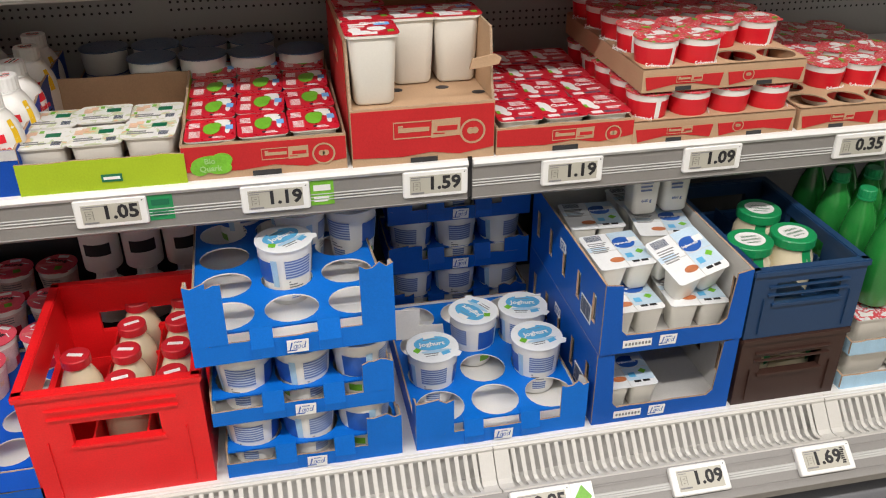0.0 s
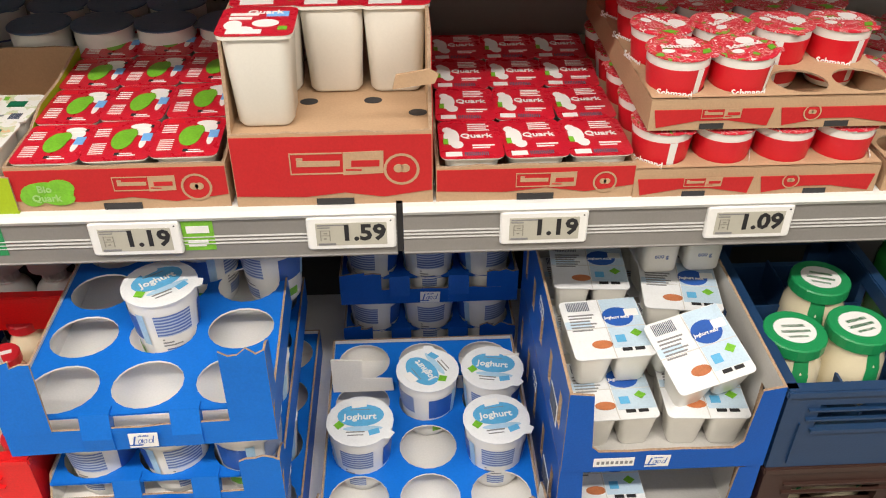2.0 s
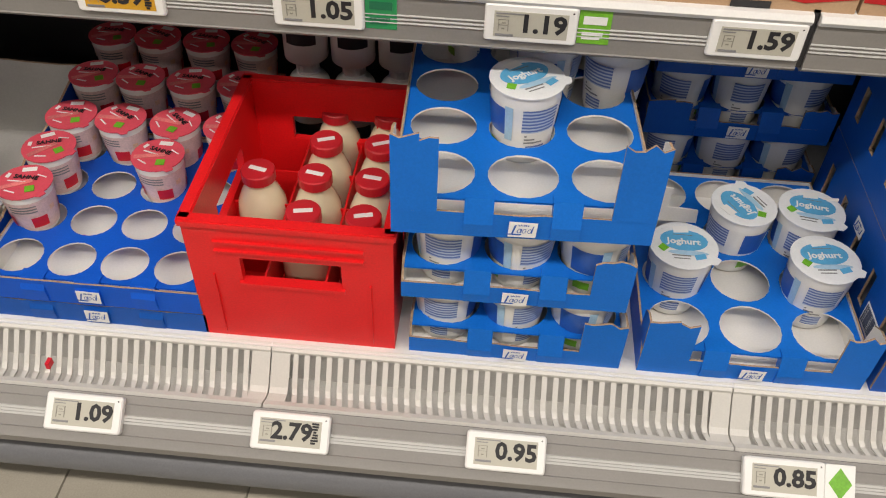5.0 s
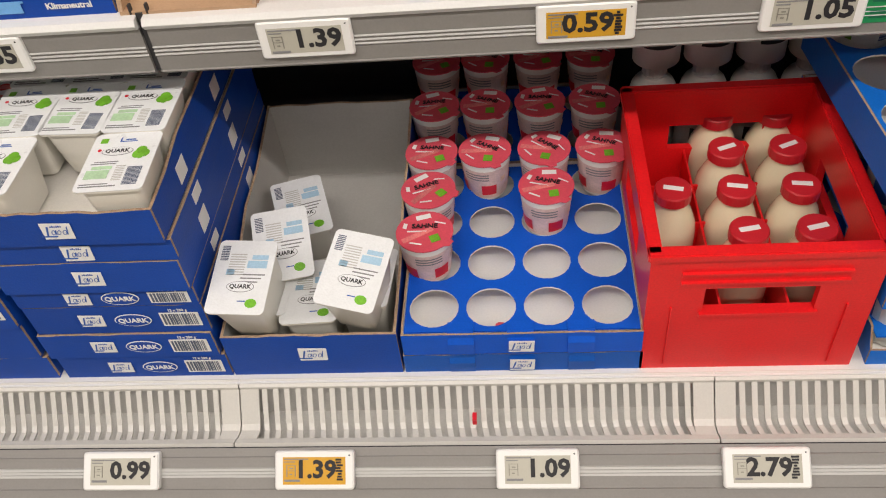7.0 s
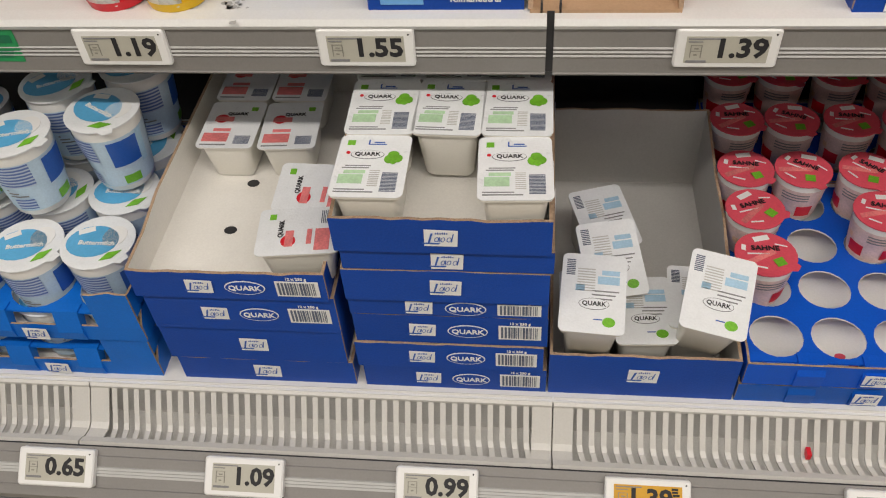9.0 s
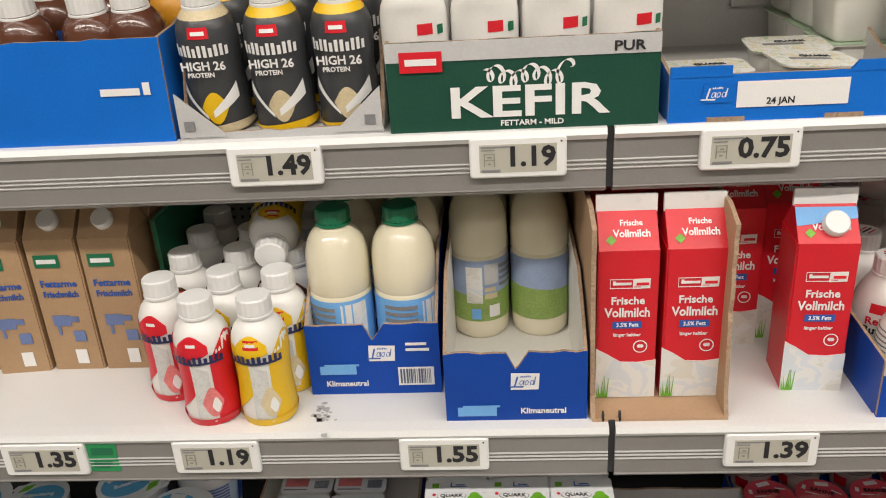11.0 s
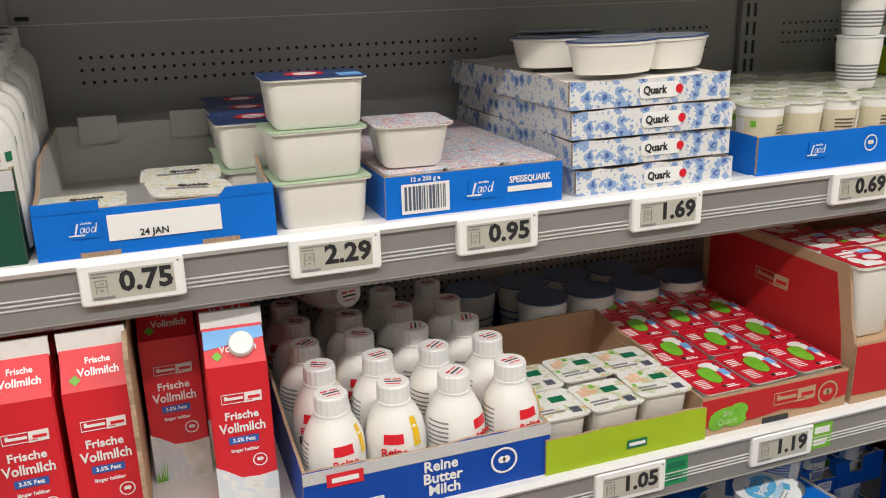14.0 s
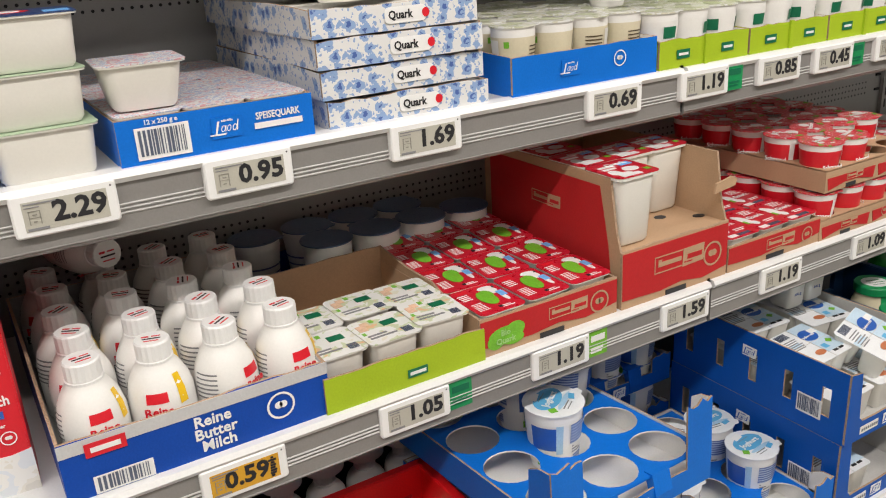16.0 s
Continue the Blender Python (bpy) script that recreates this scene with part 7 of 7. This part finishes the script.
ch = bottle(-1.62, 0.085, S2 + 0.005, hp, (0.140, 0.163), "brown chocolate milk bottle with white cap", "chocolate drink bottles", CHOC, WHITECAP, cap_r=0.0205, name="chocolate_bottle", bands=(("coloured_side", 0.06, 0.10, BRIGHTRED, -60, 0), ("name_band", 0.090, 0.104, INKBLUE, -150, -30)))
DKCAP = mat("dark_brown_cap", (0.03, 0.015, 0.012), 0.4)
OR = mat("orange_sleeve", (0.62, 0.28, 0.02), 0.35, vary=0.1)
co = bottle(-1.55, 0.17, S2 + 0.005, hp, (0.140, 0.163), "orange and brown drink bottle with dark cap", "chocolate drink bottles", OR, DKCAP, cap_r=0.0205, name="chocolate_bottle", bands=(("name_band", 0.085, 0.100, CHOC, -150, -30),))
for k, (x, y) in enumerate(((-1.70, 0.085), (-1.575, 0.095), (-1.62, 0.165), (-1.70, 0.165), (-1.62, 0.245), (-1.55, 0.245), (-1.70, 0.245), (-1.62, 0.325), (-1.55, 0.325), (-1.70, 0.325))):
    copy_thing(ch if k < 5 else co, on_slope(x, y, 17 * k))
ch.matrix_world, co.matrix_world = on_slope(-1.62, 0.085), on_slope(-1.55, 0.17)

# protein drinks
pt = thing("protein_carton", -1.413, 0.034, S2, "low pale grey cardboard tray with slanted corners holding protein drinks", "carton")
open_tray(pt, 0.232, 0.40, 0.010, 0.10, 0.105, PALEGREY, PALEGREY, CARDEDGE, seed=82, slope=0.14)
for s in (-1, 1):
    bm = blank()
    prism(bm, [(s * 0.115, 0.005), (s * 0.060, 0.005), (s * 0.115, 0.055)], "y", -0.002, 0.001)
    part("corner_gusset", recalc(bm), PALEGREY, pt)
    mark("corner_print", pt, on_front(s * 0.102, -0.003, 0.018), [(-0.006, 0.006, -0.005, 0.006)], GREYINK)


def protein(x, y, ink, fruit, lbl):
    b_ = bottle(x, y, S2 + 0.005, hp, (0.1435, 0.164), lbl, "protein drink bottles", CHARCOAL, WHITECAP, cap_r=0.0208, name="protein_drink_bottle",
                bands=(("shoulder_band", 0.130, 0.141, ink), ("badge", 0.112, 0.124, BRIGHTRED, -110, -70), ("badge_mark", 0.116, 0.120, LABELCASE, -103, -77), ("fruit_print", lambda u: 0.034 - 0.020 * math.sin(3.14 * u), lambda u: 0.034 + 0.018 * math.sin(3.14 * u), fruit, -108, -58), ("milk_print", lambda u: 0.022 + 0.020 * u, lambda u: 0.030 + 0.030 * u, LABELCASE, -88, -35), ("milk_print", lambda u: 0.050 - 0.030 * u, lambda u: 0.060 - 0.036 * u, LABELCASE, -145, -98), ("base_band", 0.002, lambda u: 0.010 + 0.004 * math.sin(9 * u), ink))
                + tuple(("name_stroke", 0.0925, 0.1055 - 0.003 * (k % 3 == 1), LABELCASE, -142 + 9.5 * k, -136 + 9.5 * k) for k in range(11)))
    lettering("HIGH 26", 0.0135, LABELCASE, b_, pose(0, -0.0352, 0.082, 90, 0, 0))
    lettering("PROTEIN", 0.0075, LABELCASE, b_, pose(-0.004, -0.0350, 0.072, 90, 0, 0))
    return b_


pv = protein(-1.490, 0.082, OAT, YELLOW, "charcoal vanilla protein drink bottle with white cap")
pb = protein(-1.414, 0.080, YELLOW, OAT, "charcoal and yellow banana protein drink bottle with white cap")
pv.matrix_world, pb.matrix_world = on_slope(-1.490, 0.081), on_slope(-1.414, 0.080)
sloping_floor(pt, 0.232, 0.40)
rp = random.Random(9)
for j in range(5):
    for i in range(3):
        if j == 0 and i < 2:
            continue
        copy_thing(pb if i or j % 2 else pv, on_slope(-1.490 + 0.0755 * i + 0.003 * (j % 2), 0.081 + 0.074 * j, rp.uniform(-15, 15)))

# kefir
kb = thing("kefir_carton", -1.143, 0.030, S2, "dark green and pale grey kefir carton full of white bottles", "carton")
open_tray(kb, 0.292, 0.43, 0.100, 0.10, 0.102, BOTTLEGREEN, PALEGREY, CARDEDGE, seed=83, tear=0.0006)
bm = blank()
box(bm, -0.1462, 0.1462, -0.0014, 0, 0.079, 0.0995)
part("grey_rim", bm, PALEGREY, kb)
mark("badge", kb, on_front(-0.108, -0.0022, 0.079), [(-0.023, 0.023, -0.011, 0.011)], BRIGHTRED)
mark("badge_mark", kb, on_front(-0.108, -0.0030, 0.079), [(-0.017, 0.017, -0.0035, 0.0035)], LABELCASE)
lettering("KEFIR", 0.047, LABELCASE, kb, on_front(0.005, -0.0012, 0.031), 1.48)
lettering("PUR", 0.0145, BLACK, kb, on_front(0.113, -0.0022, 0.0870), 1.25)
lettering("FETTARM - MILD", 0.0085, LABELCASE, kb, on_front(0.010, -0.0012, 0.0085), 1.1)
bm = blank()
last = None
for k in range(121):
    u = k / 120
    px_ = -0.040 + 0.092 * u + 0.0055 * math.sin(15 * math.pi * u)
    pz_ = 0.060 + 0.0085 * math.cos(15 * math.pi * u) + 0.004 * math.sin(4.5 * math.pi * u) + (0.012 * (u - 0.9) * 10 if u > 0.9 else 0)
    wd = 0.0009 + 0.0012 * abs(math.cos(7.5 * math.pi * u))
    cur = [bm.verts.new((px_ - wd, -0.0011, pz_ - wd * 0.5)), bm.verts.new((px_ + wd, -0.0011, pz_ + wd * 0.5))]
    if last:
        bm.faces.new((last[0], last[1], cur[1], cur[0]))
    last = cur
part("script_mark", recalc(bm), LABELCASE, kb, "flowing white script mark")
kf = bottle(-1.258, 0.076, S2 + 0.005, kefir_profile, (0.1555, 0.175), "white kefir bottle with red badge and printed cap", "kefir bottles", WHITE, WHITECAP, cap_r=0.0200, name="kefir_bottle", bands=(("badge", 0.104, 0.116, BRIGHTRED, -82, -55), ("green_seal", 0.103, 0.113, DKGREENCAP, -46, -32)), tags=(("cap_print", BLACK, [(-0.012, 0.012, -0.002, 0.0), (-0.008, 0.008, -0.007, -0.0055)]), ("cap_print_red", BRIGHTRED, [(-0.010, 0.008, 0.003, 0.0045)])))
rk = random.Random(14)
for q in kf.children:
    if "cap" not in q.name and "ring" not in q.name:
        for v in q.data.vertices:
            u = min(max((v.co.z - 0.126) / 0.022, 0), 1)
            v.co.y *= 0.66 + 0.34 * u * u * (3 - 2 * u)
kf.matrix_world = on_slope(-1.258, 0.074)
sloping_floor(kb, 0.292, 0.43)
for j in range(8):
    for i in range(4):
        if i or j:
            copy_thing(kf, on_slope(-1.258 + 0.0765 * i, 0.074 + 0.0500 * j, rk.uniform(-5, 5)))

# nearly empty blue curd tray
ct = thing("curd_tray", -0.864, 0.028, S2, "bright blue curd tray with grey inside, nearly empty", "tray")
open_tray(ct, 0.246, 0.40, 0.052, 0.085, 0.085, TRAYBLUE, INNERGREY, CARDEDGE, seed=84, tear=0.0004, slope=0.35)
for s in (-1, 1):
    bm = blank()
    a, b = (0.064, 0.1225) if s > 0 else (-0.1225, -0.058)
    prism(bm, [(a, 0.05), (b, 0.05), (b, 0.061), (a + (0.008 if s > 0 else 0), 0.061), ] + ([(a, 0.052)] if s > 0 else [(a - 0.0, 0.061)]), "y", -0.0008, 0.0035)
    part("front_ear", recalc(bm), TRAYBLUE, ct)
    bm = blank()
    box(bm, s * 0.063 - 0.026, s * 0.063 + 0.026, 0.386, 0.3945, 0.060, 0.098)
    part("back_tab", bm, INNERGREY, ct)
    bm = blank()
    box(bm, s * 0.062 - 0.020, s * 0.062 + 0.020, -0.0012, 0.0, 0.001, 0.006)
    part("grip_slot", bm, CARDEDGE, ct)
badge_front(ct, -0.074, 0.032, 0.032, -0.001, TRAYBLUE, LABELCASE)
mark("date_field", ct, on_front(0.006, -0.001, 0.030), [(-0.058, 0.058, -0.014, 0.014)], LABELCASE)
lettering("24 JAN", 0.010, BLACK, ct, on_front(-0.006, -0.0018, 0.022))
CH_ = tub(-0.940, 0.068, S2 + 0.006, 0.090, 0.070, 0.046, "curd tub with pale green printed lid", "curd tubs in the grey tray", NATURAL, PALELID, (("fine_print", GREYINK, [(-0.3, 0.2, -0.1, 0.0)]),), word=("QUARK", 0.010, BLACK, 0.05, 0.1))
copy_thing(CH_, pose(-0.830, 0.070, S2 + 0.010, 2, 4, 6))
copy_thing(CH_, pose(-0.832, 0.145, S2 + 0.012, 3, 0, -3))

# stacked white tubs with blue lids
BL = mat("navy_printed_foil", (0.02, 0.05, 0.17), 0.3, vary=0.2, scale=50)
RIMG = mat("pale_green_rim", (0.40, 0.52, 0.36), 0.5)
LIDMARKS = (("red_oval", BRIGHTRED, [(-0.05, 0.05, 0.20, 0.22, 0)]), ("white_arc", LABELCASE, [(-0.05, 0.0, 0.12, 0.14, 0.0004)]), ("blue_print", SKYBLUE, [(0.24, 0.46, -0.4, -0.1)]))
fr = tub(-0.682, 0.078, S2, 0.112, 0.092, 0.0560, "white rectangular cheese tub with a pale green rim", "stacked cheese tubs", NATURAL, RIMG, (), corner=0.012, taper=0.93, name="cheese_tub")
ft = tub(-0.682, 0.078, S2 + 0.115, 0.115, 0.094, 0.0560, "white rectangular cheese tub with a dark blue printed lid", "stacked cheese tubs", NATURAL, BL, LIDMARKS, corner=0.012, taper=0.93, name="cheese_tub", rz=-2)
copy_thing(fr, pose(-0.685, 0.078, S2 + 0.0575, 0, 0, 2))
for j in range(1, 4):
    for k in range(2):
        copy_thing(ft if k else fr, pose(-0.735 + 0.004 * j, 0.080 + 0.098 * j, S2 + 0.0575 * k, 0, 0, j))

# table curd carton
sp = thing("curd_carton", -0.497, 0.032, S2, "bright blue cardboard carton of table curd with barcode", "carton")
open_tray(sp, 0.230, 0.41, 0.052, 0.053, 0.053, TRAYBLUE, INNER, CARDEDGE, seed=85, tear=0.0004)
barcode(sp, on_front(-0.066, -0.001, 0.024), 0.060, 0.036)
lettering("12 x 250 g e", 0.0075, LABELCASE, sp, on_front(-0.066, -0.001, 0.047))
badge_front(sp, 0.006, 0.028, 0.040, -0.001, TRAYBLUE, LABELCASE)
lettering("SPEISEQUARK", 0.0115, LABELCASE, sp, on_front(0.070, -0.001, 0.034), 0.78)
mark("white_bar", sp, on_front(0.070, -0.001, 0.023), [(-0.030, 0.030, -0.0035, 0.0035)], LABELCASE)
st = tub(-0.573, 0.082, S2 + 0.005, 0.073, 0.096, 0.050, "curd tub with pale floral foil lid", "floral curd tubs", NATURAL, FLORALFOIL, (), corner=0.012)
for j in range(4):
    for i in range(3):
        if i or j:
            copy_thing(st, pose(-0.573 + 0.0745 * i, 0.082 + 0.098 * j, S2 + 0.005))
tub(-0.567, 0.085, S2 + 0.0575, 0.096, 0.094, 0.052, "dented white curd tub with floral lid on the carton", "floral curd tubs", NATURAL, FLORALFOIL, (), rz=-4, corner=0.014)

# flat floral boxes with oval tubs
for k, (dx, dy, rz) in enumerate(((0.002, 0.0, 0), (-0.003, 0.002, 0.5), (-0.006, -0.002, -0.5), (-0.010, 0.0, 0.8))):
    q = thing("floral_box", -0.243 + dx, 0.036 + dy, S2 + 0.0372 * k, "flat white cardboard curd box with blue flower print", "box", "stacked floral boxes", rz=rz)
    open_tray(q, 0.238, 0.40, 0.034, 0.036, 0.036, BLUEWHITE, INNER, CARDEDGE, seed=90 + k, tear=0.002)
    bm = blank()
    loft(bm, [(0.030, 0.010, 0.006, 0), (0.030, 0.010, 0.006, 0.0008)], per=3)
    o = part("name_plate", bm, LABELCASE, q)
    o.matrix_basis = on_front(0.010, -0.001, 0.018)
    lettering("Quark", 0.0145, BLACK, q, on_front(0.002, -0.0024, 0.018), 0.9)
    bm = blank()
    ellipse(bm, 0.029, 0, 0.0052, 0.0058, 0.0008, 0.0008)
    o = part("red_dot", bm, BRIGHTRED, q)
    o.matrix_basis = on_front(0.010, -0.001, 0.018)
    bm = blank()
    box(bm, -0.115, 0.115, 0.004, 0.39, 0.012, 0.030)
    part("packing_layer", bm, INNER, q)
OVALTOP = mat("blue_grey_printed_foil", (0.26, 0.29, 0.36), 0.3, vary=0.3, scale=60)


def oval_tub(x, y, z, rz):
    c = thing("oval_curd_tub", x, y, z, "white oval curd tub with a blue-rimmed printed lid", "tub", "oval curd tubs", rz=rz)
    bm = blank()
    rings = []
    for r, zz in ((0.84, 0), (0.88, 0.004), (1.0, 0.036), (1.05, 0.037), (1.05, 0.040)):
        rings.append([bm.verts.new((0.066 * r * math.cos(6.2832 * k / 28), 0.040 * r * math.sin(6.2832 * k / 28), zz)) for k in range(28)])
    for a, b in zip(rings, rings[1:]):
        for k in range(28):
            bm.faces.new((a[k], a[(k + 1) % 28], b[(k + 1) % 28], b[k]))
    bm.faces.new(rings[0][::-1])
    bm.faces.new(rings[-1])
    part("body", bm, NATURAL, c, round_=True)
    bm = blank()
    ellipse(bm, 0, 0, 0.0705, 0.043, 0.0403, 0.001, 28)
    lo = part("lid", bm, BL, c)
    bm = blank()
    ellipse(bm, 0, 0, 0.063, 0.037, 0.0414, 0.0006, 28)
    part("lid_print", bm, OVALTOP, lo)
    return c


ov = oval_tub(-0.279, 0.092, S2 + 0.1495, 8)
for x, y, z, a in ((-0.172, 0.120, 0.1495, 25), (-0.220, 0.185, 0.1495, 12), (-0.298, 0.215, 0.1495, 0), (-0.176, 0.26, 0.1495, 5), (-0.252, 0.30, 0.1495, 12)):
    copy_thing(ov, pose(x, y, S2 + z, 0, 0, a))

fl_ = thing("foil_lid", -0.265, 0.262, S2 + 0.1925, "loose oval foil lid lying on the curd tubs", "lid", rz=-4)
bm = blank()
ellipse(bm, 0, 0, 0.070, 0.042, 0.0, 0.0008, 28)
for v in bm.verts:
    v.co.z += 2.2 * v.co.y * v.co.y + 0.9 * v.co.x * v.co.x
part("foil", bm, OVALTOP, fl_)

# cream cups in a blue tray
ut = thing("cream_cup_tray", 0.052, 0.032, S2, "blue cardboard tray holding pale cream cups", "tray")
open_tray(ut, 0.272, 0.40, 0.055, 0.06, 0.062, TRAYBLUE, INNER, CARDEDGE, seed=95, tear=0.0008)
badge_front(ut, -0.035, 0.030, 0.036, -0.001, TRAYBLUE, LABELCASE)
seal(ut, on_front(0.060, -0.001, 0.032), 0.012, LABELCASE)
GRN = mat("cream_green_foil", (0.55, 0.58, 0.40), 0.35, vary=0.15, scale=50)
SAND = mat("cream_sleeve", (0.66, 0.60, 0.44), 0.4, vary=0.06)
SEPIA = mat("dark_sepia_print", (0.10, 0.07, 0.04), 0.5, vary=0.15)
sa = cup(-0.048, 0.078, S2 + 0.005, 0.0330, 0.088, 0.0255, "white cream cup with sand-coloured sleeve and pale printed lid", "cream cups in the blue tray", WHITE, CREAMLID, (SAND, (), OAT), (("lid_print", GRN, [(0.0, 0.0, 0.55, 0.30)]),), tab=True,
         art=[("leaf_print", 0.68, 0.78, LEAF, a_, a_ + 14) for a_ in (-150, 30)] + [("name_print", 0.34, 0.46, SEPIA, a_ + 6 * k, a_ + 6 * k + 4) for a_ in (-140, 40) for k in range(6)] + [("fine_print", q_, q_ + 0.022, SEPIA, -80, -30) for q_ in (0.50, 0.56, 0.62, 0.68)] + [("white_field", 0.20, 0.80, WHITE, a_, a_ + 34) for a_ in (-20, 160)])
lettering("Saure", 0.0095, SEPIA, sa, pose(0.0, -0.0312, 0.040, 84, 0, 0))
lettering("SAHNE", 0.0120, SEPIA, sa, pose(0.0, -0.0300, 0.027, 84, 0, 0))
for j in range(5):
    for i in range(4):
        if i or j:
            copy_thing(sa, pose(-0.046 + 0.0665 * i, 0.078 + 0.076 * j, S2 + 0.005, 0, 0, (-35, 150, -52, -28)[i] + 70 * j))
tw = None
for k in range(2):
    if tw is None:
        tw = cup(0.196, 0.155, S2 + 0.094, 0.034, 0.078, 0.027, "white organic cream cup stacked in a tower", "stacked cream cups", WHITE, FOIL, (WHITE, (0.15, 0.22, 0.29, 0.36, 0.43), GREYINK), ())
    else:
        copy_thing(tw, pose(0.196, 0.155, S2 + 0.094 + 0.080 * k, 0, 0, 40))

# green trays of organic cups
og = cup(0.228, 0.078, S2 + 0.005, 0.0365, 0.080, 0.029, "white organic cream cup with pale green lid", "organic cups", WHITE, CREAMLID, (WHITE, (), LEAF), (("lid_print", GRN, [(0.0, 0.1, 0.60, 0.34)]),), art=[("badge", 0.52, 0.74, DKGREENCAP, a_, a_ + 42) for a_ in (-112, 8, 128)] + [("name_print", 0.34, 0.42, GREYINK, a_, a_ + 50) for a_ in (-116, 4, 124)] + [("fruit_print", 0.12, 0.28, OAT, a_, a_ + 40) for a_ in (-100, 20, 140)])
for t_i in range(4):
    x0 = 0.294 + 0.205 * t_i
    lt = thing("lime_tray", x0, 0.032, S2, "lime green cardboard tray of organic cups", "tray", "lime green trays")
    open_tray(lt, 0.200, 0.40, 0.045, 0.05, 0.05, LIME, INNER, CARDEDGE, seed=100 + t_i)
    for s in (-1, 1):
        mark("badge", lt, on_front(s * 0.05, -0.001, 0.022), [(-0.014, 0.014, -0.007, 0.007)], DKGREENCAP)
        mark("badge_mark", lt, on_front(s * 0.05, -0.0018, 0.022), [(-0.010, 0.010, -0.002, 0.002)], LABELCASE)
    bm = blank()
    box(bm, -0.004, 0.004, -0.004, 0.0, 0.0, 0.047)
    part("front_fold", bm, LIME, lt)
    for j in range(5):
        for i in range(3):
            if i or j or t_i:
                copy_thing(og, pose(x0 - 0.066 + 0.066 * i, 0.078 + 0.075 * j, S2 + 0.005, 0, 0, 33 * i + 50 * j))
for t_i in range(3):
    x0 = 0.520 + 0.215 * t_i
    lt = thing("lime_tray", x0, 0.165, S2 + 0.0875, "lime green cardboard tray of organic cups on the lower cups", "tray", "lime green trays")
    open_tray(lt, 0.208, 0.26, 0.045, 0.05, 0.05, LIME, INNER, CARDEDGE, seed=110 + t_i)
    mark("badge", lt, on_front(0.02, -0.001, 0.023), [(-0.014, 0.014, -0.007, 0.007)], DKGREENCAP)
    mark("badge_mark", lt, on_front(0.02, -0.0018, 0.023), [(-0.010, 0.010, -0.002, 0.002)], LABELCASE)
    for j in range(3):
        for i in range(3):
            copy_thing(og, pose(x0 - 0.068 + 0.068 * i, 0.207 + 0.075 * j, S2 + 0.0925, 0, 0, 20 * i + 35 * j))

for ob in set(scene.objects) - BEFORE:
    if ob.parent is None:
        ob.matrix_world = pose(0, SET_BACK, 0) @ ob.matrix_basis

# floor tiles
bm = blank()
box(bm, -0.149, 0.149, -0.149, 0.149, -0.004, 0.0)
for v in bm.verts:
    if v.co.z > -0.001:
        v.co.x *= 0.994
        v.co.y *= 0.994
TILE_ME = finish(bm, "tile", TILE)
for i in range(20):
    for j in range(8):
        o = new("tile", TILE_ME)
        o.parent = floor
        o.location = (-3.0 + 0.3 * i, -2.35 + 0.3 * j, 0)
